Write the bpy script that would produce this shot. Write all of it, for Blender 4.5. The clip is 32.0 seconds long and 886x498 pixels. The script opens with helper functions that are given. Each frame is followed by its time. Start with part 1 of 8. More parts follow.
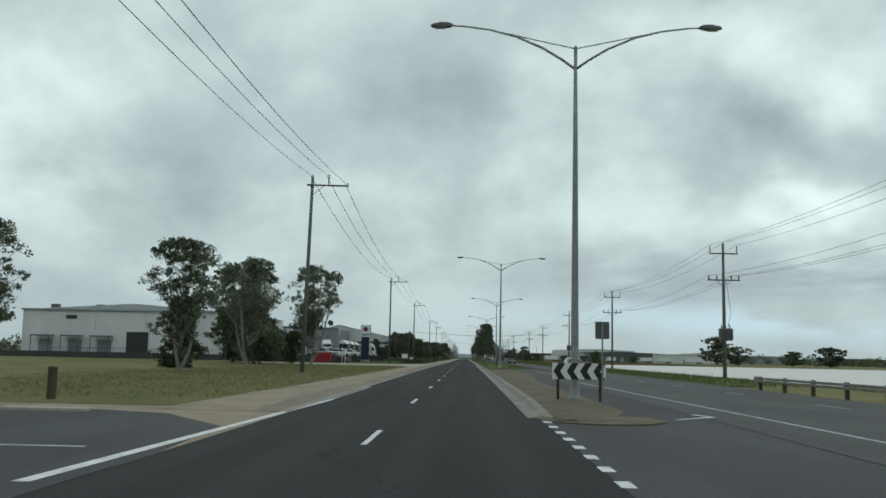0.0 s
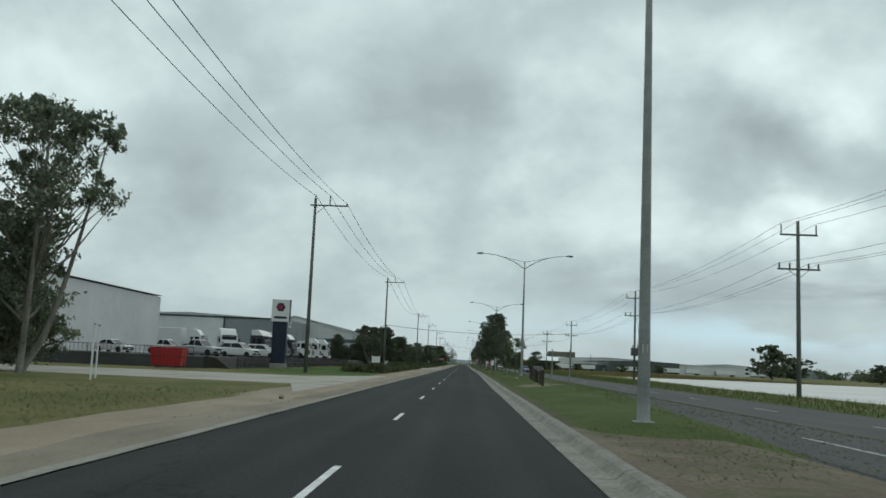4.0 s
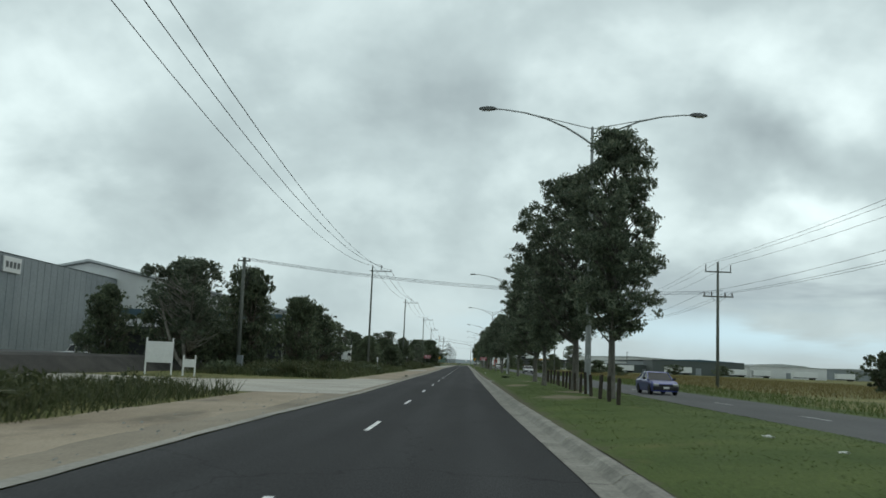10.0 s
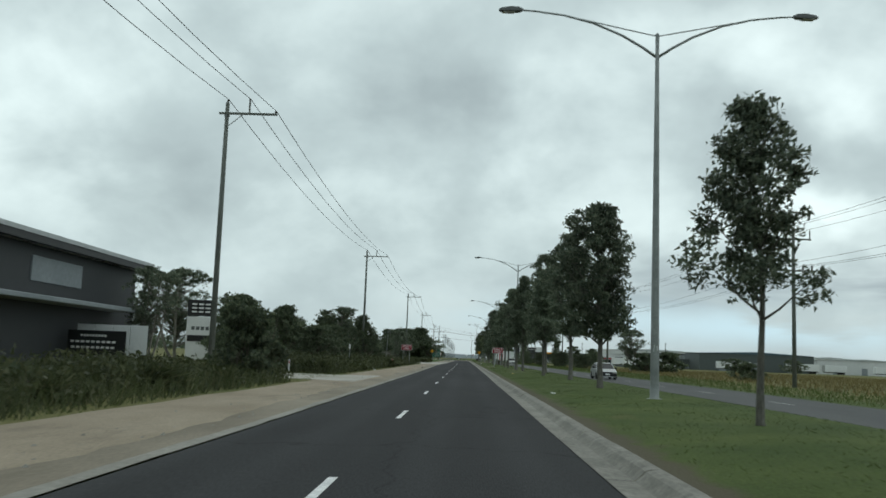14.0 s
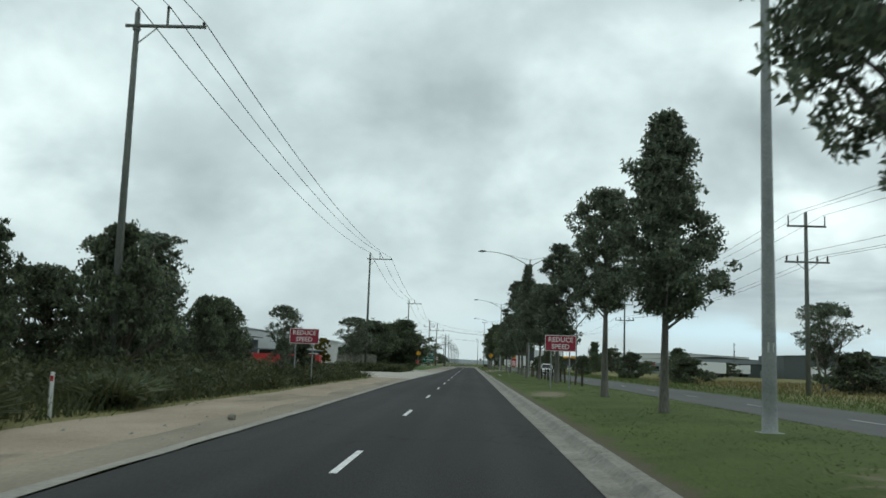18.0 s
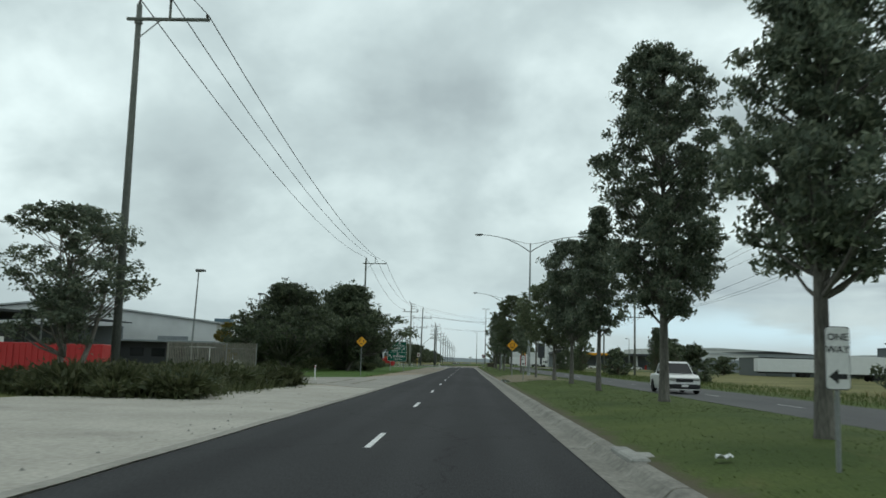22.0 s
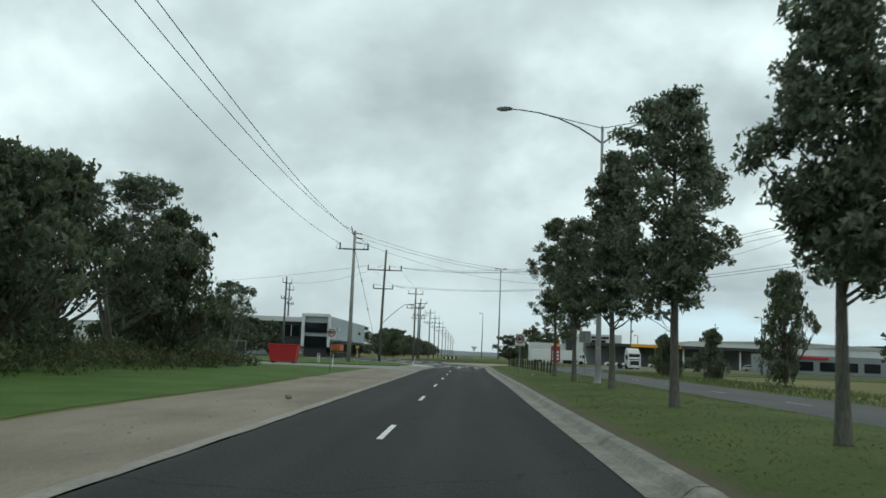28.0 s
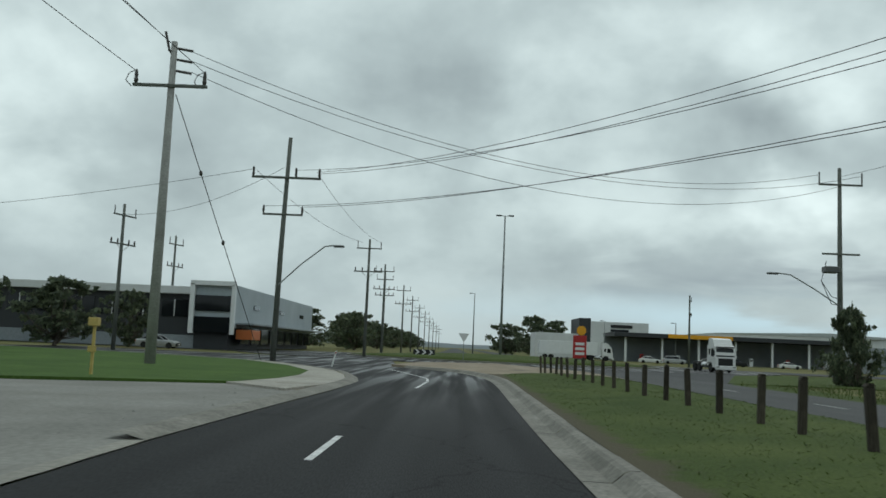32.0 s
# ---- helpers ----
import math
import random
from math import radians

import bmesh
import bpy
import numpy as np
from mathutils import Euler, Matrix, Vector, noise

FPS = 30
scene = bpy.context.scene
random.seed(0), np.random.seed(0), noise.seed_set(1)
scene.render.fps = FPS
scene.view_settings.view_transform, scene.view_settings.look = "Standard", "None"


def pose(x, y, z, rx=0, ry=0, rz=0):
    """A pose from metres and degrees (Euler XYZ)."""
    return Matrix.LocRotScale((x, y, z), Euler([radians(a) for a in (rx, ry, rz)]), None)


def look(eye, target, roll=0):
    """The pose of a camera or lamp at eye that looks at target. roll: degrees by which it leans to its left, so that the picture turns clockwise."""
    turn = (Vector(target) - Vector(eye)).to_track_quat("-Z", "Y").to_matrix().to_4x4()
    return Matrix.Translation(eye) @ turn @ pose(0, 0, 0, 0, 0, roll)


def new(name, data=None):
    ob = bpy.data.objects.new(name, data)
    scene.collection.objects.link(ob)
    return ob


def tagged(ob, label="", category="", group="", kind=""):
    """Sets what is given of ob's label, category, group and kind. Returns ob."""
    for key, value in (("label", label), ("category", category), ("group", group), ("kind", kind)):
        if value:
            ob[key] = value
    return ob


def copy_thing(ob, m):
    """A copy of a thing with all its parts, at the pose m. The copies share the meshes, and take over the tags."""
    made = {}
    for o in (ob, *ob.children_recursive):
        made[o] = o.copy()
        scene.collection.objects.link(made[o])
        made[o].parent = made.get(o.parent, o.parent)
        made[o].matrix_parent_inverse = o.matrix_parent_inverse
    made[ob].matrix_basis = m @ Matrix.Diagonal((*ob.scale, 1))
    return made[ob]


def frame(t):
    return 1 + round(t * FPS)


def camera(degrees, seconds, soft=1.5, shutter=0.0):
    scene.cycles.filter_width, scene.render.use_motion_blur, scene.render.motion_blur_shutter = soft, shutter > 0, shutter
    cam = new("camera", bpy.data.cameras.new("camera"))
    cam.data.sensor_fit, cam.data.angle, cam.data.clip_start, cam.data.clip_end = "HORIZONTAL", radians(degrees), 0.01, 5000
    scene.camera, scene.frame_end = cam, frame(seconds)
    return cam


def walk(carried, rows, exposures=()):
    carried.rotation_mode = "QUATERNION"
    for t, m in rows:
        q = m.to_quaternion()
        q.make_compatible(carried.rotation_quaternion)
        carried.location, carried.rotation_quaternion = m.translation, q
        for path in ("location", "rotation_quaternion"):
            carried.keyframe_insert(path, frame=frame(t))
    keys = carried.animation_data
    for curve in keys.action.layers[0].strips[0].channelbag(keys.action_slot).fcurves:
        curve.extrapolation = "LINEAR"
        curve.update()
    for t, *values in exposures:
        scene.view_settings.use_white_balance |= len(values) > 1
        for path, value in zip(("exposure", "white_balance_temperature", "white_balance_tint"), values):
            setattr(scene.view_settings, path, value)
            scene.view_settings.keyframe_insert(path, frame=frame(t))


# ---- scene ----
cam = camera(52.5, 32.0, 1.6, 0.12)
PATH = [
    (0.0, pose(-0.085, 0.00, 1.536, 96.828, -1.160, 1.453)),
    (0.5, pose(-0.142, 11.45, 1.521, 96.945, -1.320, 1.432)),
    (1.0, pose(-0.156, 22.11, 1.511, 97.109, -1.608, 1.477)),
    (1.5, pose(-0.153, 33.03, 1.510, 96.989, -1.891, 1.530)),
    (2.0, pose(-0.156, 44.42, 1.509, 96.996, -2.109, 1.543)),
    (2.5, pose(-0.155, 56.15, 1.506, 97.038, -2.301, 1.579)),
    (3.0, pose(-0.139, 67.48, 1.504, 97.116, -2.312, 1.490)),
    (3.5, pose(-0.091, 78.03, 1.506, 97.213, -2.340, 1.405)),
    (5.5, pose(-0.176, 123.37, 1.495, 96.980, -2.645, 1.435)),
    (6.0, pose(-0.142, 134.89, 1.491, 96.989, -2.488, 1.351)),
    (6.5, pose(-0.129, 146.47, 1.492, 97.034, -2.436, 1.265)),
    (7.0, pose(-0.091, 157.92, 1.502, 97.140, -2.556, 1.144)),
    (7.5, pose(-0.029, 169.60, 1.516, 97.246, -2.705, 1.181)),
    (8.0, pose(0.065, 180.91, 1.528, 97.295, -2.734, 1.214)),
    (8.5, pose(0.153, 192.09, 1.530, 97.240, -2.771, 1.259)),
    (9.0, pose(0.204, 203.88, 1.531, 97.278, -2.723, 1.299)),
    (9.5, pose(0.260, 216.00, 1.530, 97.268, -2.442, 1.332)),
    (10.0, pose(0.244, 227.44, 1.524, 97.171, -2.317, 1.403)),
    (10.5, pose(0.194, 238.17, 1.511, 97.063, -2.274, 1.500)),
    (11.0, pose(0.043, 248.99, 1.497, 96.928, -2.276, 1.616)),
    (11.5, pose(-0.065, 260.34, 1.503, 96.853, -2.576, 1.656)),
    (12.0, pose(-0.134, 271.94, 1.516, 96.773, -2.510, 1.707)),
    (12.5, pose(-0.188, 283.33, 1.515, 96.708, -2.370, 1.653)),
    (13.0, pose(-0.253, 294.74, 1.502, 96.743, -2.244, 1.603)),
    (13.5, pose(-0.308, 306.36, 1.481, 96.829, -2.191, 1.490)),
    (14.0, pose(-0.329, 318.21, 1.454, 96.849, -2.083, 1.355)),
    (14.5, pose(-0.292, 330.19, 1.440, 96.839, -2.107, 1.189)),
    (16.5, pose(0.090, 376.77, 1.469, 97.040, -2.006, 1.411)),
    (17.0, pose(-0.026, 388.75, 1.473, 97.048, -1.869, 1.633)),
    (17.5, pose(-0.019, 399.58, 1.491, 97.150, -1.876, 1.687)),
    (18.0, pose(-0.034, 410.69, 1.520, 97.187, -1.912, 1.699)),
    (18.5, pose(-0.043, 421.87, 1.529, 97.245, -1.705, 1.659)),
    (19.0, pose(-0.091, 433.05, 1.525, 97.168, -1.886, 1.603)),
    (19.5, pose(-0.176, 443.98, 1.518, 97.136, -1.900, 1.607)),
    (20.0, pose(-0.203, 454.60, 1.504, 97.227, -1.835, 1.625)),
    (20.5, pose(-0.169, 465.40, 1.487, 97.274, -1.833, 1.589)),
    (21.0, pose(-0.120, 476.64, 1.476, 97.179, -1.669, 1.567)),
    (21.5, pose(-0.133, 488.30, 1.484, 97.092, -1.654, 1.493)),
    (22.0, pose(-0.156, 499.48, 1.493, 97.110, -1.473, 1.517)),
    (22.5, pose(-0.171, 510.44, 1.493, 97.148, -1.579, 1.551)),
    (23.0, pose(-0.184, 521.42, 1.494, 97.148, -1.492, 1.665)),
    (23.5, pose(-0.185, 532.58, 1.504, 97.236, -1.592, 1.694)),
    (24.0, pose(-0.169, 543.65, 1.518, 97.215, -1.850, 1.577)),
    (24.5, pose(-0.179, 553.92, 1.532, 97.133, -2.027, 1.638)),
    (26.5, pose(-0.170, 593.48, 1.576, 96.678, -2.017, 1.669)),
    (27.0, pose(-0.260, 602.37, 1.552, 96.653, -2.131, 1.647)),
    (27.5, pose(-0.329, 611.21, 1.512, 96.672, -2.372, 1.589)),
    (28.0, pose(-0.391, 619.89, 1.469, 96.668, -2.254, 1.538)),
    (28.5, pose(-0.329, 628.76, 1.468, 96.676, -2.480, 1.476)),
    (29.0, pose(-0.283, 637.52, 1.486, 96.639, -2.528, 1.347)),
    (29.5, pose(-0.241, 646.02, 1.504, 96.564, -2.502, 1.303)),
    (30.0, pose(-0.170, 654.33, 1.513, 96.584, -2.568, 1.205)),
    (30.5, pose(-0.113, 662.38, 1.514, 96.522, -2.430, 1.103)),
    (31.0, pose(-0.077, 670.24, 1.510, 96.364, -2.288, 0.992)),
    (31.5, pose(-0.048, 677.92, 1.502, 96.267, -2.295, 0.900)),
    (32.0, pose(-0.012, 685.26, 1.496, 96.228, -2.497, 0.805)),
]
walk(cam, PATH, [(0.0, -0.02), (8.0, 0.0), (9.0, 0.02), (10.0, 0.12), (11.0, 0.24), (12.0, 0.28), (13.0, 0.18), (14.0, 0.12), (17.0, 0.14), (18.0, 0.22), (19.0, 0.18), (20.0, 0.16), (22.0, 0.16), (23.0, 0.26), (24.0, 0.2), (27.0, 0.27), (28.0, 0.22), (31.0, 0.14), (32.0, -0.06)])

# ---- world, sun ----
SUN_ELEV, SUN_AZ = 52.0, 28.0


def make_world():
    w = bpy.data.worlds.new("overcast_sky")
    scene.world = w
    w.use_nodes = True
    nt = w.node_tree
    nt.nodes.clear()
    N, L = nt.nodes.new, nt.links.new

    def math_(op, a, b=None, c=None, clamp=False):
        n = N("ShaderNodeMath")
        n.operation, n.use_clamp = op, clamp
        for i, v in enumerate((a, b, c)):
            if v is None:
                continue
            if isinstance(v, (int, float)):
                n.inputs[i].default_value = v
            else:
                L(v, n.inputs[i])
        return n.outputs[0]

    def step(v, lo, hi):
        n = N("ShaderNodeMapRange")
        n.interpolation_type = "SMOOTHSTEP"
        L(v, n.inputs[0])
        n.inputs[1].default_value, n.inputs[2].default_value = lo, hi
        return n.outputs[0]

    def fbm(vec, scale, detail, rough, offset, distort=0.0):
        mp = N("ShaderNodeMapping")
        mp.inputs["Location"].default_value = offset
        L(vec, mp.inputs[0])
        n = N("ShaderNodeTexNoise")
        n.inputs["Scale"].default_value = scale
        n.inputs["Detail"].default_value = detail
        n.inputs["Roughness"].default_value = rough
        n.inputs["Distortion"].default_value = distort
        L(mp.outputs[0], n.inputs["Vector"])
        return n.outputs[0]

    tc = N("ShaderNodeTexCoord")
    sep = N("ShaderNodeSeparateXYZ")
    L(tc.outputs["Generated"], sep.inputs[0])
    x, y, z = sep.outputs
    up = math_("MAXIMUM", z, 0.0)
    deck = math_("ADD", up, 0.62)
    comb = N("ShaderNodeCombineXYZ")
    L(math_("DIVIDE", x, deck), comb.inputs[0])
    L(math_("DIVIDE", y, deck), comb.inputs[1])
    plane = comb.outputs[0]
    big = fbm(plane, 1.15, 2.0, 0.45, (3.1, 1.4, 0.0), 0.0)
    mid = fbm(plane, 5.0, 5.0, 0.52, (7.7, 2.0, 0.0), 0.1)
    # streaky low clouds towards the horizon
    sv = N("ShaderNodeCombineXYZ")
    L(x, sv.inputs[0])
    L(math_("MULTIPLY", z, 5.0), sv.inputs[1])
    streak = fbm(sv.outputs[0], 4.2, 4.0, 0.55, (0.6, 0.3, 0.0), 0.4)
    body = math_("ADD", math_("MULTIPLY", big, 0.55), math_("MULTIPLY", mid, 1.0))
    body = math_("MULTIPLY", step(body, 0.50, 1.05), 0.54)
    # broad cloud masses ahead: (bearing, height, half width, half height, gain) as tangents
    front = math_("MAXIMUM", y, 0.05)
    wu = fbm(plane, 4.2, 4.0, 0.55, (1.0, 5.0, 0.0))
    wv = fbm(plane, 4.6, 4.0, 0.55, (9.0, 2.0, 0.0))
    u = math_("ADD", math_("DIVIDE", x, front), math_("MULTIPLY", math_("SUBTRACT", wu, 0.5), 0.34))
    v = math_("ADD", math_("DIVIDE", z, front), math_("MULTIPLY", math_("SUBTRACT", wv, 0.5), 0.22))
    ahead = step(y, 0.2, 0.6)

    v_low = math_("ADD", math_("DIVIDE", z, front), math_("MULTIPLY", math_("SUBTRACT", wv, 0.5), 0.03))

    def mass(u0, v0, ru, rv, v=v):
        p = math_("MULTIPLY", math_("SUBTRACT", u, u0), 1 / ru)
        q = math_("MULTIPLY", math_("SUBTRACT", v, v0), 1 / rv)
        d = math_("ADD", math_("MULTIPLY", p, p), math_("MULTIPLY", q, q))
        return math_("MULTIPLY", math_("EXPONENT", math_("MULTIPLY", d, -1.0)), ahead)

    for u0, v0, ru, rv, gain in ((-0.085, 0.30, 0.11, 0.07, -0.20), (0.34, 0.27, 0.10, 0.042, -0.30), (-0.47, 0.30, 0.16, 0.13, 0.30), (0.03, 0.27, 0.06, 0.10, 0.20), (0.40, 0.155, 0.20, 0.035, 0.45), (-0.33, 0.16, 0.22, 0.06, -0.16), (0.08, 0.11, 0.17, 0.06, -0.22), (0.25, 0.38, 0.25, 0.06, 0.22), (0.44, 0.33, 0.12, 0.05, 0.2), (-0.27, 0.42, 0.14, 0.07, -0.12)):
        body = math_("ADD", body, math_("MULTIPLY", mass(u0, v0, ru, rv), gain))
    body = math_("ADD", body, 0.26, clamp=True)
    ramp = N("ShaderNodeValToRGB")
    e = ramp.color_ramp.elements
    e[0].position, e[0].color = 0.0, (0.29, 0.355, 0.365, 1)
    e[1].position, e[1].color = 1.0, (0.85, 0.998, 0.985, 1)
    m = e.new(0.5)
    m.color = (0.508, 0.615, 0.616, 1)
    L(body, ramp.inputs[0])

    def mix(a, b, f):
        n = N("ShaderNodeMix")
        n.data_type = "RGBA"
        for s, v in ((0, f), (6, a), (7, b)):
            if isinstance(v, (int, float)):
                n.inputs[s].default_value = v
            elif isinstance(v, tuple):
                n.inputs[s].default_value = (*v, 1)
            else:
                L(v, n.inputs[s])
        return n.outputs[2]

    # a slate bank of cloud low over the right-hand distance, with a pale blue gap under it
    bank = math_("MULTIPLY", math_("ADD", mass(0.44, 0.098, 0.28, 0.026, v_low), mass(0.26, 0.075, 0.12, 0.014, v_low), clamp=True), step(streak, 0.3, 0.55))
    col = mix(ramp.outputs[0], (0.27, 0.33, 0.36), math_("MULTIPLY", bank, 0.85))
    low = math_("SUBTRACT", 1.0, step(z, 0.0, 0.16))
    col = mix(col, (0.40, 0.50, 0.535), math_("MULTIPLY", low, 0.6))
    gap = math_("MULTIPLY", mass(0.34, 0.045, 0.26, 0.022, v_low), step(streak, 0.35, 0.55))
    col = mix(col, (0.54, 0.74, 0.82), math_("MULTIPLY", gap, 1.0))
    sky = N("ShaderNodeTexSky")
    sky.sky_type, sky.sun_disc = "NISHITA", False
    sky.sun_elevation, sky.sun_rotation = radians(SUN_ELEV), radians(SUN_AZ)
    bg_sky, bg_cloud, both, out = N("ShaderNodeBackground"), N("ShaderNodeBackground"), N("ShaderNodeMixShader"), N("ShaderNodeOutputWorld")
    L(sky.outputs[0], bg_sky.inputs[0])
    bg_sky.inputs[1].default_value = 0.1
    L(col, bg_cloud.inputs[0])
    bg_cloud.inputs[1].default_value = 1.0
    both.inputs[0].default_value = 0.95
    L(bg_sky.outputs[0], both.inputs[1])
    L(bg_cloud.outputs[0], both.inputs[2])
    L(both.outputs[0], out.inputs[0])


make_world()
sun = new("sun", bpy.data.lights.new("sun", "SUN"))
sun.data.energy, sun.data.angle, sun.data.color = 0.38, radians(75), (1.0, 0.97, 0.93)
_az, _el = radians(SUN_AZ), radians(SUN_ELEV)
sun.matrix_world = look((0, 0, 60), (-math.sin(_az) * math.cos(_el) * 10, -math.cos(_az) * math.cos(_el) * 10, 60 - math.sin(_el) * 10))

# ---- materials ----


def mat(name, c1, c2, scale=2.0, rough=0.8, metal=0.0, fine=30.0, fine_amt=0.25, bump=0.15, stretch=(1, 1, 1), world=False, rand=0.0, spec=0.3, coat=0.0):
    """Two-tone noise at a large and a fine scale, with fine relief."""
    m = bpy.data.materials.new(name)
    m.use_nodes = True
    nt = m.node_tree
    N, L = nt.nodes.new, nt.links.new
    b = nt.nodes["Principled BSDF"]
    b.inputs["Roughness"].default_value = rough
    b.inputs["Metallic"].default_value = metal
    b.inputs["Specular IOR Level"].default_value = spec
    b.inputs["Coat Weight"].default_value = coat
    if world:
        src = N("ShaderNodeNewGeometry").outputs["Position"]
    else:
        src = N("ShaderNodeTexCoord").outputs["Object"]
    mp = N("ShaderNodeMapping")
    mp.inputs["Scale"].default_value = stretch
    L(src, mp.inputs[0])
    n1, n2 = N("ShaderNodeTexNoise"), N("ShaderNodeTexNoise")
    n1.inputs["Scale"].default_value, n1.inputs["Detail"].default_value, n1.inputs["Roughness"].default_value = scale, 4, 0.6
    n2.inputs["Scale"].default_value, n2.inputs["Detail"].default_value = fine, 2
    L(mp.outputs[0], n1.inputs["Vector"])
    L(mp.outputs[0], n2.inputs["Vector"])
    r = N("ShaderNodeMapRange")
    r.inputs[1].default_value, r.inputs[2].default_value = 0.3, 0.7
    L(n1.outputs[0], r.inputs[0])
    mx = N("ShaderNodeMix")
    mx.data_type = "RGBA"
    mx.inputs[6].default_value, mx.inputs[7].default_value = (*c1, 1), (*c2, 1)
    L(r.outputs[0], mx.inputs[0])
    hsv = N("ShaderNodeHueSaturation")
    L(mx.outputs[2], hsv.inputs["Color"])
    r2 = N("ShaderNodeMapRange")
    r2.inputs[1].default_value, r2.inputs[2].default_value = 0.25, 0.75
    r2.inputs[3].default_value, r2.inputs[4].default_value = 1 - fine_amt, 1 + fine_amt
    L(n2.outputs[0], r2.inputs[0])
    val = r2.outputs[0]
    if rand:
        oi = N("ShaderNodeObjectInfo")
        r3 = N("ShaderNodeMapRange")
        r3.inputs[3].default_value, r3.inputs[4].default_value = 1 - rand, 1 + rand
        L(oi.outputs["Random"], r3.inputs[0])
        mm = N("ShaderNodeMath")
        mm.operation = "MULTIPLY"
        L(val, mm.inputs[0])
        L(r3.outputs[0], mm.inputs[1])
        val = mm.outputs[0]
    L(val, hsv.inputs["Value"])
    L(hsv.outputs[0], b.inputs["Base Color"])
    if bump:
        bp = N("ShaderNodeBump")
        bp.inputs["Strength"].default_value, bp.inputs["Distance"].default_value = bump, 0.02
        L(n2.outputs[0], bp.inputs["Height"])
        L(bp.outputs[0], b.inputs["Normal"])
    return m


def leaf_mat(name, c1, c2, c3):
    """Leaves: colour varies from leaf to leaf and from clump to clump."""
    m = bpy.data.materials.new(name)
    m.use_nodes = True
    nt = m.node_tree
    N, L = nt.nodes.new, nt.links.new
    b = nt.nodes["Principled BSDF"]
    b.inputs["Roughness"].default_value = 0.55
    b.inputs["Specular IOR Level"].default_value = 0.25
    geo, oi = N("ShaderNodeNewGeometry"), N("ShaderNodeObjectInfo")
    ramp = N("ShaderNodeValToRGB")
    e = ramp.color_ramp.elements
    e[0].color, e[1].color = (*c1, 1), (*c3, 1)
    e.new(0.55).color = (*c2, 1)
    L(geo.outputs["Random Per Island"], ramp.inputs[0])
    n = N("ShaderNodeTexNoise")
    n.inputs["Scale"].default_value = 0.9
    L(N("ShaderNodeTexCoord").outputs["Object"], n.inputs["Vector"])
    a = N("ShaderNodeMath")
    a.operation = "MULTIPLY_ADD"
    L(n.outputs[0], a.inputs[0])
    a.inputs[1].default_value, a.inputs[2].default_value = 0.9, 0.4
    c = N("ShaderNodeMath")
    c.operation = "MULTIPLY_ADD"
    L(oi.outputs["Random"], c.inputs[0])
    c.inputs[1].default_value, c.inputs[2].default_value = 0.4, 0.8
    d = N("ShaderNodeMath")
    d.operation = "MULTIPLY"
    L(a.outputs[0], d.inputs[0])
    L(c.outputs[0], d.inputs[1])
    hsv = N("ShaderNodeHueSaturation")
    L(ramp.outputs[0], hsv.inputs["Color"])
    L(d.outputs[0], hsv.inputs["Value"])
    L(hsv.outputs[0], b.inputs["Base Color"])
    tl, mx, out = N("ShaderNodeBsdfTranslucent"), N("ShaderNodeMixShader"), nt.nodes["Material Output"]
    L(hsv.outputs[0], tl.inputs["Color"])
    mx.inputs[0].default_value = 0.38
    L(b.outputs[0], mx.inputs[1])
    L(tl.outputs[0], mx.inputs[2])
    L(mx.outputs[0], out.inputs["Surface"])
    return m


def plain(name, c, rough=0.5, metal=0.0, spec=0.4, coat=0.0, amt=0.08):
    return mat(name, tuple(v * 0.93 for v in c), c, 1.3, rough, metal, 14.0, amt, 0.03, spec=spec, coat=coat)


def glass_mat(name, c, spec=0.6):
    m = bpy.data.materials.new(name)
    m.use_nodes = True
    b = m.node_tree.nodes["Principled BSDF"]
    b.inputs["Base Color"].default_value = (*c, 1)
    b.inputs["Roughness"].default_value = 0.06
    b.inputs["Specular IOR Level"].default_value = spec
    return m


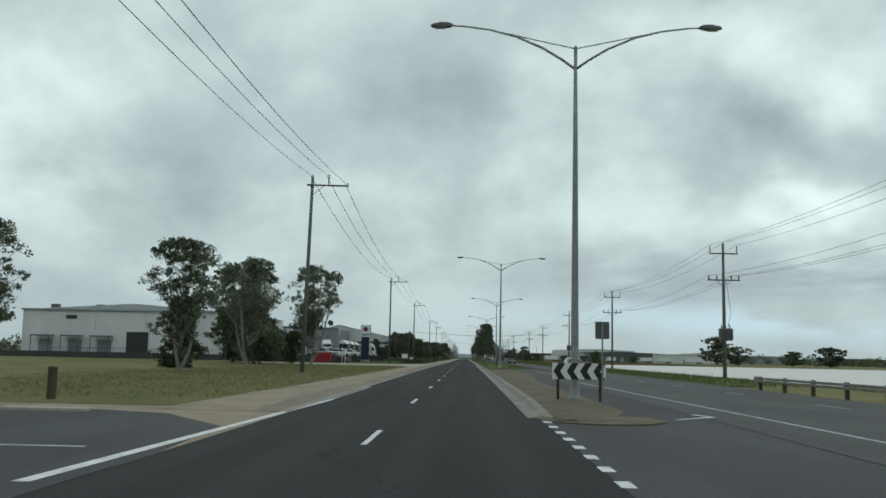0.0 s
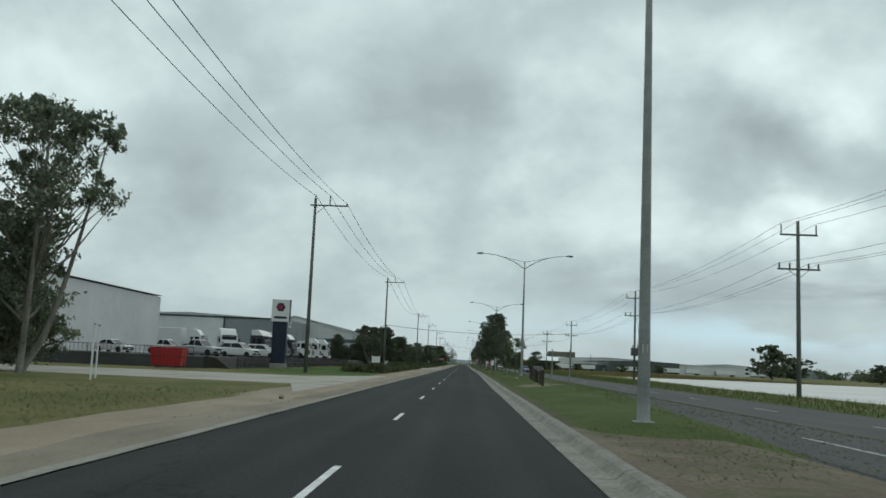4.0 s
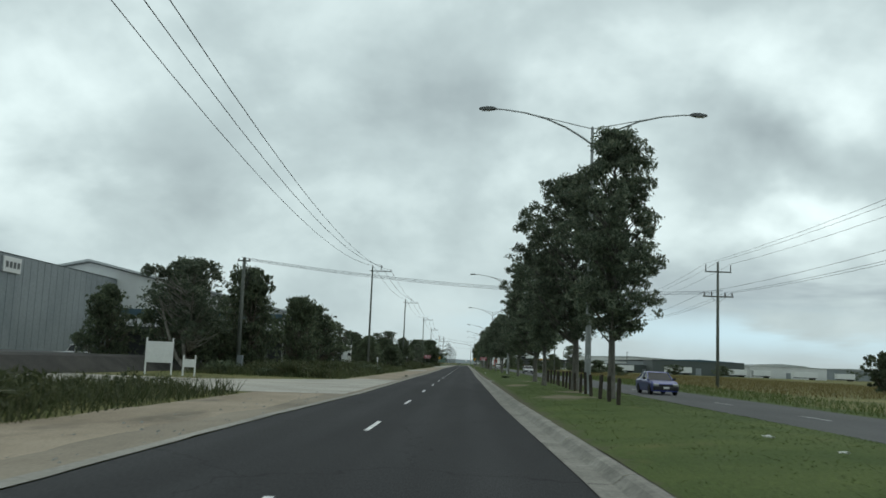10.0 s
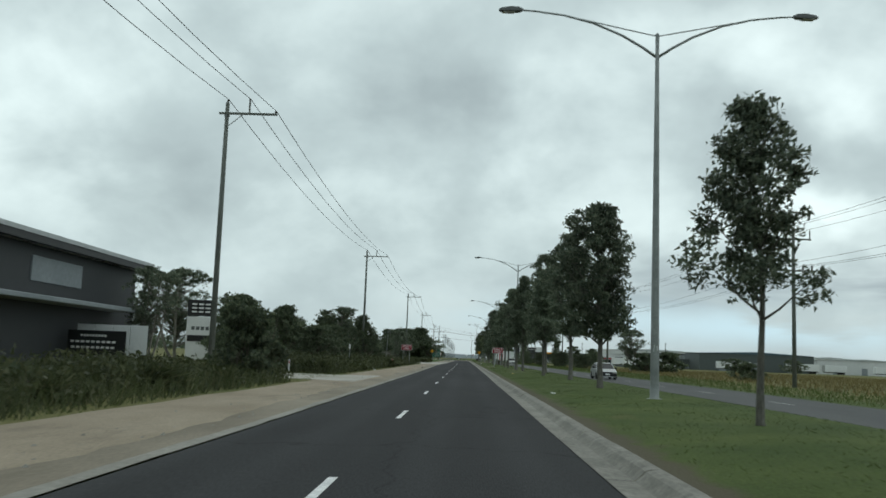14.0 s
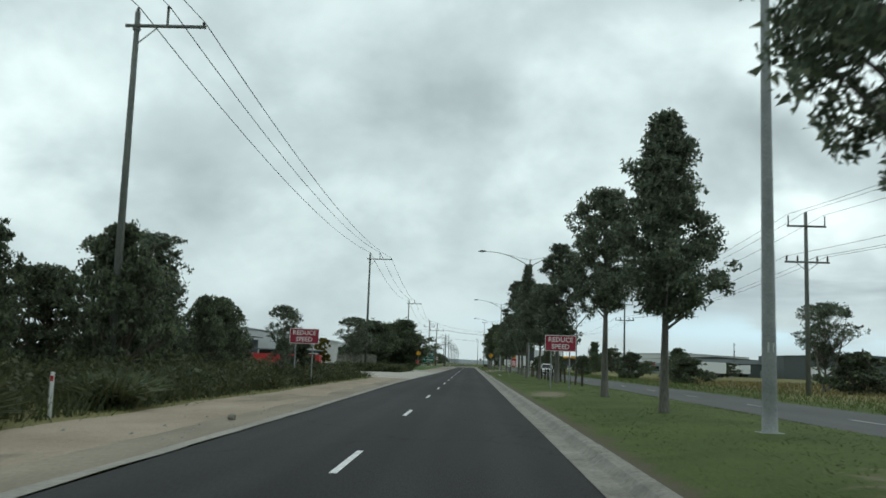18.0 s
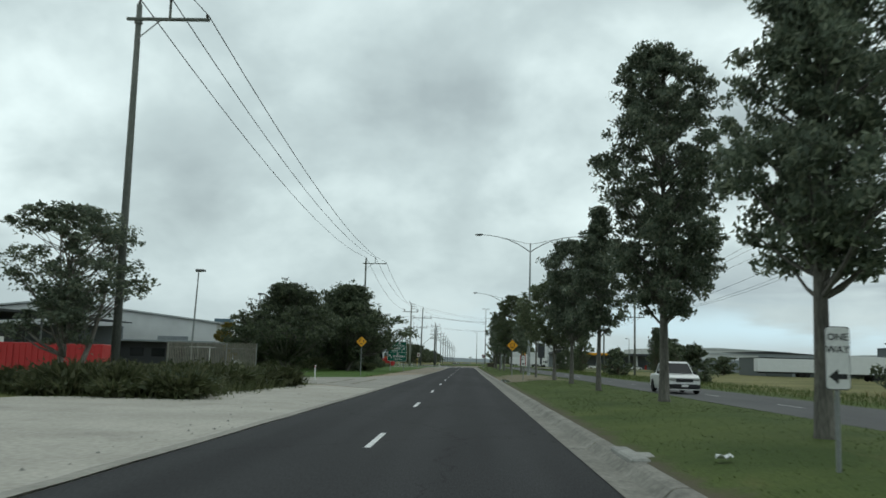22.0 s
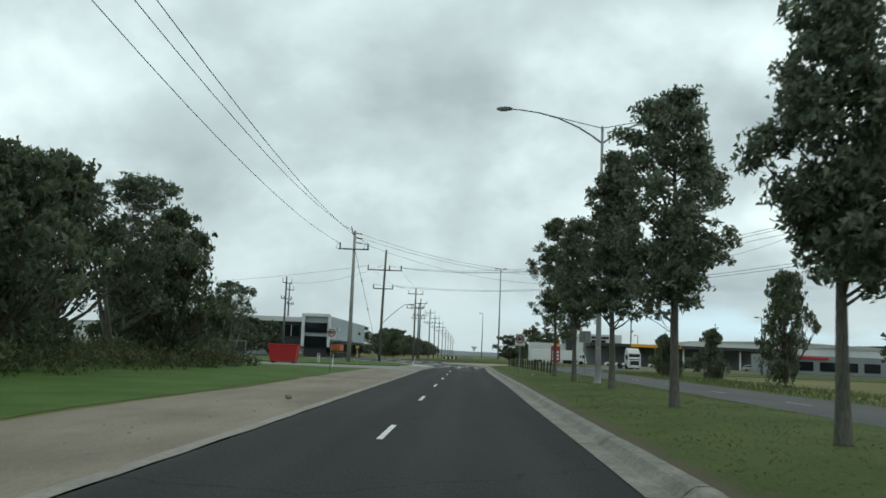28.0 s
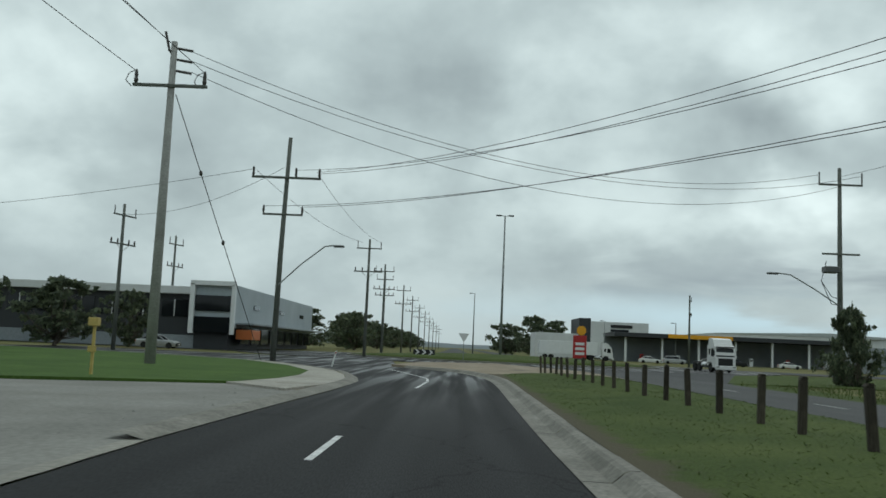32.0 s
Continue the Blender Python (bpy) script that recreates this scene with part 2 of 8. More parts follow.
def road_mat():
    """Dark worn asphalt: polished wheel tracks, patches and stones; it lies wet towards the junction."""
    m = mat("asphalt", (0.027, 0.0275, 0.029), (0.043, 0.0435, 0.045), 0.35, 0.85, fine=55, fine_amt=0.35, bump=0.35, stretch=(1, 0.12, 1), world=True, spec=0.09)
    nt = m.node_tree
    N, L = nt.nodes.new, nt.links.new
    b = nt.nodes["Principled BSDF"]
    sep = N("ShaderNodeSeparateXYZ")
    L(N("ShaderNodeNewGeometry").outputs["Position"], sep.inputs[0])
    wet = N("ShaderNodeMapRange")
    wet.interpolation_type = "SMOOTHSTEP"
    L(sep.outputs[1], wet.inputs[0])
    wet.inputs[1].default_value, wet.inputs[2].default_value = 690, 735
    wave = N("ShaderNodeTexNoise")
    wave.inputs["Scale"].default_value = 0.9
    mp = N("ShaderNodeMapping")
    mp.inputs["Scale"].default_value = (1.4, 0.05, 1)
    L(N("ShaderNodeNewGeometry").outputs["Position"], mp.inputs[0])
    L(mp.outputs[0], wave.inputs["Vector"])
    band = N("ShaderNodeMapRange")
    L(wave.outputs[0], band.inputs[0])
    band.inputs[1].default_value, band.inputs[2].default_value = 0.4, 0.6
    mul = N("ShaderNodeMath")
    mul.operation = "MULTIPLY"
    L(wet.outputs[0], mul.inputs[0])
    L(band.outputs[0], mul.inputs[1])
    rough = N("ShaderNodeMapRange")
    L(mul.outputs[0], rough.inputs[0])
    rough.inputs[3].default_value, rough.inputs[4].default_value = 0.85, 0.32
    L(rough.outputs[0], b.inputs["Roughness"])

    def calc(op, p, q):
        n = N("ShaderNodeMath")
        n.operation = op
        for i, v in enumerate((p, q)):
            if isinstance(v, (int, float)):
                n.inputs[i].default_value = v
            else:
                L(v, n.inputs[i])
        return n.outputs[0]

    # polished wheel tracks, an oil stripe in each lane and hairline cracks
    lane_x = calc("PINGPONG", calc("ADD", sep.outputs[0], 1.82), 1.7)
    track = N("ShaderNodeMapRange")
    track.interpolation_type = "SMOOTHSTEP"
    L(calc("ABSOLUTE", calc("SUBTRACT", lane_x, 0.95), 0), track.inputs[0])
    track.inputs[1].default_value, track.inputs[2].default_value = 0.1, 0.5
    track.inputs[3].default_value, track.inputs[4].default_value = 1.1, 0.93
    vo = N("ShaderNodeTexVoronoi")
    vo.feature = "DISTANCE_TO_EDGE"
    vo.inputs["Scale"].default_value = 0.16
    mp2 = N("ShaderNodeMapping")
    mp2.inputs["Scale"].default_value = (1.0, 0.55, 1)
    wn = N("ShaderNodeTexNoise")
    wn.inputs["Scale"].default_value = 1.3
    add = N("ShaderNodeVectorMath")
    L(N("ShaderNodeNewGeometry").outputs["Position"], wn.inputs["Vector"])
    L(N("ShaderNodeNewGeometry").outputs["Position"], add.inputs[0])
    L(wn.outputs["Color"], add.inputs[1])
    L(add.outputs[0], mp2.inputs[0])
    L(mp2.outputs[0], vo.inputs["Vector"])
    crack = N("ShaderNodeMapRange")
    L(vo.outputs["Distance"], crack.inputs[0])
    crack.inputs[1].default_value, crack.inputs[2].default_value = 0.0, 0.006
    crack.inputs[3].default_value, crack.inputs[4].default_value = 0.62, 1.0
    old = b.inputs["Base Color"].links[0].from_socket
    h2 = N("ShaderNodeHueSaturation")
    L(old, h2.inputs["Color"])
    L(calc("MULTIPLY", track.outputs[0], crack.outputs[0]), h2.inputs["Value"])
    L(h2.outputs[0], b.inputs["Base Color"])
    return m


def worn(m, dark, scale, lo, hi, amount, stretch=(1, 1, 1)):
    """Adds irregular damp or dirty patches to a ground material."""
    nt = m.node_tree
    N, L = nt.nodes.new, nt.links.new
    b = nt.nodes["Principled BSDF"]
    old = b.inputs["Base Color"].links[0].from_socket
    mp = N("ShaderNodeMapping")
    mp.inputs["Scale"].default_value = stretch
    L(N("ShaderNodeNewGeometry").outputs["Position"], mp.inputs[0])
    n = N("ShaderNodeTexNoise")
    n.inputs["Scale"].default_value, n.inputs["Detail"].default_value, n.inputs["Roughness"].default_value = scale, 6, 0.65
    L(mp.outputs[0], n.inputs["Vector"])
    r = N("ShaderNodeMapRange")
    L(n.outputs[0], r.inputs[0])
    r.inputs[1].default_value, r.inputs[2].default_value, r.inputs[4].default_value = lo, hi, amount
    mx = N("ShaderNodeMix")
    mx.data_type = "RGBA"
    L(r.outputs[0], mx.inputs[0])
    L(old, mx.inputs[6])
    mx.inputs[7].default_value = (*dark, 1)
    L(mx.outputs[2], b.inputs["Base Color"])
    return m


M = dict(
    asphalt=road_mat(),
    old_asphalt=mat("old_asphalt", (0.05, 0.051, 0.053), (0.078, 0.078, 0.08), 0.4, 0.95, fine=40, fine_amt=0.3, bump=0.3, stretch=(1, 0.2, 1), world=True),
    far_asphalt=mat("pale_worn_asphalt", (0.064, 0.065, 0.066), (0.096, 0.096, 0.096), 0.4, 0.95, fine=40, fine_amt=0.3, bump=0.3, stretch=(1, 0.2, 1), world=True),
    dry_grass=mat("dry_grass", (0.085, 0.10, 0.034), (0.19, 0.165, 0.075), 0.22, 0.95, fine=20, fine_amt=0.4, bump=0.8, stretch=(1, 0.5, 1), world=True, spec=0.1),
    concrete=mat("concrete", (0.22, 0.22, 0.205), (0.33, 0.325, 0.30), 0.8, 0.85, fine=18, fine_amt=0.22, bump=0.25, world=True),
    kerb=mat("kerb_concrete", (0.155, 0.147, 0.127), (0.265, 0.252, 0.22), 0.9, 0.8, fine=12, fine_amt=0.3, bump=0.25, world=True),
    slab=mat("driveway_concrete", (0.305, 0.286, 0.248), (0.425, 0.4, 0.353), 0.3, 0.9, fine=9, fine_amt=0.2, bump=0.2, world=True),
    worn_slab=mat("worn_driveway_concrete", (0.215, 0.203, 0.178), (0.315, 0.298, 0.264), 0.3, 0.9, fine=9, fine_amt=0.2, bump=0.2, world=True),
    damp_slab=mat("damp_concrete", (0.17, 0.165, 0.15), (0.27, 0.262, 0.238), 0.3, 0.85, fine=9, fine_amt=0.2, bump=0.2, world=True),
    gravel=mat("sandy_gravel", (0.225, 0.18, 0.128), (0.335, 0.277, 0.208), 0.45, 0.95, fine=26, fine_amt=0.25, bump=0.3, stretch=(1, 0.5, 1), world=True),
    damp_gravel=mat("damp_gravel", (0.16, 0.134, 0.1), (0.275, 0.235, 0.182), 0.5, 0.95, fine=26, fine_amt=0.16, bump=0.12, stretch=(1, 0.3, 1), world=True),
    dirt=mat("bare_earth", (0.095, 0.074, 0.05), (0.17, 0.138, 0.098), 0.6, 0.95, fine=16, fine_amt=0.35, bump=0.6, world=True),
    grass=mat("mown_grass", (0.05, 0.076, 0.02), (0.088, 0.114, 0.033), 0.35, 0.9, fine=24, fine_amt=0.4, bump=0.8, world=True, spec=0.1),
    lawn=mat("green_lawn", (0.05, 0.095, 0.022), (0.086, 0.145, 0.036), 0.3, 0.9, fine=22, fine_amt=0.35, bump=0.7, world=True, spec=0.1),
    field=mat("rough_field", (0.085, 0.095, 0.035), (0.21, 0.19, 0.085), 0.07, 0.95, fine=6, fine_amt=0.4, bump=0.8, world=True, spec=0.1),
    paint=mat("road_paint", (0.5, 0.5, 0.5), (0.8, 0.8, 0.79), 3.0, 0.7, fine=40, fine_amt=0.25, bump=0.2, world=True),
    oldpaint=mat("worn_road_paint", (0.22, 0.22, 0.22), (0.6, 0.6, 0.59), 2.0, 0.8, fine=40, fine_amt=0.3, bump=0.2, world=True),
    galv=mat("galvanised_steel", (0.20, 0.215, 0.21), (0.30, 0.315, 0.31), 1.5, 0.55, 0.35, 20, 0.15, 0.05),
    lamp_grey=plain("lamp_housing", (0.1, 0.105, 0.105), 0.5),
    lens=glass_mat("lamp_lens", (0.35, 0.36, 0.34)),
    timber_pole=mat("weathered_pole_timber", (0.09, 0.1, 0.09), (0.17, 0.178, 0.158), 1.4, 0.9, fine=20, fine_amt=0.35, bump=0.5, stretch=(3, 3, 0.25)),
    concrete_pole=mat("pole_concrete", (0.25, 0.25, 0.235), (0.36, 0.36, 0.34), 1.0, 0.85, fine=16, fine_amt=0.2, bump=0.2),
    bollard=mat("dark_treated_timber", (0.035, 0.03, 0.024), (0.075, 0.062, 0.046), 2.2, 0.9, fine=18, fine_amt=0.4, bump=0.6, stretch=(3, 3, 0.4), rand=0.3),
    wire=plain("cable", (0.035, 0.036, 0.038), 0.6),
    insul=plain("insulator", (0.06, 0.055, 0.05), 0.3),
    bark=mat("gum_bark", (0.075, 0.062, 0.048), (0.19, 0.165, 0.13), 1.6, 0.9, fine=16, fine_amt=0.4, bump=0.6, stretch=(2, 2, 0.4)),
    dark_bark=mat("dark_gum_bark", (0.075, 0.072, 0.062), (0.175, 0.165, 0.143), 1.6, 0.9, fine=16, fine_amt=0.4, bump=0.6, stretch=(2, 2, 0.4)),
    mulch=mat("dark_mulch", (0.022, 0.021, 0.019), (0.05, 0.046, 0.04), 0.6, 0.95, fine=14, fine_amt=0.4, bump=0.6, world=True),
    pale_bark=mat("pale_bark", (0.115, 0.105, 0.088), (0.27, 0.255, 0.225), 1.4, 0.85, fine=14, fine_amt=0.3, bump=0.4, stretch=(2, 2, 0.5)),
    leaf=leaf_mat("gum_leaves", (0.09, 0.116, 0.08), (0.154, 0.19, 0.132), (0.255, 0.28, 0.19)),
    leaf_open=leaf_mat("sunny_gum_leaves", (0.082, 0.106, 0.058), (0.142, 0.174, 0.095), (0.225, 0.248, 0.15)),
    leaf2=leaf_mat("dark_leaves", (0.068, 0.088, 0.058), (0.114, 0.144, 0.086), (0.196, 0.224, 0.13)),
    leaf_shrub=leaf_mat("shrub_leaves", (0.05, 0.062, 0.026), (0.085, 0.10, 0.045), (0.15, 0.155, 0.08)),
    leaf_dry=leaf_mat("yellow_leaves", (0.1, 0.085, 0.018), (0.17, 0.14, 0.03), (0.24, 0.19, 0.05)),
    blade=leaf_mat("grass_blades", (0.085, 0.12, 0.034), (0.106, 0.143, 0.043), (0.134, 0.163, 0.058)),
    longblade=leaf_mat("scrub_blades", (0.05, 0.064, 0.026), (0.08, 0.096, 0.042), (0.13, 0.135, 0.07)),
    dryblade=leaf_mat("dry_grass_blades", (0.16, 0.13, 0.05), (0.24, 0.2, 0.08), (0.33, 0.27, 0.13)),
    white=plain("white_painted_metal", (0.72, 0.73, 0.73), 0.4, coat=0.1),
    offwhite=mat("white_wall_panels", (0.56, 0.57, 0.57), (0.66, 0.67, 0.67), 0.12, 0.7, fine=0.9, fine_amt=0.04, bump=0.0),
    greywall=mat("grey_cladding", (0.2, 0.225, 0.24), (0.27, 0.295, 0.31), 0.15, 0.6, fine=4, fine_amt=0.1, bump=0.05),
    darkwall=plain("dark_cladding", (0.035, 0.038, 0.042), 0.6),
    roof=mat("pale_roof_sheet", (0.36, 0.38, 0.385), (0.47, 0.49, 0.5), 0.2, 0.45, 0.0, 3, 0.1, 0.05),
    black=plain("black_plastic", (0.012, 0.012, 0.013), 0.5),
    rubber=plain("tyre_rubber", (0.018, 0.018, 0.018), 0.9),
    glass=glass_mat("dark_glass", (0.012, 0.014, 0.016), 0.3),
    chrome=plain("bright_metal", (0.55, 0.56, 0.57), 0.25, 0.9),
    red=plain("red_paint", (0.42, 0.025, 0.025), 0.45),
    signred=plain("sign_red", (0.3, 0.022, 0.045), 0.5),
    green=plain("sign_green", (0.005, 0.13, 0.085), 0.5),
    yellow=plain("sign_yellow", (0.78, 0.36, 0.015), 0.5),
    paleyellow=plain("pale_yellow", (0.5, 0.38, 0.12), 0.6),
    signwhite=plain("sign_white", (0.72, 0.72, 0.71), 0.45),
    signblack=plain("sign_black", (0.015, 0.015, 0.016), 0.45),
    navy=plain("navy_panel", (0.01, 0.02, 0.045), 0.4),
    silver=plain("silver_paint", (0.42, 0.43, 0.44), 0.35, 0.5),
    bluecar=plain("blue_paint", (0.02, 0.035, 0.2), 0.3, 0.2, coat=0.6),
    blackcar=plain("black_car_paint", (0.012, 0.013, 0.014), 0.3, 0.0, 0.3, coat=0.2),
    whitecar=plain("white_car_paint", (0.7, 0.7, 0.69), 0.3, coat=0.5),
    timber_rail=mat("weathered_steel_rail", (0.16, 0.15, 0.12), (0.26, 0.25, 0.21), 1.5, 0.7, 0.2, fine=18, fine_amt=0.25, bump=0.3),
    brown=mat("brown_brick", (0.13, 0.085, 0.06), (0.2, 0.14, 0.1), 0.6, 0.9, fine=8, fine_amt=0.25, bump=0.2),
    orange=plain("orange_panel", (0.55, 0.15, 0.04), 0.5),
    bluepanel=mat("blue_grey_panels", (0.30, 0.345, 0.37), (0.38, 0.425, 0.45), 0.15, 0.55, fine=4, fine_amt=0.08, bump=0.05),
    shedgreen=plain("grey_green_sheet", (0.085, 0.10, 0.098), 0.6),
    teal=plain("blue_grey_panel", (0.07, 0.12, 0.15), 0.5),
    puddle=glass_mat("still_water", (0.03, 0.03, 0.028)),
    # the blue-grey is distance haze, put into the hill colour
    hill=mat("hazed_far_hill", (0.14, 0.17, 0.18), (0.19, 0.22, 0.235), 0.004, 1.0, fine=0.02, fine_amt=0.1, bump=0, world=True),
    pond=mat("pale_saltpan", (0.5, 0.49, 0.46), (0.62, 0.61, 0.59), 0.05, 0.5, fine=2, fine_amt=0.08, bump=0.05, world=True),
)

worn(M["gravel"], (0.10, 0.085, 0.065), 0.35, 0.56, 0.72, 0.8, (1, 0.35, 1))
worn(M["slab"], (0.12, 0.11, 0.09), 0.28, 0.56, 0.75, 0.6, (1, 0.6, 1))
worn(M["kerb"], (0.1, 0.094, 0.08), 0.7, 0.52, 0.75, 0.45, (1, 0.5, 1))
worn(M["dirt"], (0.07, 0.085, 0.03), 0.9, 0.5, 0.64, 0.8)
worn(M["grass"], (0.16, 0.13, 0.06), 0.45, 0.62, 0.76, 0.5, (1, 0.6, 1))


# ---- mesh helpers ----


class Build:
    """Collects vertices and faces of one mesh."""

    def __init__(self):
        self.v, self.f = [], []

    def add(self, v, f):
        o = len(self.v)
        self.v += [tuple(p) for p in v]
        self.f += [tuple(i + o for i in q) for q in f]
        return self

    def box(self, c, s, b=0.0, m=None):
        """A box round c of size s; b chamfers its edges."""
        hx, hy, hz = (k / 2 for k in s)
        b = min(b, hx * 0.9, hy * 0.9, hz * 0.9)
        if b <= 0:
            v = [(sx * hx, sy * hy, sz * hz) for sx in (-1, 1) for sy in (-1, 1) for sz in (-1, 1)]
            f = [(0, 1, 3, 2), (4, 6, 7, 5), (0, 4, 5, 1), (2, 3, 7, 6), (0, 2, 6, 4), (1, 5, 7, 3)]
        else:
            v, idx = [], {}
            for sx in (-1, 1):
                for sy in (-1, 1):
                    for sz in (-1, 1):
                        for ax in range(3):
                            p = [sx * hx, sy * hy, sz * hz]
                            q = [p[k] - (b * (sx, sy, sz)[k] if k != ax else 0) for k in range(3)]
                            idx[sx, sy, sz, ax] = len(v)
                            v.append(q)
            f = []
            for ax in range(3):
                o1, o2 = (ax + 1) % 3, (ax + 2) % 3
                for s0 in (-1, 1):
                    loop = []
                    for a1, a2 in ((-1, -1), (1, -1), (1, 1), (-1, 1)):
                        k = [0, 0, 0]
                        k[ax], k[o1], k[o2] = s0, a1, a2
                        loop.append(idx[(*k, ax)])
                    f.append(tuple(loop) if s0 > 0 else tuple(reversed(loop)))
                for a1 in (-1, 1):
                    for a2 in (-1, 1):
                        ends = []
                        for s0 in (-1, 1):
                            k = [0, 0, 0]
                            k[ax], k[o1], k[o2] = s0, a1, a2
                            ends.append((idx[(*k, o1)], idx[(*k, o2)]))
                        f.append((ends[0][0], ends[1][0], ends[1][1], ends[0][1]))
            for sx in (-1, 1):
                for sy in (-1, 1):
                    for sz in (-1, 1):
                        f.append(tuple(idx[sx, sy, sz, a] for a in range(3)))
        mm = (m or Matrix.Identity(4))
        c = Vector(c)
        return self.add([mm @ (Vector(p) + c) for p in v], f)

    def tube(self, pts, radii, n=8, cap=True):
        """A round bar through pts; radii one number or one a point."""
        pts = [Vector(p) for p in pts]
        if isinstance(radii, (int, float)):
            radii = [radii] * len(pts)
        v, f = [], []
        ref = Vector((0.31, 0.95, 0.07))
        for i, p in enumerate(pts):
            d = (pts[min(i + 1, len(pts) - 1)] - pts[max(i - 1, 0)]).normalized()
            a = d.cross(ref)
            if a.length < 0.05:
                a = d.cross(Vector((1, 0, 0)))
            a.normalize()
            c = d.cross(a)
            for k in range(n):
                t = 2 * math.pi * k / n
                v.append(p + (a * math.cos(t) + c * math.sin(t)) * radii[i])
        for i in range(len(pts) - 1):
            for k in range(n):
                f.append((i * n + k, i * n + (k + 1) % n, (i + 1) * n + (k + 1) % n, (i + 1) * n + k))
        if cap:
            f.append(tuple(range(n)))
            f.append(tuple(reversed(range((len(pts) - 1) * n, len(pts) * n))))
        return self.add(v, f)

    def prism(self, poly, axis, a, b):
        """The outline poly (pairs) drawn out along axis from a to b."""
        n = len(poly)

        def p3(q, t):
            return {"x": (t, q[0], q[1]), "y": (q[0], t, q[1]), "z": (q[0], q[1], t)}[axis]
        v = [p3(q, a) for q in poly] + [p3(q, b) for q in poly]
        f = [tuple(range(n)), tuple(reversed(range(n, 2 * n)))]
        f += [(i, (i + 1) % n, n + (i + 1) % n, n + i) for i in range(n)]
        return self.add(v, f)

    def lathe(self, prof, n=16, m=None):
        """Profile (radius, height) turned round z."""
        v = [(r * math.cos(2 * math.pi * k / n), r * math.sin(2 * math.pi * k / n), h) for r, h in prof for k in range(n)]
        f = [(i * n + k, i * n + (k + 1) % n, (i + 1) * n + (k + 1) % n, (i + 1) * n + k) for i in range(len(prof) - 1) for k in range(n)]
        f += [tuple(reversed(range(n))), tuple(range((len(prof) - 1) * n, len(prof) * n))]
        mm = m or Matrix.Identity(4)
        return self.add([mm @ Vector(p) for p in v], f)

    def mesh(self, name, material, smooth=False):
        me = bpy.data.meshes.new(name)
        me.from_pydata(self.v, [], self.f)
        bm = bmesh.new()
        bm.from_mesh(me)
        bmesh.ops.recalc_face_normals(bm, faces=bm.faces)
        bm.to_mesh(me)
        bm.free()
        if smooth:
            me.polygons.foreach_set("use_smooth", [True] * len(me.polygons))
        if material:
            me.materials.append(M[material] if isinstance(material, str) else material)
        return me


def part(name, bm, material, parent, label="", smooth=False, at=None):
    """One mesh object under a thing or under a part."""
    me = bm.mesh(name, material, smooth) if isinstance(bm, Build) else bm
    ob = new(name, me)
    if parent:
        ob.parent = parent
    if at:
        ob.location = at
    if label:
        ob["label"] = label
    return ob


def thing(name, label, category, m=None, group="", kind=""):
    ob = new(name)
    ob.empty_display_size = 0.2
    if m is not None:
        ob.matrix_basis = m
    return tagged(ob, label, category, group, kind)


def single(name, bm, material, label, category, m=None, group="", kind="", smooth=False):
    ob = new(name, bm.mesh(name, material, smooth) if isinstance(bm, Build) else bm)
    if m is not None:
        ob.matrix_basis = m
    return tagged(ob, label, category, group, kind)


def quick_mesh(name, verts, faces_n, material, smooth=False):
    """A mesh from arrays: verts (n, 3), all faces with faces_n corners in order."""
    me = bpy.data.meshes.new(name)
    n = len(verts)
    me.vertices.add(n)
    me.vertices.foreach_set("co", np.asarray(verts, dtype=np.float32).ravel())
    me.loops.add(n)
    me.loops.foreach_set("vertex_index", np.arange(n, dtype=np.int32))
    k = n // faces_n
    me.polygons.add(k)
    me.polygons.foreach_set("loop_start", np.arange(0, n, faces_n, dtype=np.int32))
    me.update(calc_edges=True)
    me.materials.append(M[material])
    return me


def text_mesh(txt, size, material, depth=0.006, align="CENTER", bold=0.012):
    cu = bpy.data.curves.new("lettering", "FONT")
    cu.body, cu.size, cu.extrude, cu.align_x, cu.align_y, cu.resolution_u = txt, size, depth, align, "CENTER", 2
    cu.offset = size * bold
    tmp = bpy.data.objects.new("lettering", cu)
    scene.collection.objects.link(tmp)
    me = bpy.data.meshes.new_from_object(tmp.evaluated_get(bpy.context.evaluated_depsgraph_get()))
    bpy.data.objects.remove(tmp)
    me.materials.clear()
    me.materials.append(M[material])
    return me


# lettering stands upright and faces the oncoming camera (towards -y)
FACE = pose(0, 0, 0, 90, 0, 0)


def wob(y, k, s=0.06):
    return noise.noise(Vector((y * s, k * 7.31, 0.5)))


# ---- ground, road, kerbs ----
rng = np.random.default_rng(5)
ROAD_L, ROAD_R, DASH_X = -4.72, 1.62, -1.82
FAR_L, FAR_R = 10.1, 16.6
Y0, Y1 = -60.0, 722.0


# where the asphalt ends on the left and at the gutter on the right: (y, x)
LEFT_EDGE = [(20, -4.75), (60, -4.85), (90, -5.0), (160, -4.9), (200, -4.6), (250, -4.6), (268, -4.25), (310, -4.4), (335, -4.3), (400, -4.5), (440, -4.7), (470, -5.0), (500, -4.8), (540, -4.45), (600, -4.4), (635, -4.15), (670, -4.2), (700, -4.3), (716, -3.8)]
GUTTER = [(23, 1.54), (78, 1.66), (146, 1.66), (192, 1.78), (238, 1.92), (262, 1.62), (305, 1.57), (328, 1.46), (400, 1.6), (532, 1.68), (630, 1.58), (665, 1.64), (700, 1.52), (720, 1.68), (726, 1.68), (730, 1.5), (733, 1.25), (737, 0.6), (740, -0.1), (743, -1.3), (745, -3.0), (748, -5.5)]


def left_edge(y):
    return float(np.interp(y, [a for a, _ in LEFT_EDGE], [b for _, b in LEFT_EDGE]))


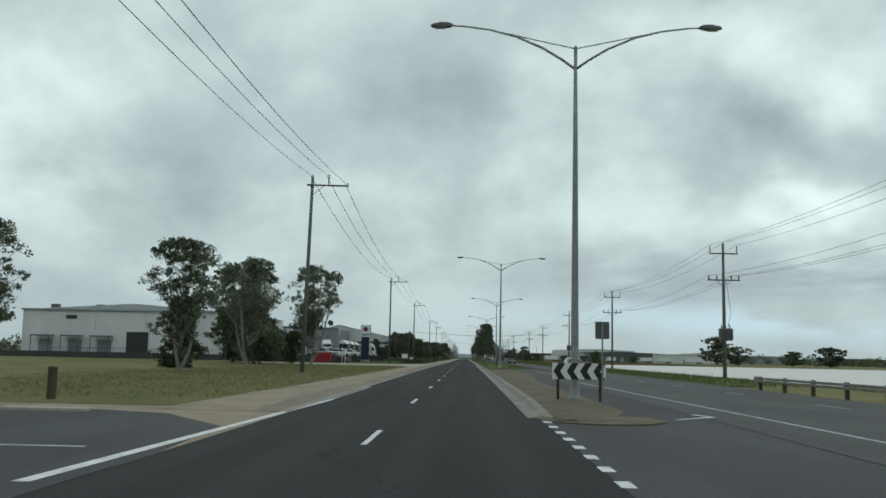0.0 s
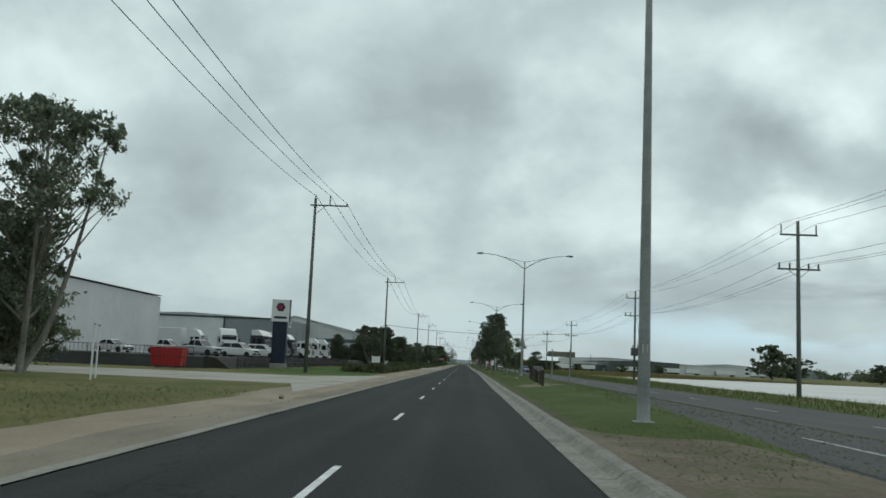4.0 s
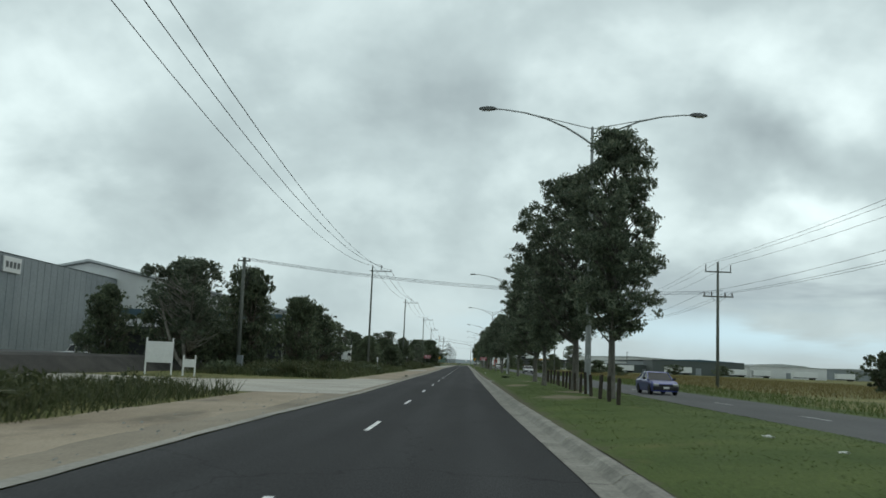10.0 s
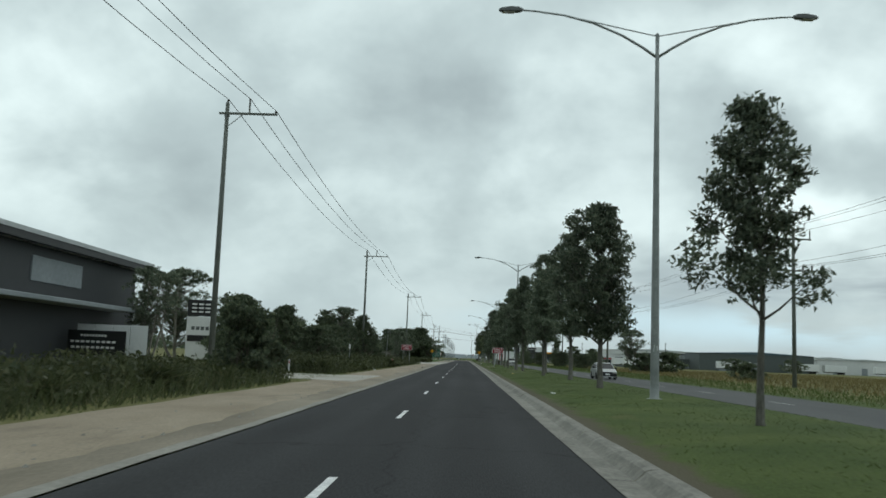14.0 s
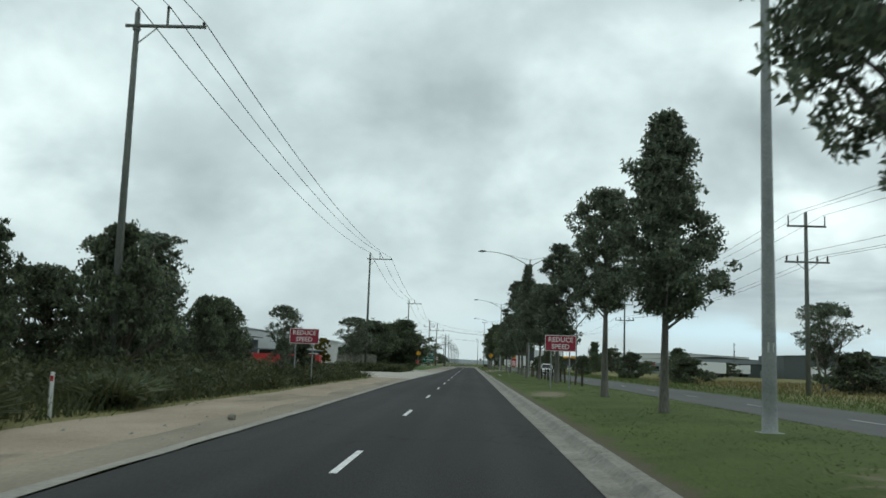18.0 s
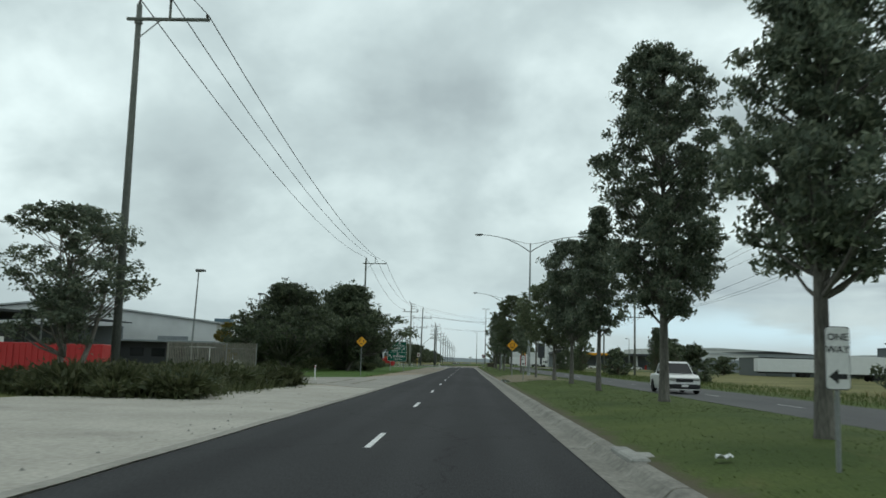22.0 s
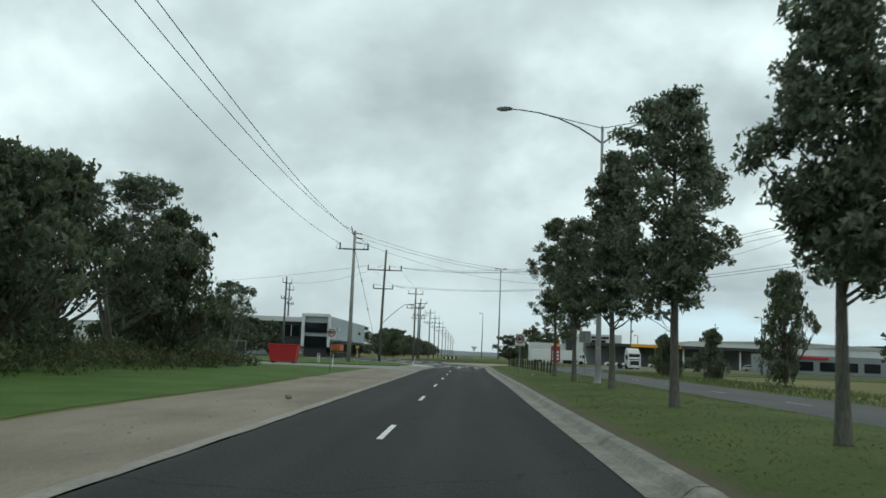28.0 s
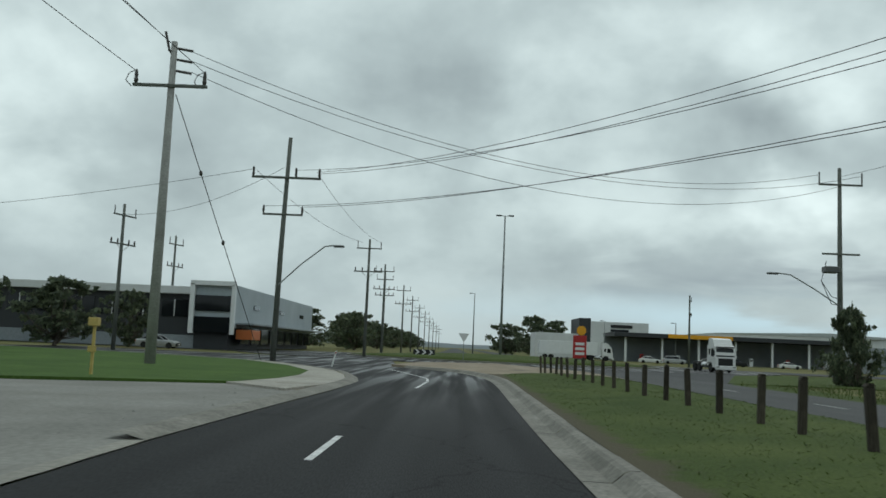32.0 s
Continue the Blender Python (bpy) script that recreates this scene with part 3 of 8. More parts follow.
def lip(y):
    """The gutter lip; it swings left at the splitter island before the roundabout."""
    return float(np.interp(y, [a for a, _ in GUTTER], [b for _, b in GUTTER])) + 0.03 * noise.noise(Vector((y * 0.06, 43.9, 0.5)))


def far_left(y):
    t = min(max((y - 100) / 60, 0), 1)
    return 6.45 + (FAR_L - 6.45) * t * t * (3 - 2 * t)


g_ = Build()
g_.add([(-2600, -900, -0.06), (2600, -900, -0.06), (2600, 4200, -0.06), (-2600, 4200, -0.06)], [(0, 1, 2, 3)])
single("ground", g_, "field", "flat rough grassland reaching the horizon", "ground", kind="structure")


def ribbon(left, right, ys, z=0.0, zl=None, zr=None, cols=1):
    """A strip along y between the curves left(y) and right(y)."""
    b = Build()
    v, f = [], []
    n = cols + 1
    for y in ys:
        for i in range(n):
            t = i / cols
            zz = z if zl is None else zl + (zr - zl) * t
            v.append((left(y) + (right(y) - left(y)) * t, y, zz))
    for j in range(len(ys) - 1):
        for i in range(cols):
            f.append((j * n + i, j * n + i + 1, (j + 1) * n + i + 1, (j + 1) * n + i))
    return b.add(v, f)


def span(a, b, d):
    n = max(2, int(round((b - a) / d)) + 1)
    return [a + (b - a) * i / (n - 1) for i in range(n)]


single("road", ribbon(lambda y: left_edge(y) + 0.02, lambda y: lip(y) + 0.33, span(Y0, Y1, 4)), "asphalt", "two-lane dark asphalt carriageway with dashed lane line", "road", kind="structure")
single("road_far", ribbon(lambda y: far_left(y) + 0.15 * wob(y, 3), lambda y: FAR_R + 0.2 * wob(y, 4), span(Y0, 760, 5), z=0.004), "far_asphalt", "weathered grey asphalt of the opposite carriageway", "road", kind="structure")
# gravel shoulder and its pale concrete edge strip on the left
for name_, ya_, yb_, m_ in (("shoulder", 24, 606, "gravel"), ("shoulder_damp", 606, 704, "damp_gravel")):
    single(name_, ribbon(lambda y: -8.5 + 0.45 * wob(y, 1) + 0.25 * wob(y, 2, 0.4), lambda y: left_edge(y) - 0.11, span(ya_, yb_, 1.5), z=0.006, cols=4), m_, "sandy gravel shoulder beside the asphalt" if m_ == "gravel" else "damp brown gravel shoulder beside the asphalt", "shoulder", kind="structure")
for ya_, yb_ in ((24, 486), (600, 716)):
    single("edge_dirt", ribbon(lambda y: left_edge(y) - 1.2 + 0.5 * wob(y, 21, 0.12) + 0.25 * wob(y, 22, 0.7), lambda y: left_edge(y) - 0.2, span(ya_, yb_, 0.8), z=0.0095), "damp_gravel", "damp brown dirt and loose stones along the asphalt edge", "shoulder", kind="structure")
single("edge_strip", ribbon(lambda y: left_edge(y) - 0.25 + 0.06 * wob(y, 8, 0.7), lambda y: left_edge(y) + 0.05 * wob(y, 9, 0.9), span(24, 716, 1.0), z=0.0165), "worn_slab", "pale worn concrete strip at the asphalt edge", "edging", kind="structure")


def kerb_section(x0, y):
    """Gutter and rounded kerb, from the lip at x0 to the grass."""
    r = min(max((y - 22) / 9, 0.15), 1)
    return [(x0, 0.012), (x0 + 0.36, 0.006), (x0 + 0.43, 0.06 * r), (x0 + 0.50, 0.125 * r), (x0 + 0.57, 0.15 * r), (x0 + 0.71, 0.155 * r), (x0 + 0.73, 0.05 * r)]


def kerb_run(path):
    b = Build()
    v, f, k = [], [], 7
    for x, y in path:
        v += [(sx, y, sz) for sx, sz in kerb_section(x, y)]
    for j in range(len(path) - 1):
        f += [(j * k + i, j * k + i + 1, (j + 1) * k + i + 1, (j + 1) * k + i) for i in range(k - 1)]
    return b.add(v, f)


kb = thing("median_kerb", "pale concrete kerb and gutter along the grassed median", "kerb", kind="structure")
ys_ = span(23.5, 720, 6.0) + span(720, 746, 2.0)[1:]
for a_, b_ in zip(ys_[:-1], ys_[1:]):
    part("kerb_length", kerb_run([(lip(a_ + 0.02), a_ + 0.02), (lip((a_ + b_) / 2), (a_ + b_) / 2), (lip(b_ - 0.02), b_ - 0.02)]), "kerb", kb)


def hollow(x, y):
    """A shallow dip against the kerb where rain stands."""
    return 0.09 * math.exp(-((x - 2.7) / 0.85) ** 2 - ((y - 567.5) / 6.5) ** 2)


def median_z(x, y):
    t = (x - 2.5) / (far_left(y) - 2.5)
    return 0.15 + 0.2 * math.sin(math.pi * min(max(t, 0), 1)) ** 0.8 - 0.11 * max(0, t - 0.75) * 4 - hollow(x, y) + 0.03 * noise.noise(Vector((x * 0.7, y * 0.3, 2)))


def median_mesh(y0, y1, d=2.0, n=16):
    b = Build()
    v, f = [], []
    yy = span(y0, y1, d)
    for y in yy:
        xl, xr = lip(y) + 0.69, far_left(y) - 0.05 + 0.15 * wob(y, 3)
        for i in range(n + 1):
            x = xl + (xr - xl) * i / n
            v.append((x, y, -0.01 + (median_z(x, y) + 0.01) * min(1.0, (y - y0) / 3.5)))
    for j in range(len(yy) - 1):
        f += [(j * (n + 1) + i, j * (n + 1) + i + 1, (j + 1) * (n + 1) + i + 1, (j + 1) * (n + 1) + i) for i in range(n)]
    return b.add(v, f)


PATCHES = [(4.4, 265, 1.6, 3.0), (5.6, 272, 1.3, 2.0), (3.6, 285, 1.0, 3.2), (5.6, 297, 1.6, 1.6), (4.1, 145, 1.5, 4.0), (5.6, 150, 1.2, 3.0), (4.6, 401, 1.2, 1.6), (5.5, 410, 1.8, 1.6), (5.5, 420, 1.4, 3.0), (3.6, 452, 1.2, 5.0), (4.6, 575, 3.2, 8.5), (5.6, 585, 2.8, 8.0), (3.4, 566, 1.3, 6.5), (6.2, 567, 1.6, 2.6)]


def median_mat():
    """Mown grass worn through to sandy earth in places and thin along the kerb."""
    m = M["grass"].copy()
    m.name = "median_turf"
    nt = m.node_tree
    N, L = nt.nodes.new, nt.links.new
    b = nt.nodes["Principled BSDF"]
    old = b.inputs["Base Color"].links[0].from_socket
    sep = N("ShaderNodeSeparateXYZ")
    pos = N("ShaderNodeNewGeometry").outputs["Position"]
    L(pos, sep.inputs[0])

    def calc(op, p, q=0.0):
        n = N("ShaderNodeMath")
        n.operation = op
        for i, v in enumerate((p, q)):
            if isinstance(v, (int, float)):
                n.inputs[i].default_value = v
            else:
                L(v, n.inputs[i])
        return n.outputs[0]

    strip = calc("EXPONENT", calc("MULTIPLY", calc("SUBTRACT", sep.outputs[0], 2.35), -2.0))
    total = 0.0
    for px, py, rx, ry in PATCHES:
        u = calc("MULTIPLY", calc("SUBTRACT", sep.outputs[0], px), 1 / rx)
        v = calc("MULTIPLY", calc("SUBTRACT", sep.outputs[1], py), 1 / ry)
        total = calc("ADD", total, calc("EXPONENT", calc("MULTIPLY", calc("ADD", calc("MULTIPLY", u, u), calc("MULTIPLY", v, v)), -1.0)))
    n = N("ShaderNodeTexNoise")
    n.inputs["Scale"].default_value, n.inputs["Detail"].default_value, n.inputs["Roughness"].default_value = 1.2, 6, 0.7
    L(pos, n.inputs["Vector"])
    rough_edge = calc("MULTIPLY", calc("SUBTRACT", n.outputs[0], 0.5), 1.6)
    for amount, tint in ((strip, (0.1, 0.085, 0.06, 1)), (total, (0.2, 0.167, 0.12, 1))):
        r = N("ShaderNodeMapRange")
        L(calc("ADD", amount, rough_edge), r.inputs[0])
        r.inputs[1].default_value, r.inputs[2].default_value, r.inputs[4].default_value = 0.45, 0.85, 0.9
        mx = N("ShaderNodeMix")
        mx.data_type = "RGBA"
        L(r.outputs[0], mx.inputs[0])
        L(old, mx.inputs[6])
        mx.inputs[7].default_value = tint
        old = mx.outputs[2]
    L(mx.outputs[2], b.inputs["Base Color"])
    return m


single("median", median_mesh(106, 735), median_mat(), "gently mounded green mown grass median", "median", kind="structure", smooth=True)
# bare sandy island before the grass starts
isl = Build()
v_, f_ = [], []
yy_ = span(22.5, 110, 1.5)
for y in yy_:
    xr = 2.5 + min(1.0, math.sqrt(max(0, (y - 22.4) / 5))) * (2.2 if y < 60 else 2.2 + min(1, (y - 60) / 25) * 1.5)
    for i in range(5):
        x = lip(y) + 0.69 + (xr - lip(y) - 0.69) * i / 4
        v_.append((x, y, 0.15 * min(max((y - 22) / 9, 0.3), 1) - (0.13 * min(max((y - 22) / 9, 0.3), 1) if i == 4 else 0) + 0.02 * noise.noise(Vector((x, y * 0.4, 0)))))
for j in range(len(yy_) - 1):
    f_ += [(j * 5 + i, j * 5 + i + 1, (j + 1) * 5 + i + 1, (j + 1) * 5 + i) for i in range(4)]
nose = [(2.1 + 1.25 - 1.7 * math.cos(radians(a)), 23.6 - 2.0 * math.sin(radians(a))) for a in range(0, 181, 15)]
single("island_nose", Build().prism(nose + [(4.75, 24.6), (2.3, 24.6)], "z", -0.02, 0.03), "dirt", "sandy nose of the traffic island", "kerb", kind="structure")
single("concrete_pad", Build().box((-10.6, 22.6, 0.02), (2.2, 0.5, 0.12), 0.02), "slab", "small pale concrete pad beside the side street", "pad", kind="structure")
single("traffic_island", isl.add(v_, f_), "dirt", "bare sandy earth on the median island", "traffic island", kind="structure", smooth=True)
# open asphalt between the carriageways at the first junction
single("junction_apron", ribbon(lambda y: ROAD_R, lambda y: FAR_L + 0.3, span(Y0, 110, 5), z=-0.004), "old_asphalt", "grey asphalt of the junction crossover", "road", kind="structure")
single("far_shoulder", ribbon(lambda y: 16.4 + 0.1 * wob(y, 5), lambda y: 19.5 + 1.2 * wob(y, 7, 0.08), span(60, 760, 4), z=-0.01), "grass", "green grass verge beyond the opposite carriageway", "verge", kind="structure")
single("left_verge", ribbon(lambda y: -24.0 + 2.5 * wob(y, 12, 0.03), lambda y: -8.2, span(26, 716, 4), z=-0.004, cols=3), "dry_grass", "roadside grass verge with patchy growth", "verge", kind="structure")


single("dry_verge", ribbon(lambda y: -22 + 2 * wob(y, 41, 0.05), lambda y: -8.3 + 0.3 * wob(y, 42, 0.2), span(25.5, 122, 2), z=0.009, cols=4), "dry_grass", "patchy dry yellow-green grass beside the road", "verge", kind="structure")
single("green_verge", ribbon(lambda y: -20 + 1.5 * wob(y, 51, 0.06), lambda y: -9.6 + 0.9 * wob(y, 52, 0.12), span(166, 243, 2), z=0.009, cols=4), "lawn", "bright green grass below the truck yard", "verge", kind="structure")
single("left_lawn", ribbon(lambda y: -30 + 2 * wob(y, 31, 0.05), lambda y: -8.8 + 0.3 * wob(y, 32, 0.2), span(566, 698, 2), z=0.009, cols=4), "lawn", "smooth bright green lawn beside the road", "lawn", kind="structure")


def apron(name, pts, material, label, z):
    b = Build()
    return single(name, b.prism([(x, y) for x, y in pts], "z", z - 0.08, z), material, label, "driveway", kind="structure")


single("corner_gravel", ribbon(lambda y: -62, lambda y: ROAD_L - 0.02, span(12, 29, 1), z=-0.001, cols=6), "gravel", "sandy gravel round the side street corner", "shoulder", kind="structure")
apron("side_street", [(-60, -40), (-4.75, -40), (-4.75, 14), (-5.2, 19), (-7.5, 22.5), (-11, 24), (-60, 25)], "old_asphalt", "grey asphalt mouth of a side street", 0.002)
apron("driveway_1", [(-7.2, 126), (-7.2, 172), (-8, 170), (-12.5, 158.5), (-34, 156), (-34, 140), (-9.5, 138), (-7.5, 128)], "slab", "pale concrete driveway apron", 0.014)
apron("driveway_2", [(-4.85, 266), (-4.78, 296), (-7.2, 297), (-9.2, 290), (-15, 280), (-36, 278), (-36, 266), (-11, 264)], "slab", "pale concrete driveway apron", 0.014)
apron("driveway_3", [(-4.97, 490), (-4.87, 505), (-4.58, 545), (-8.8, 550), (-10.5, 531), (-14.5, 528.5), (-16.5, 512), (-44, 509), (-44, 502), (-11.4, 495.5), (-8, 491)], "slab", "wide pale concrete driveway apron", 0.014)
apron("driveway_4", [(-4.62, 545), (-4.57, 580), (-4.6, 598), (-6.2, 592), (-8.3, 574), (-12.6, 567.6), (-34, 566), (-34, 555), (-10, 553)], "worn_slab", "pale concrete driveway apron with wheel marks", 0.016)
for x_, ya_, yb_ in ((-8.4, 553.5, 566), (-6.9, 553, 567)):
    single("tyre_mark", ribbon(lambda y: x_ - 0.1 + 0.12 * wob(y, 61, 0.3), lambda y: x_ + 0.09 + 0.12 * wob(y, 62, 0.3), span(ya_, yb_, 0.5), z=0.019), "dirt", "dark tyre mark across the pale driveway", "tyre mark", kind="structure")
apron("driveway_5", [(-4.55, 692), (-4.35, 700), (-4.2, 712), (-7.4, 714.7), (-13, 711.7), (-50, 710), (-50, 700), (-8.2, 698)], "damp_slab", "pale concrete driveway apron near the junction", 0.014)
apron("driveway_6", [(-6, 365), (-6, 381), (-9, 379), (-26, 377), (-26, 369), (-9, 367)], "slab", "narrow pale driveway through the shrubs", 0.012)

pd = Build()
ring = []
for j in range(60):
    a = 2 * math.pi * j / 60
    k = 1 + 0.35 * noise.noise(Vector((math.cos(a) * 1.3, math.sin(a) * 1.3, 9))) + 0.3 * noise.noise(Vector((math.cos(a) * 2.5, math.sin(a) * 2.5, 4)))
    ring.append((2.85 + 0.45 * k * math.cos(a) + 0.1 * math.sin(a), 567.2 + 5.0 * k * math.sin(a), 0.147))
pd.add([(2.85, 567.2, 0.147)] + ring, [(0, 1 + j, 1 + (j + 1) % 60) for j in range(60)])
single("puddle", pd, "puddle", "shallow rain puddle beside the kerb", "puddle", kind="structure")

# tar-filled joints across the concrete driveways
jt = thing("driveway_joints", "dark tar-filled joints in the concrete driveways", "joint", kind="structure")
for x0, x1, y0, y1 in ((-33, -12.6, 141, 155.6), (-35, -15.2, 266.6, 277.6), (-16, -11.5, 503, 511.6), (-33, -12.2, 555.6, 566), (-49, -13.2, 700.6, 709.8)):
    x = x1
    while x > x0:
        part("joint", Build().add([(x, y0, 0.0205), (x + 0.03, y0, 0.0205), (x + 0.03, y1, 0.0205), (x, y1, 0.0205)], [(0, 1, 2, 3)]), "asphalt", jt)
        x -= 4.2
    ym = (y0 + y1) / 2
    part("joint", Build().add([(x0, ym, 0.0215), (x1, ym, 0.0215), (x1, ym + 0.03, 0.0215), (x0, ym + 0.03, 0.0215)], [(0, 1, 2, 3)]), "asphalt", jt)
# loose stones along the shoulder
k_ = 5200
px_ = -4.9 - np.abs(rng.normal(0, 1.1, k_)) % 3.4
py_ = rng.uniform(26, 714, k_)
sz_ = 0.008 + 0.05 * rng.random(k_) ** 5
an_ = rng.uniform(0, 6.28, k_)
tri_ = np.stack([np.stack([px_ + sz_ * np.cos(an_ + j * 2.094), py_ + sz_ * np.sin(an_ + j * 2.094), np.full(k_, 0.008)], 1) for j in range(3)], 1)
top_ = np.stack([px_ + sz_ * 0.2, py_, 0.008 + sz_ * 0.8], 1)
vv_ = np.concatenate([np.stack([tri_[:, j], tri_[:, (j + 1) % 3], top_], 1) for j in range(3)]).reshape(-1, 3)
tagged(new("loose_stones", quick_mesh("loose_stones", vv_, 3, "concrete")), "small loose stones on the gravel shoulder", "gravel", kind="stuff")

# painted markings
lane = thing("lane_line", "white dashed lane line painted on asphalt", "road marking", kind="structure")
anchors = [(-3, -24.0), (0, 15.7), (3, 57.7), (6, 98.6), (10, 151.9), (13, 193.2), (16, 234.3), (18, 259.6), (20, 285.6), (24, 339.3), (29, 409.7), (32, 449.3), (35, 487.9), (37, 515.0), (40, 556.4), (45, 622.3), (47, 648.2), (49, 673.0), (51, 696.8), (52, 708.5)]
for y in np.interp(np.arange(-3, 52), [a for a, _ in anchors], [b for _, b in anchors]):
    part("dash", ribbon(lambda q: DASH_X - 0.055, lambda q: DASH_X + 0.055, [y, y + 3.1], z=0.006), "paint", lane)
mk = thing("edge_marking", "solid white edge line at the side street", "road marking", kind="structure")
part("edge_line", Build().add([(-5.32, 10.5, 0.007), (-5.1, 10.5, 0.007), (-4.55, 31, 0.007), (-4.75, 31, 0.007)], [(0, 1, 2, 3)]), "paint", mk)
part("edge_line", ribbon(lambda q: -4.72, lambda q: -4.6, [31, 44], z=0.014), "oldpaint", mk)
part("hold_line", Build().add([(-14, 14.3, 0.008), (-6.1, 14.3, 0.008), (-6.1, 14.45, 0.008), (-14, 14.45, 0.008)], [(0, 1, 2, 3)]), "oldpaint", mk)
part("hold_line", Build().add([(-14, 10.9, 0.008), (-5.9, 10.9, 0.008), (-5.9, 11.05, 0.008), (-14, 11.05, 0.008)], [(0, 1, 2, 3)]), "oldpaint", mk)
ct = thing("continuity_line", "short white blocks across the junction gap", "road marking", kind="structure")
for k in range(9):
    part("block", ribbon(lambda q: 1.82, lambda q: 2.02, [9.6 + k * 1.55, 10.2 + k * 1.55], z=0.006), "paint", ct)
fl = thing("far_lines", "white lines of the opposite carriageway", "road marking", kind="structure")
part("edge_line", Build().add([(8.35, 14, 0.008), (8.5, 14, 0.008), (7.45, 62, 0.008), (7.3, 62, 0.008)], [(0, 1, 2, 3)]), "oldpaint", fl)
part("edge_line", Build().add([(7.3, 62, 0.012), (7.45, 62, 0.012), (8.5, 86, 0.012), (8.35, 86, 0.012), (8.5, 112, 0.012), (8.35, 112, 0.012)], [(0, 1, 2, 3), (3, 2, 4, 5)]), "oldpaint", fl)
for k in range(60):
    part("dash", ribbon(lambda q: 13.2, lambda q: 13.32, [20 + 12 * k, 23 + 12 * k], z=0.012), "oldpaint", fl)
ar = Build().add([(5.4, 24.1, 0.008), (5.55, 24.1, 0.008), (6.9, 25.6, 0.008), (6.75, 25.75, 0.008), (6.75, 25.76, 0.008), (6.95, 25.6, 0.008), (6.6, 26.7, 0.008), (6.4, 26.6, 0.008)], [(0, 1, 2, 3), (4, 5, 6, 7)])
single("turn_arrow", ar, "paint", "white turn arrow on the crossover asphalt", "road marking", kind="structure")

# ---- street lamps ----
LAMP_H, LAMP_ARM = 13.35, 5.05


def street_lamp():
    t = thing("street_lamp", "tall grey galvanised double-arm street lamp on the median", "street lamp", group="median street lamps")
    b = Build()
    b.lathe([(0.22, 0.0), (0.22, 0.03), (0.155, 0.06), (0.148, 0.6), (0.132, 3.0), (0.092, 9.0), (0.062, LAMP_H - 0.4)], 14)
    part("pole", b, "galv", t, smooth=True)
    part("base_plate", Build().box((0, 0, 0.02), (0.46, 0.46, 0.04), 0.01), "galv", t)
    part("access_cover", Build().box((0, -0.12, 0.9), (0.11, 0.03, 0.3), 0.01), "galv", t)
    part("number_plate", Build().box((0, -0.125, 1.75), (0.12, 0.01, 0.2), 0.0), "signwhite", t, "small white asset tag")
    for s in (-1, 1):
        pts = [(s * x, 0, z) for x, z in ((0.02, LAMP_H - 1.2), (0.5, LAMP_H - 0.85), (1.2, LAMP_H - 0.42), (2.2, LAMP_H + 0.02), (3.2, LAMP_H + 0.28), (4.2, LAMP_H + 0.41), (4.6, LAMP_H + 0.43))]
        part("arm", Build().tube(pts, [0.05, 0.048, 0.045, 0.04, 0.036, 0.032, 0.03], 8), "galv", t, smooth=True)
        part("stay", Build().tube([(0, 0, LAMP_H - 0.42), (s * 1.2, 0, LAMP_H - 0.16), (s * 2.6, 0, LAMP_H + 0.15)], 0.022, 6), "galv", t, smooth=True)
        h = Build()
        o = s * 4.6
        for x, w, zt, zb in ((0, 0.05, 0.05, -0.02), (0.15, 0.12, 0.1, -0.05), (0.45, 0.16, 0.1, -0.07), (0.75, 0.13, 0.05, -0.05), (0.84, 0.06, 0.01, -0.03)):
            h.v += [(o + s * x, -w, LAMP_H + 0.43 + zb), (o + s * x, w, LAMP_H + 0.43 + zb), (o + s * x, w * 0.8, LAMP_H + 0.43 + zt), (o + s * x, -w * 0.8, LAMP_H + 0.43 + zt)]
        h.f += [(i * 4 + k, i * 4 + (k + 1) % 4, i * 4 + 4 + (k + 1) % 4, i * 4 + 4 + k) for i in range(4) for k in range(4)] + [(0, 1, 2, 3), (16, 17, 18, 19)]
        hd = part("lamp_head", h, "lamp_grey", t, "dark grey cobra lamp head")
        part("lens", Build().box((o + s * 0.5, 0, LAMP_H + 0.355), (0.4, 0.22, 0.05), 0.015), "lens", hd)
    part("pole_cap", Build().lathe([(0.065, LAMP_H - 0.7), (0.07, LAMP_H - 0.36), (0.03, LAMP_H - 0.3)], 10), "galv", t)
    return t


LAMPS = [(3.82, 32.6, 13.7), (4.05, 110.0, 13.7), (6.2, 189.4, 13.85), (5.9, 269.4, 13.66), (5.9, 348.0, 13.4), (5.95, 429.0, 13.83), (5.95, 504.2, 13.2), (5.8, 587.0, 13.9), (6.1, 665.0, 14.1)]
lamp0 = street_lamp()
for x, y, top in LAMPS[1:]:
    z = median_z(x, y) - 0.03
    copy_thing(lamp0, pose(x, y, z) @ Matrix.Diagonal((1, 1, (top - z) / 13.78, 1)))
lamp0.matrix_basis = pose(LAMPS[0][0], LAMPS[0][1], 0.14)

# ---- power poles on the left: a side crossarm with three lines ----


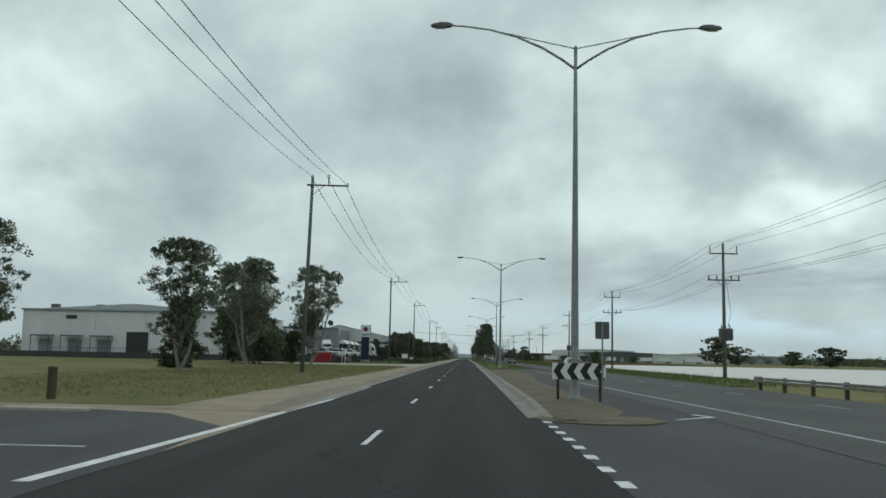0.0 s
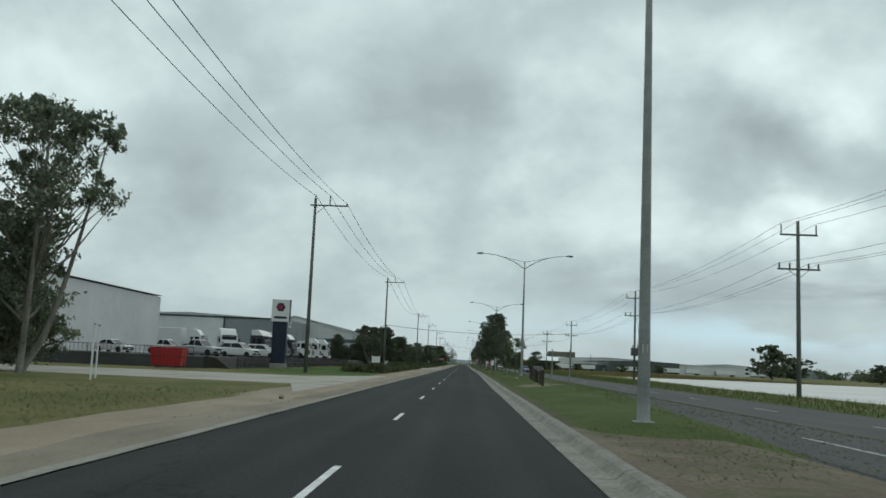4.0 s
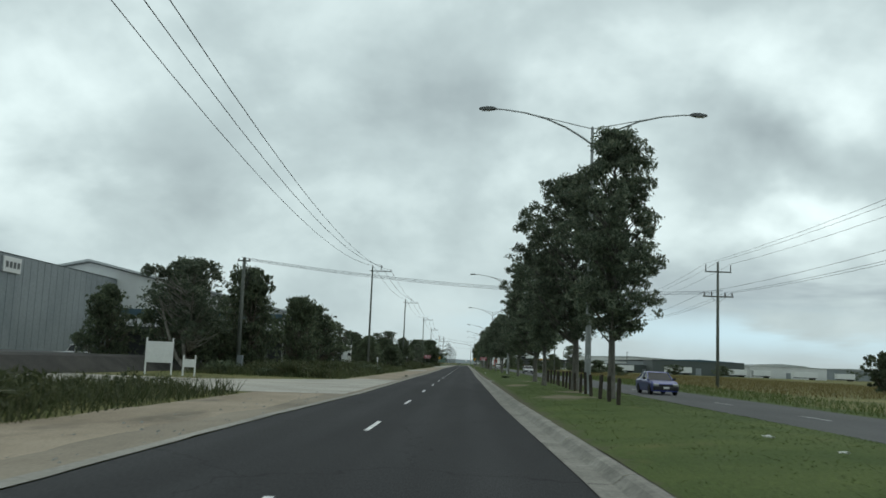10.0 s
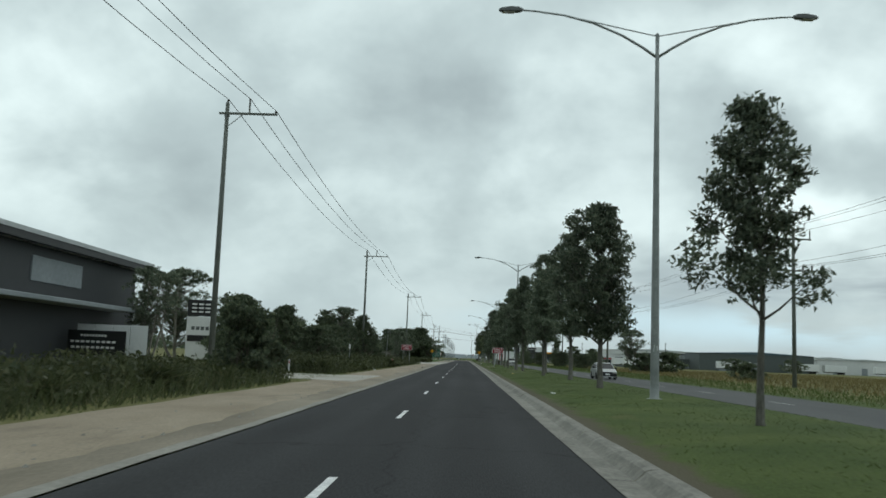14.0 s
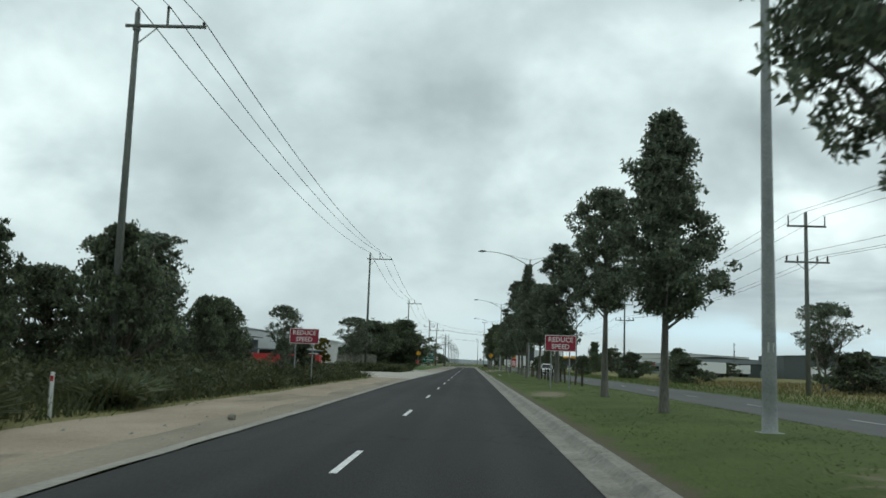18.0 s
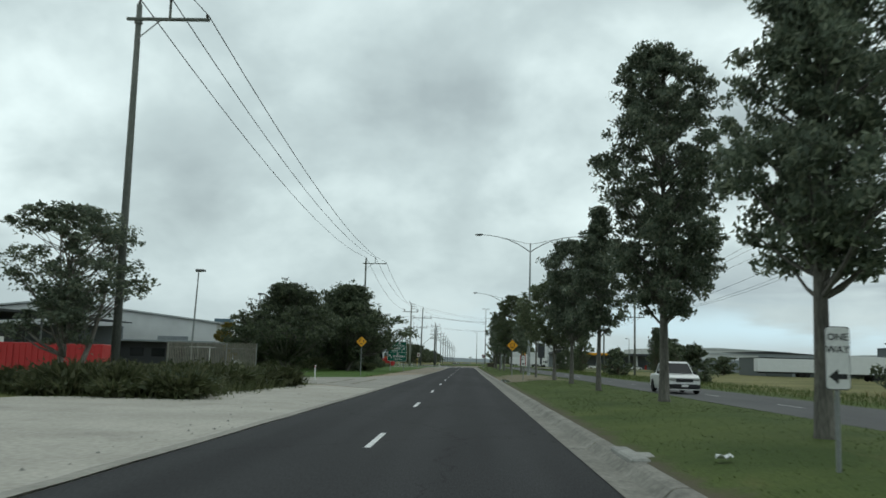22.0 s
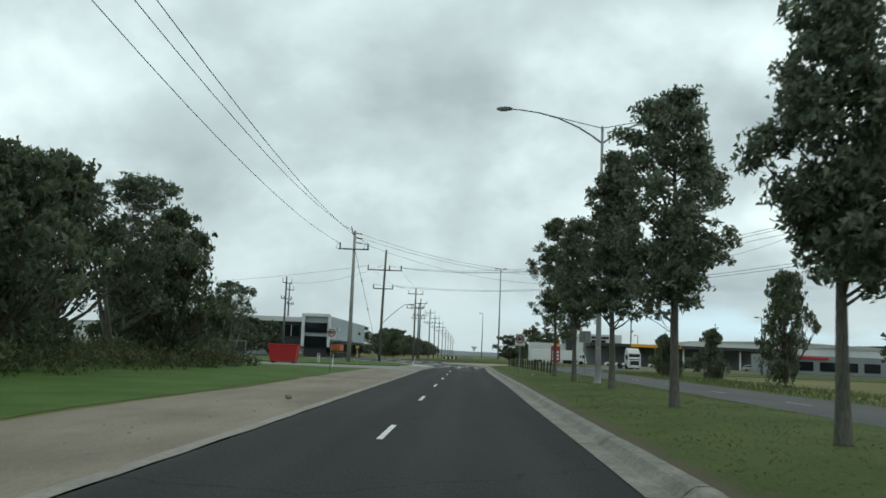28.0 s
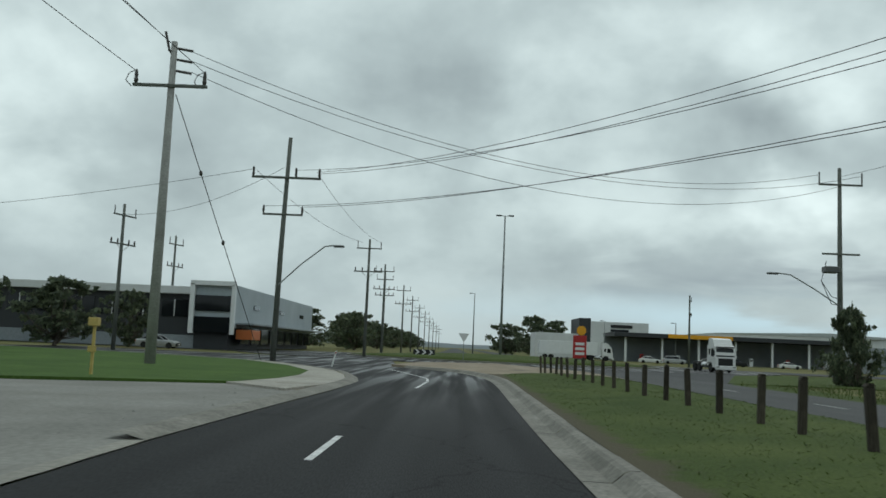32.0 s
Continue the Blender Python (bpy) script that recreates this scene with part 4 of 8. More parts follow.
def power_pole():
    t = thing("power_pole", "weathered timber power pole with one side-mounted crossarm", "power pole", group="left roadside power poles")
    part("pole", Build().tube([(0, 0, -0.2), (0, 0, 8), (0, 0, 16.3)], [0.185, 0.155, 0.115], 12), "timber_pole", t, smooth=True)
    part("crossarm", Build().box((1.33, -0.16, 15.6), (3.55, 0.11, 0.13), 0.012), "timber_pole", t)
    part("brace", Build().tube([(0.08, -0.16, 14.75), (1.0, -0.16, 15.55)], 0.03, 6), "galv", t)
    part("pin_post", Build().tube([(1.4, -0.16, 15.66), (1.4, -0.16, 16.35)], 0.055, 8), "timber_pole", t)
    for x, z in ((0.0, 16.3), (1.4, 16.35), (3.0, 15.66)):
        part("insulator", Build().lathe([(0.03, 0), (0.05, 0.03), (0.075, 0.08), (0.05, 0.1), (0.06, 0.15), (0.025, 0.2)], 10, pose(x, -0.16 if x else 0, z)), "insul", t)
    part("collar", Build().lathe([(0.165, 15.45), (0.175, 15.47), (0.175, 15.55), (0.165, 15.57)], 12), "galv", t)
    return t


POLES = [(-13.5, -22.0), (-13.5, 74.0), (-14.7, 171.8), (-14.8, 252.7), (-15.2, 371.0), (-15.0, 448.0), (-14.5, 536.0), (-15.5, 632.0)]
pole0 = power_pole()
pole0.matrix_basis = pose(POLES[0][0], POLES[0][1], 0)
for x, y in POLES[1:]:
    copy_thing(pole0, pose(x, y, 0, 0, 1.0 if y < 100 else 0, 0))


def line(name, a, b, sag, parent, r=0.011, n=14):
    a, b = Vector(a), Vector(b)
    pts = [a.lerp(b, i / n) - Vector((0, 0, 4 * sag * (i / n) * (1 - i / n))) for i in range(n + 1)]
    return part(name, Build().tube(pts, r, 4, False), "wire", parent)


wl = thing("left_power_lines", "three bare overhead conductors along the roadside", "power lines")
stations = POLES + [(-14.5, 728.0)]
for (xa, ya), (xb, yb) in zip(stations[:-1], stations[1:]):
    for dx, z in ((0.05, 16.5), (1.4, 16.55), (3.0, 15.86)):
        zb = z
        if yb > 720:
            dxb, zb = {0.05: (-1.85, 14.4), 1.4: (-0.25, 15.9), 3.0: (1.55, 14.4)}[dx]
        else:
            dxb = dx
        line("conductor", (xa + dx, ya, z), (xb + dxb, yb, zb), ((yb - ya) / 100) ** 2 * 2.0, wl, 0.023)

# ---- steel power poles on the right: two crossarms ----


def double_pole(kit):
    t = thing("high_voltage_pole", "dark timber power pole with two crossarms" + (" and a transformer box" if kit else ""), "power pole", group="right roadside power poles")
    part("pole", Build().tube([(0, 0, -0.7), (0, 0, 7), (0, 0, 13.6)], [0.19, 0.16, 0.12], 12), "timber_pole", t, smooth=True)
    part("upper_crossarm", Build().box((0, -0.15, 12.5), (2.9, 0.11, 0.14), 0.012), "timber_pole", t)
    part("lower_crossarm", Build().box((0, -0.15, 9.8), (3.3, 0.11, 0.14), 0.012), "timber_pole", t)
    for x in (-1.35, 1.35):
        part("upright", Build().tube([(x, -0.15, 12.5), (x, -0.15, 13.3)], 0.05, 8), "insul", t)
    for x in (-1.5, -0.7, 0.75, 1.5):
        part("insulator", Build().lathe([(0.04, 0), (0.07, 0.1), (0.09, 0.2), (0.05, 0.26), (0.08, 0.36), (0.03, 0.44)], 8, pose(x, -0.15, 9.85)), "insul", t)
    for x in (-0.8, 0.8):
        part("brace", Build().tube([(x, -0.15, 9.75), (0, -0.1, 9.1)], 0.025, 6), "galv", t)
    if kit:
        tr = part("transformer", Build().box((0, -0.55, 4.3), (1.25, 0.85, 1.2), 0.05), "lamp_grey", t, "grey finned transformer tank")
        for k in range(6):
            part("fin", Build().box((-0.5 + k * 0.2, -1.0, 4.25), (0.03, 0.12, 0.9), 0.005), "lamp_grey", tr)
        for x in (-0.4, 0, 0.4):
            part("bushing", Build().lathe([(0.05, 0), (0.08, 0.1), (0.05, 0.2), (0.07, 0.3), (0.02, 0.42)], 8, pose(x, -0.5, 4.9)), "insul", tr)
        part("drop_cable", Build().tube([(0.3, -0.2, 5.0), (0.6, -0.3, 6.5), (0.25, -0.2, 9.6)], 0.02, 5), "wire", t)
        part("bracket", Build().box((0, -0.3, 3.7), (0.3, 0.6, 0.12), 0.01), "galv", t)
    return t


RP = [(25.9, 22.0, 0), (25.9, 91.6, 1), (25.5, 159.0, 0), (25.8, 228.0, 1), (27.5, 326.0, 0), (27.4, 395.0, 0), (24.8, 478.0, 0), (26.6, 568.0, 0), (28.5, 655.0, 0), (28.5, 690.0, 0)]
bare = double_pole(False)
bare.matrix_basis = pose(RP[0][0], RP[0][1], 0)
kitted = double_pole(True)
kitted.matrix_basis = pose(RP[1][0], RP[1][1], 0)
for x, y, k in RP[2:]:
    copy_thing(kitted if k else bare, pose(x, y, 0))
wr = thing("right_power_lines", "overhead conductors on the far roadside", "power lines")
for (xa, ya, _), (xb, yb, _) in zip(RP[:-1], RP[1:]):
    for dx, z in ((-1.35, 13.4), (0.05, 13.65), (1.35, 13.4), (-1.5, 10.25), (0.75, 10.25), (1.5, 10.25)):
        line("conductor", (xa + dx, ya, z), (xb + dx, yb, z), 1.0, wr, 0.013, 10)

# ---- trees ----


def crown_leaves(centres, radii, per, size, seed, droop=0.35):
    """Many small pointed leaves scattered through clumps; one triangle each."""
    r = np.random.default_rng(seed)
    out = []
    for c, rad, k in zip(centres, radii, per):
        d = r.normal(size=(k, 3))
        far = np.linalg.norm(d, axis=1)[:, None]
        d *= np.minimum(1.0, 2.3 / far)
        p = np.asarray(c) + d * rad * np.array([0.54, 0.54, 0.36])
        a = r.normal(size=(k, 3))
        a[:, 2] -= droop * 2
        a /= np.linalg.norm(a, axis=1)[:, None]
        b = np.cross(a, r.normal(size=(k, 3)))
        b /= np.linalg.norm(b, axis=1)[:, None]
        ln = (size * (0.6 + 0.8 * r.random(k)))[:, None]
        w = ln * (0.2 + 0.14 * r.random(k))[:, None]
        q = np.stack([p - a * ln * 0.5 - b * w, p - a * ln * 0.35 + b * w, p + a * ln * 0.6], 1)
        out.append(q.reshape(-1, 3))
    return np.concatenate(out)


def tree(name, label, height, width, seed, trunk_h=0.22, shape="cone", clumps=90, leaves=70, leaf="leaf", bark="bark", size=0.26, trunk_r=0.14, gaps=0.0, category="tree", group="", lean=0.0, stems=1):
    """A tapered trunk with limbs; clumps of leaves fill a crown of the given shape."""
    rd = random.Random(seed)
    t = thing(name, label, category, group=group)
    base = height * trunk_h
    wood, limbs = Build(), Build()
    top = Vector((lean * height + rd.uniform(-0.15, 0.15), rd.uniform(-0.2, 0.2), height * 0.9))

    def axis(s):
        bend = math.sin(s * 3.0 + seed) * 0.035 * height * 0.4
        return Vector((top.x * s + bend * s, top.y * s + bend * 0.5 * s, top.z * s))
    prof = {
        "cone": lambda h: (0.45 + 0.55 * min(1, h / 0.22)) * (1.0 - h) ** 0.72 * 1.22,
        "oval": lambda h: math.sin(math.pi * (0.08 + 0.88 * h)) ** 0.7,
        "dome": lambda h: (1 - h ** 2.2) ** 0.5 * (0.75 + 0.25 * min(1, h / 0.3)),
        "open": lambda h: 0.55 + 0.45 * math.sin(math.pi * h) if h < 0.85 else 0.75 * (1 - h) / 0.15 + 0.2,
    }[shape]
    n = 7
    for k in range(stems):
        off = Vector((rd.uniform(-1, 1), rd.uniform(-1, 1), 0)) * (0.18 * width if stems > 1 else 0)
        pts = [axis(i / n) + off * (i / n) ** 0.6 * 1.4 for i in range(n + 1)]
        wood.tube([Vector((0, 0, -0.15)) + off * 0.15] + pts, [trunk_r * 1.5 / stems ** 0.5] + [trunk_r / stems ** 0.5 * (1 - 0.86 * i / n) * (1.18 if i == 0 else 1) for i in range(n + 1)], 9)
    cs, rs, ks = [], [], []
    lobes = [(rd.uniform(0, 6.28), rd.uniform(0.05, 0.95), rd.uniform(0.5, 1.4)) for _ in range(18)]
    for i in range(clumps):
        h = (i + rd.random()) / clumps
        h = h ** 0.85
        ang = rd.uniform(0, 6.283)
        bump = 1.0
        for la, lh, lg in lobes:
            d2 = (1 - math.cos(ang - la)) * 1.6 + ((h - lh) / 0.11) ** 2
            bump += (lg - 1) * math.exp(-d2)
        rr = width / 2 * prof(h) * bump
        q = rd.random() ** 0.5
        z = base + (height * 1.0 - base) * h
        if gaps and noise.noise(Vector((math.cos(ang) * 1.4 + seed, math.sin(ang) * 1.4, z * 0.55))) < gaps - 0.36:
            continue
        ax = axis(min(1.0, z / (height * 0.9)))
        crad = width * rd.uniform(0.045, 0.12) * (1.12 - 0.4 * h)
        c = Vector((ax.x + math.cos(ang) * max(0.0, rr * q - crad * 0.4), ax.y + math.sin(ang) * max(0.0, rr * q - crad * 0.4), min(z, height - crad * 0.5)))
        cs.append(tuple(c))
        rs.append(crad)
        ks.append(int(leaves * rd.uniform(0.7, 1.2)))
        if i % 2 == 0 or q > 0.75:
            s0 = max(0.12, min(0.93, (z - abs(rr) * rd.uniform(0.45, 0.9)) / (height * 0.9)))
            s0 = max(s0, trunk_h * 0.85)
            a = axis(s0)
            mid = a.lerp(c, 0.5) - Vector((0, 0, 0.08 * (c - a).length))
            r0 = max(0.014, trunk_r * (1 - 0.86 * s0) * 0.5)
            limbs.tube([a, mid, c], [r0, r0 * 0.6, 0.01], 5 if leaves > 60 else 3, False)
    part("trunk", wood, bark, t, smooth=True)
    tagged(part("branchwork", limbs, bark, t, smooth=True), kind="stuff")
    sub = [(tuple(Vector(c) + Vector((rd.gauss(0, 0.5), rd.gauss(0, 0.5), rd.gauss(0, 0.3))) * r), r * rd.uniform(0.35, 0.6), max(4, k // 5)) for c, r, k in zip(cs, rs, ks) for _ in range(5)]
    part("crown", quick_mesh("crown", crown_leaves([q[0] for q in sub], [q[1] for q in sub], [q[2] for q in sub], size, seed), 3, leaf), None, t)
    return t


G1 = "gum trees in the median"


def median_tree(label, x, y, height, base, left_w, right_w, shape, gaps, trunk_r, seed, size=0.13, dens=1.0):
    """A gum with a leader running up through the crown, rising limbs, twigs and flattened clumps of leaves."""
    rd = random.Random(seed)
    t = thing("median_gum", label, "tree", pose(x, y, median_z(x, y) - 0.03), G1)
    height -= 0.3
    base -= 0.3
    prof = {
        "cone": lambda h: (0.6 + 0.4 * min(1, h / 0.2)) * (1.0 - h) ** 0.68 * 1.14 + 0.05,
        "oval": lambda h: math.sin(math.pi * (0.14 + 0.8 * h)) ** 0.6,
        "open": lambda h: (0.7 + 0.3 * math.sin(math.pi * h)) * (1 if h < 0.75 else 1 - ((h - 0.75) / 0.3) ** 2),
        "spire": lambda h: (0.75 + 0.25 * min(1, h / 0.3)) * (1 - h) ** 0.55 + 0.05,
    }[shape]
    bend = [rd.uniform(-0.12, 0.12) for _ in range(4)]
    drift = (right_w - left_w) * 0.22

    def axis(z):
        u = min(z / height, 1.0)
        return Vector((bend[0] * math.sin(5 * u) * u + bend[1] * math.sin(9 * u + 1) * u + drift * max(0, u - 0.3), bend[2] * math.sin(6 * u) * u, z))

    def reach(a, h):
        c = math.cos(a)
        side = right_w if c > 0 else left_w
        depth = (left_w + right_w) / 2
        return prof(h) / math.sqrt((c / side) ** 2 + (math.sin(a) / depth) ** 2)

    n = 9
    zs = [height * 0.94 * i / n for i in range(n + 1)]
    wood = Build().tube([(0, 0, -0.15), (0, 0, 0.12)] + [axis(z) for z in zs[1:]], [trunk_r * 1.5, trunk_r * 1.15] + [trunk_r * (1 - 0.9 * (i / n) ** 0.8) + 0.008 for i in range(1, n + 1)], 9)
    limbs = Build()
    span_w = left_w + right_w
    boughs = int(dens * (26 + 3.3 * (height - base) * span_w))
    cs, rs, ks = [], [], []
    for i in range(boughs):
        h = ((i + rd.random()) / boughs) ** 0.9
        a = i * 2.4 + rd.uniform(-0.8, 0.8)
        if rd.random() < gaps * 0.6 or (shape == "open" and noise.noise(Vector((math.cos(a) * 0.9 + seed, math.sin(a) * 0.9, (height - base) * h * 0.7))) < gaps - 0.46):
            continue
        br = rd.uniform(0.38, 0.8) * (0.55 + 0.11 * span_w) * (1.1 - 0.5 * h)
        edge = reach(a, h) * rd.uniform(0.86, 1.16)
        q = rd.uniform(0.12, 1.0) ** 0.5
        rr = max(0.0, edge * q - br * 0.65)
        z = base + (height - base) * h
        ax = axis(z)
        o = Vector((ax.x + rr * math.cos(a), ax.y + rr * math.sin(a), min(max(z, base + br * 0.3), height - br * 0.45)))
        z0 = min(max(o.z - (rr + 0.3) * rd.uniform(0.5, 1.0), base * 0.8), height * 0.9)
        p0 = axis(z0)
        r0 = max(0.012, min(0.02 + 0.018 * rr, trunk_r * (1 - 0.85 * z0 / height) * 0.5))
        limbs.tube([p0, p0.lerp(o, 0.4) - Vector((0, 0, 0.05 * rr)), p0.lerp(o, 0.75), o], [r0, r0 * 0.75, r0 * 0.5, 0.006], 4, False)
        for _ in range(int(4 + 8 * br)):
            d = Vector((rd.gauss(0, 1), rd.gauss(0, 1), rd.gauss(0, 1)))
            d = d.normalized() * rd.random() ** 0.4
            c = o + Vector((d.x * br, d.y * br, d.z * br * 0.8 + 0.06 * br))
            cr = rd.uniform(0.13, 0.3)
            cs.append((c.x, c.y, min(c.z, height - 0.05)))
            rs.append(cr)
            ks.append(int(155 * cr * rd.uniform(0.8, 1.2)) + 6)
            if rd.random() < 0.35:
                limbs.tube([o, o.lerp(c, 0.6), c], [0.009, 0.007, 0.004], 3, False)
    part("trunk", wood, "dark_bark", t, smooth=True)
    tagged(part("branchwork", limbs, "dark_bark", t, smooth=True), kind="stuff")
    v = crown_leaves(cs, rs, ks, size, seed)
    part("crown", quick_mesh("crown", v, 3, "leaf_open" if shape == "open" else "leaf"), None, t)
    return t


TREE_LABELS = {
    "cone": "slender dark-green gum tree with conical crown on the median",
    "oval": "dark-green gum tree with dense ragged crown on the median",
    "open": "gum tree with an open crown and visible limbs on the median",
    "spire": "narrow gum tree with a pointed crown on the median",
}
# x, y, height, foot of the crown, reach to either side, shape, gaps, trunk radius
MEDIAN = [
    (5.92, 196.5, 4.7, 2.2, 1.2, 1.1, "open", 0.30, 0.06), (5.88, 210.0, 4.2, 1.8, 1.05, 1.05, "open", 0.30, 0.05), (6.0, 223.1, 6.5, 2.9, 1.85, 1.1, "oval", 0.22, 0.08), (5.8, 234.3, 5.7, 1.9, 1.35, 0.65, "spire", 0.15, 0.07),
    (6.1, 263.8, 11.2, 3.0, 2.1, 2.2, "oval", 0.14, 0.16), (6.0, 274.9, 11.6, 3.2, 3.6, 2.3, "oval", 0.2, 0.19), (5.2, 284.1, 8.8, 2.9, 1.7, 1.7, "oval", 0.16, 0.14), (5.6, 296.7, 10.0, 2.7, 3.3, 2.5, "oval", 0.18, 0.16),
    (5.9, 324.1, 10.0, 2.7, 2.25, 1.8, "cone", 0.14, 0.14), (5.5, 336.2, 6.8, 2.9, 1.8, 1.5, "spire", 0.3, 0.08), (5.65, 358.2, 8.4, 2.6, 2.25, 1.6, "oval", 0.12, 0.13), (6.2, 374.0, 9.4, 3.0, 1.6, 1.3, "oval", 0.14, 0.13), (5.6, 386.0, 8.2, 2.8, 1.7, 1.6, "cone", 0.14, 0.12),
    (7.0, 400.2, 11.0, 3.6, 2.1, 1.9, "oval", 0.16, 0.14), (5.5, 408.6, 9.7, 3.3, 1.95, 1.85, "cone", 0.1, 0.125), (5.5, 419.8, 9.3, 3.2, 2.6, 2.0, "oval", 0.14, 0.15), (5.4, 436.2, 8.8, 3.2, 1.65, 2.15, "cone", 0.14, 0.13), (5.5, 448.0, 8.9, 4.0, 1.85, 1.6, "oval", 0.16, 0.15),
    (6.15, 475.1, 10.1, 3.3, 1.75, 2.45, "oval", 0.2, 0.17), (5.75, 486.1, 8.2, 3.4, 1.75, 2.2, "oval", 0.16, 0.12), (5.35, 496.5, 11.0, 3.8, 1.45, 1.1, "spire", 0.12, 0.13), (6.0, 515.3, 11.3, 3.3, 1.7, 2.9, "cone", 0.15, 0.16), (6.4, 529.8, 12.4, 3.4, 2.5, 2.35, "oval", 0.15, 0.17),
    (5.8, 540.6, 8.6, 3.2, 1.6, 1.6, "cone", 0.2, 0.12), (6.2, 554.7, 9.0, 3.3, 2.35, 2.3, "oval", 0.22, 0.13), (6.25, 566.1, 8.1, 2.7, 2.2, 2.5, "open", 0.24, 0.13), (5.65, 575.8, 8.0, 3.1, 1.7, 0.9, "open", 0.3, 0.09), (5.9, 601.0, 6.9, 2.6, 1.2, 1.1, "spire", 0.16, 0.09),
    (6.9, 612.3, 8.8, 3.6, 2.05, 1.75, "open", 0.26, 0.12), (5.9, 623.9, 10.6, 3.7, 2.9, 2.8, "open", 0.28, 0.15), (5.35, 633.9, 7.8, 2.8, 1.4, 1.5, "oval", 0.15, 0.12), (5.1, 644.0, 8.8, 3.0, 1.85, 1.4, "oval", 0.15, 0.13), (5.6, 657.5, 10.2, 3.3, 1.95, 1.85, "spire", 0.2, 0.14), (5.35, 668.5, 9.0, 3.4, 1.4, 1.65, "oval", 0.14, 0.14), (5.25, 678.3, 10.5, 2.9, 2.15, 1.85, "open", 0.24, 0.13),
]
for i_, (x, y, h, b_, wl_, wr_, sh_, gp_, tr_) in enumerate(MEDIAN):
    young = h < 7
    median_tree("young gum tree with sparse leaves on the median" if young else TREE_LABELS[sh_], x, y, h, b_, wl_, wr_, sh_, gp_, tr_, 11 + 13 * i_, 0.12 if young else 0.14, 0.6 if young else 1.0)

# ---- trees on the left and in the distance ----
G2 = "roadside trees on the left"
left = {
    "gum": tree("gum_tree", "tall spreading gum tree with pale limbs and open crown", 12.5, 9.5, 71, 0.24, "open", 300, 100, bark="pale_bark", group=G2, gaps=0.3, trunk_r=0.26, size=0.25, stems=2),
    "dense": tree("dense_tree", "dense dark-green rounded tree by the road", 7.5, 8.5, 83, 0.10, "dome", 240, 76, leaf="leaf2", group=G2, trunk_r=0.2, size=0.26, stems=2),
    "dense2": tree("dense_tree", "dense dark-green bushy tree with lumpy outline", 7.0, 7.5, 97, 0.08, "oval", 235, 76, leaf="leaf2", group=G2, trunk_r=0.18, size=0.26, stems=3, gaps=0.05),
    "shade": tree("shade_tree", "broad dark-green tree with a lumpy crown above clear stems", 9.5, 10.0, 131, 0.15, "oval", 330, 100, leaf="leaf2", bark="dark_bark", group=G2, trunk_r=0.24, size=0.26, stems=3),
    "bush": tree("large_bush", "large dark-green bush by the roadside", 3.4, 4.4, 101, 0.03, "dome", 100, 80, leaf="leaf2", group="bushes by the road", trunk_r=0.08, size=0.22, stems=3),
    "far": tree("distant_tree", "rounded dark-green tree in the distance", 7.5, 8.5, 183, 0.10, "dome", 95, 30, leaf="leaf2", group="distant trees", trunk_r=0.2, size=0.6, stems=2),
    "far2": tree("distant_tree", "uneven dark-green tree in the distance", 7.0, 7.5, 197, 0.08, "oval", 95, 30, leaf="leaf2", group="distant trees", trunk_r=0.18, size=0.6, stems=2, gaps=0.1),
    "yellow": tree("autumn_tree", "small tree with yellowing leaves", 4.2, 4.4, 107, 0.1, "dome", 50, 90, leaf="leaf_dry", group=G2, trunk_r=0.1, size=0.3, stems=2),
}
lspec = {"far": (7.5, 8.5), "far2": (7.0, 7.5), "gum": (12.5, 9.5), "dense": (7.5, 8.5), "dense2": (7.0, 7.5), "shade": (9.5, 10.0), "bush": (3.4, 4.4), "yellow": (4.2, 4.4)}
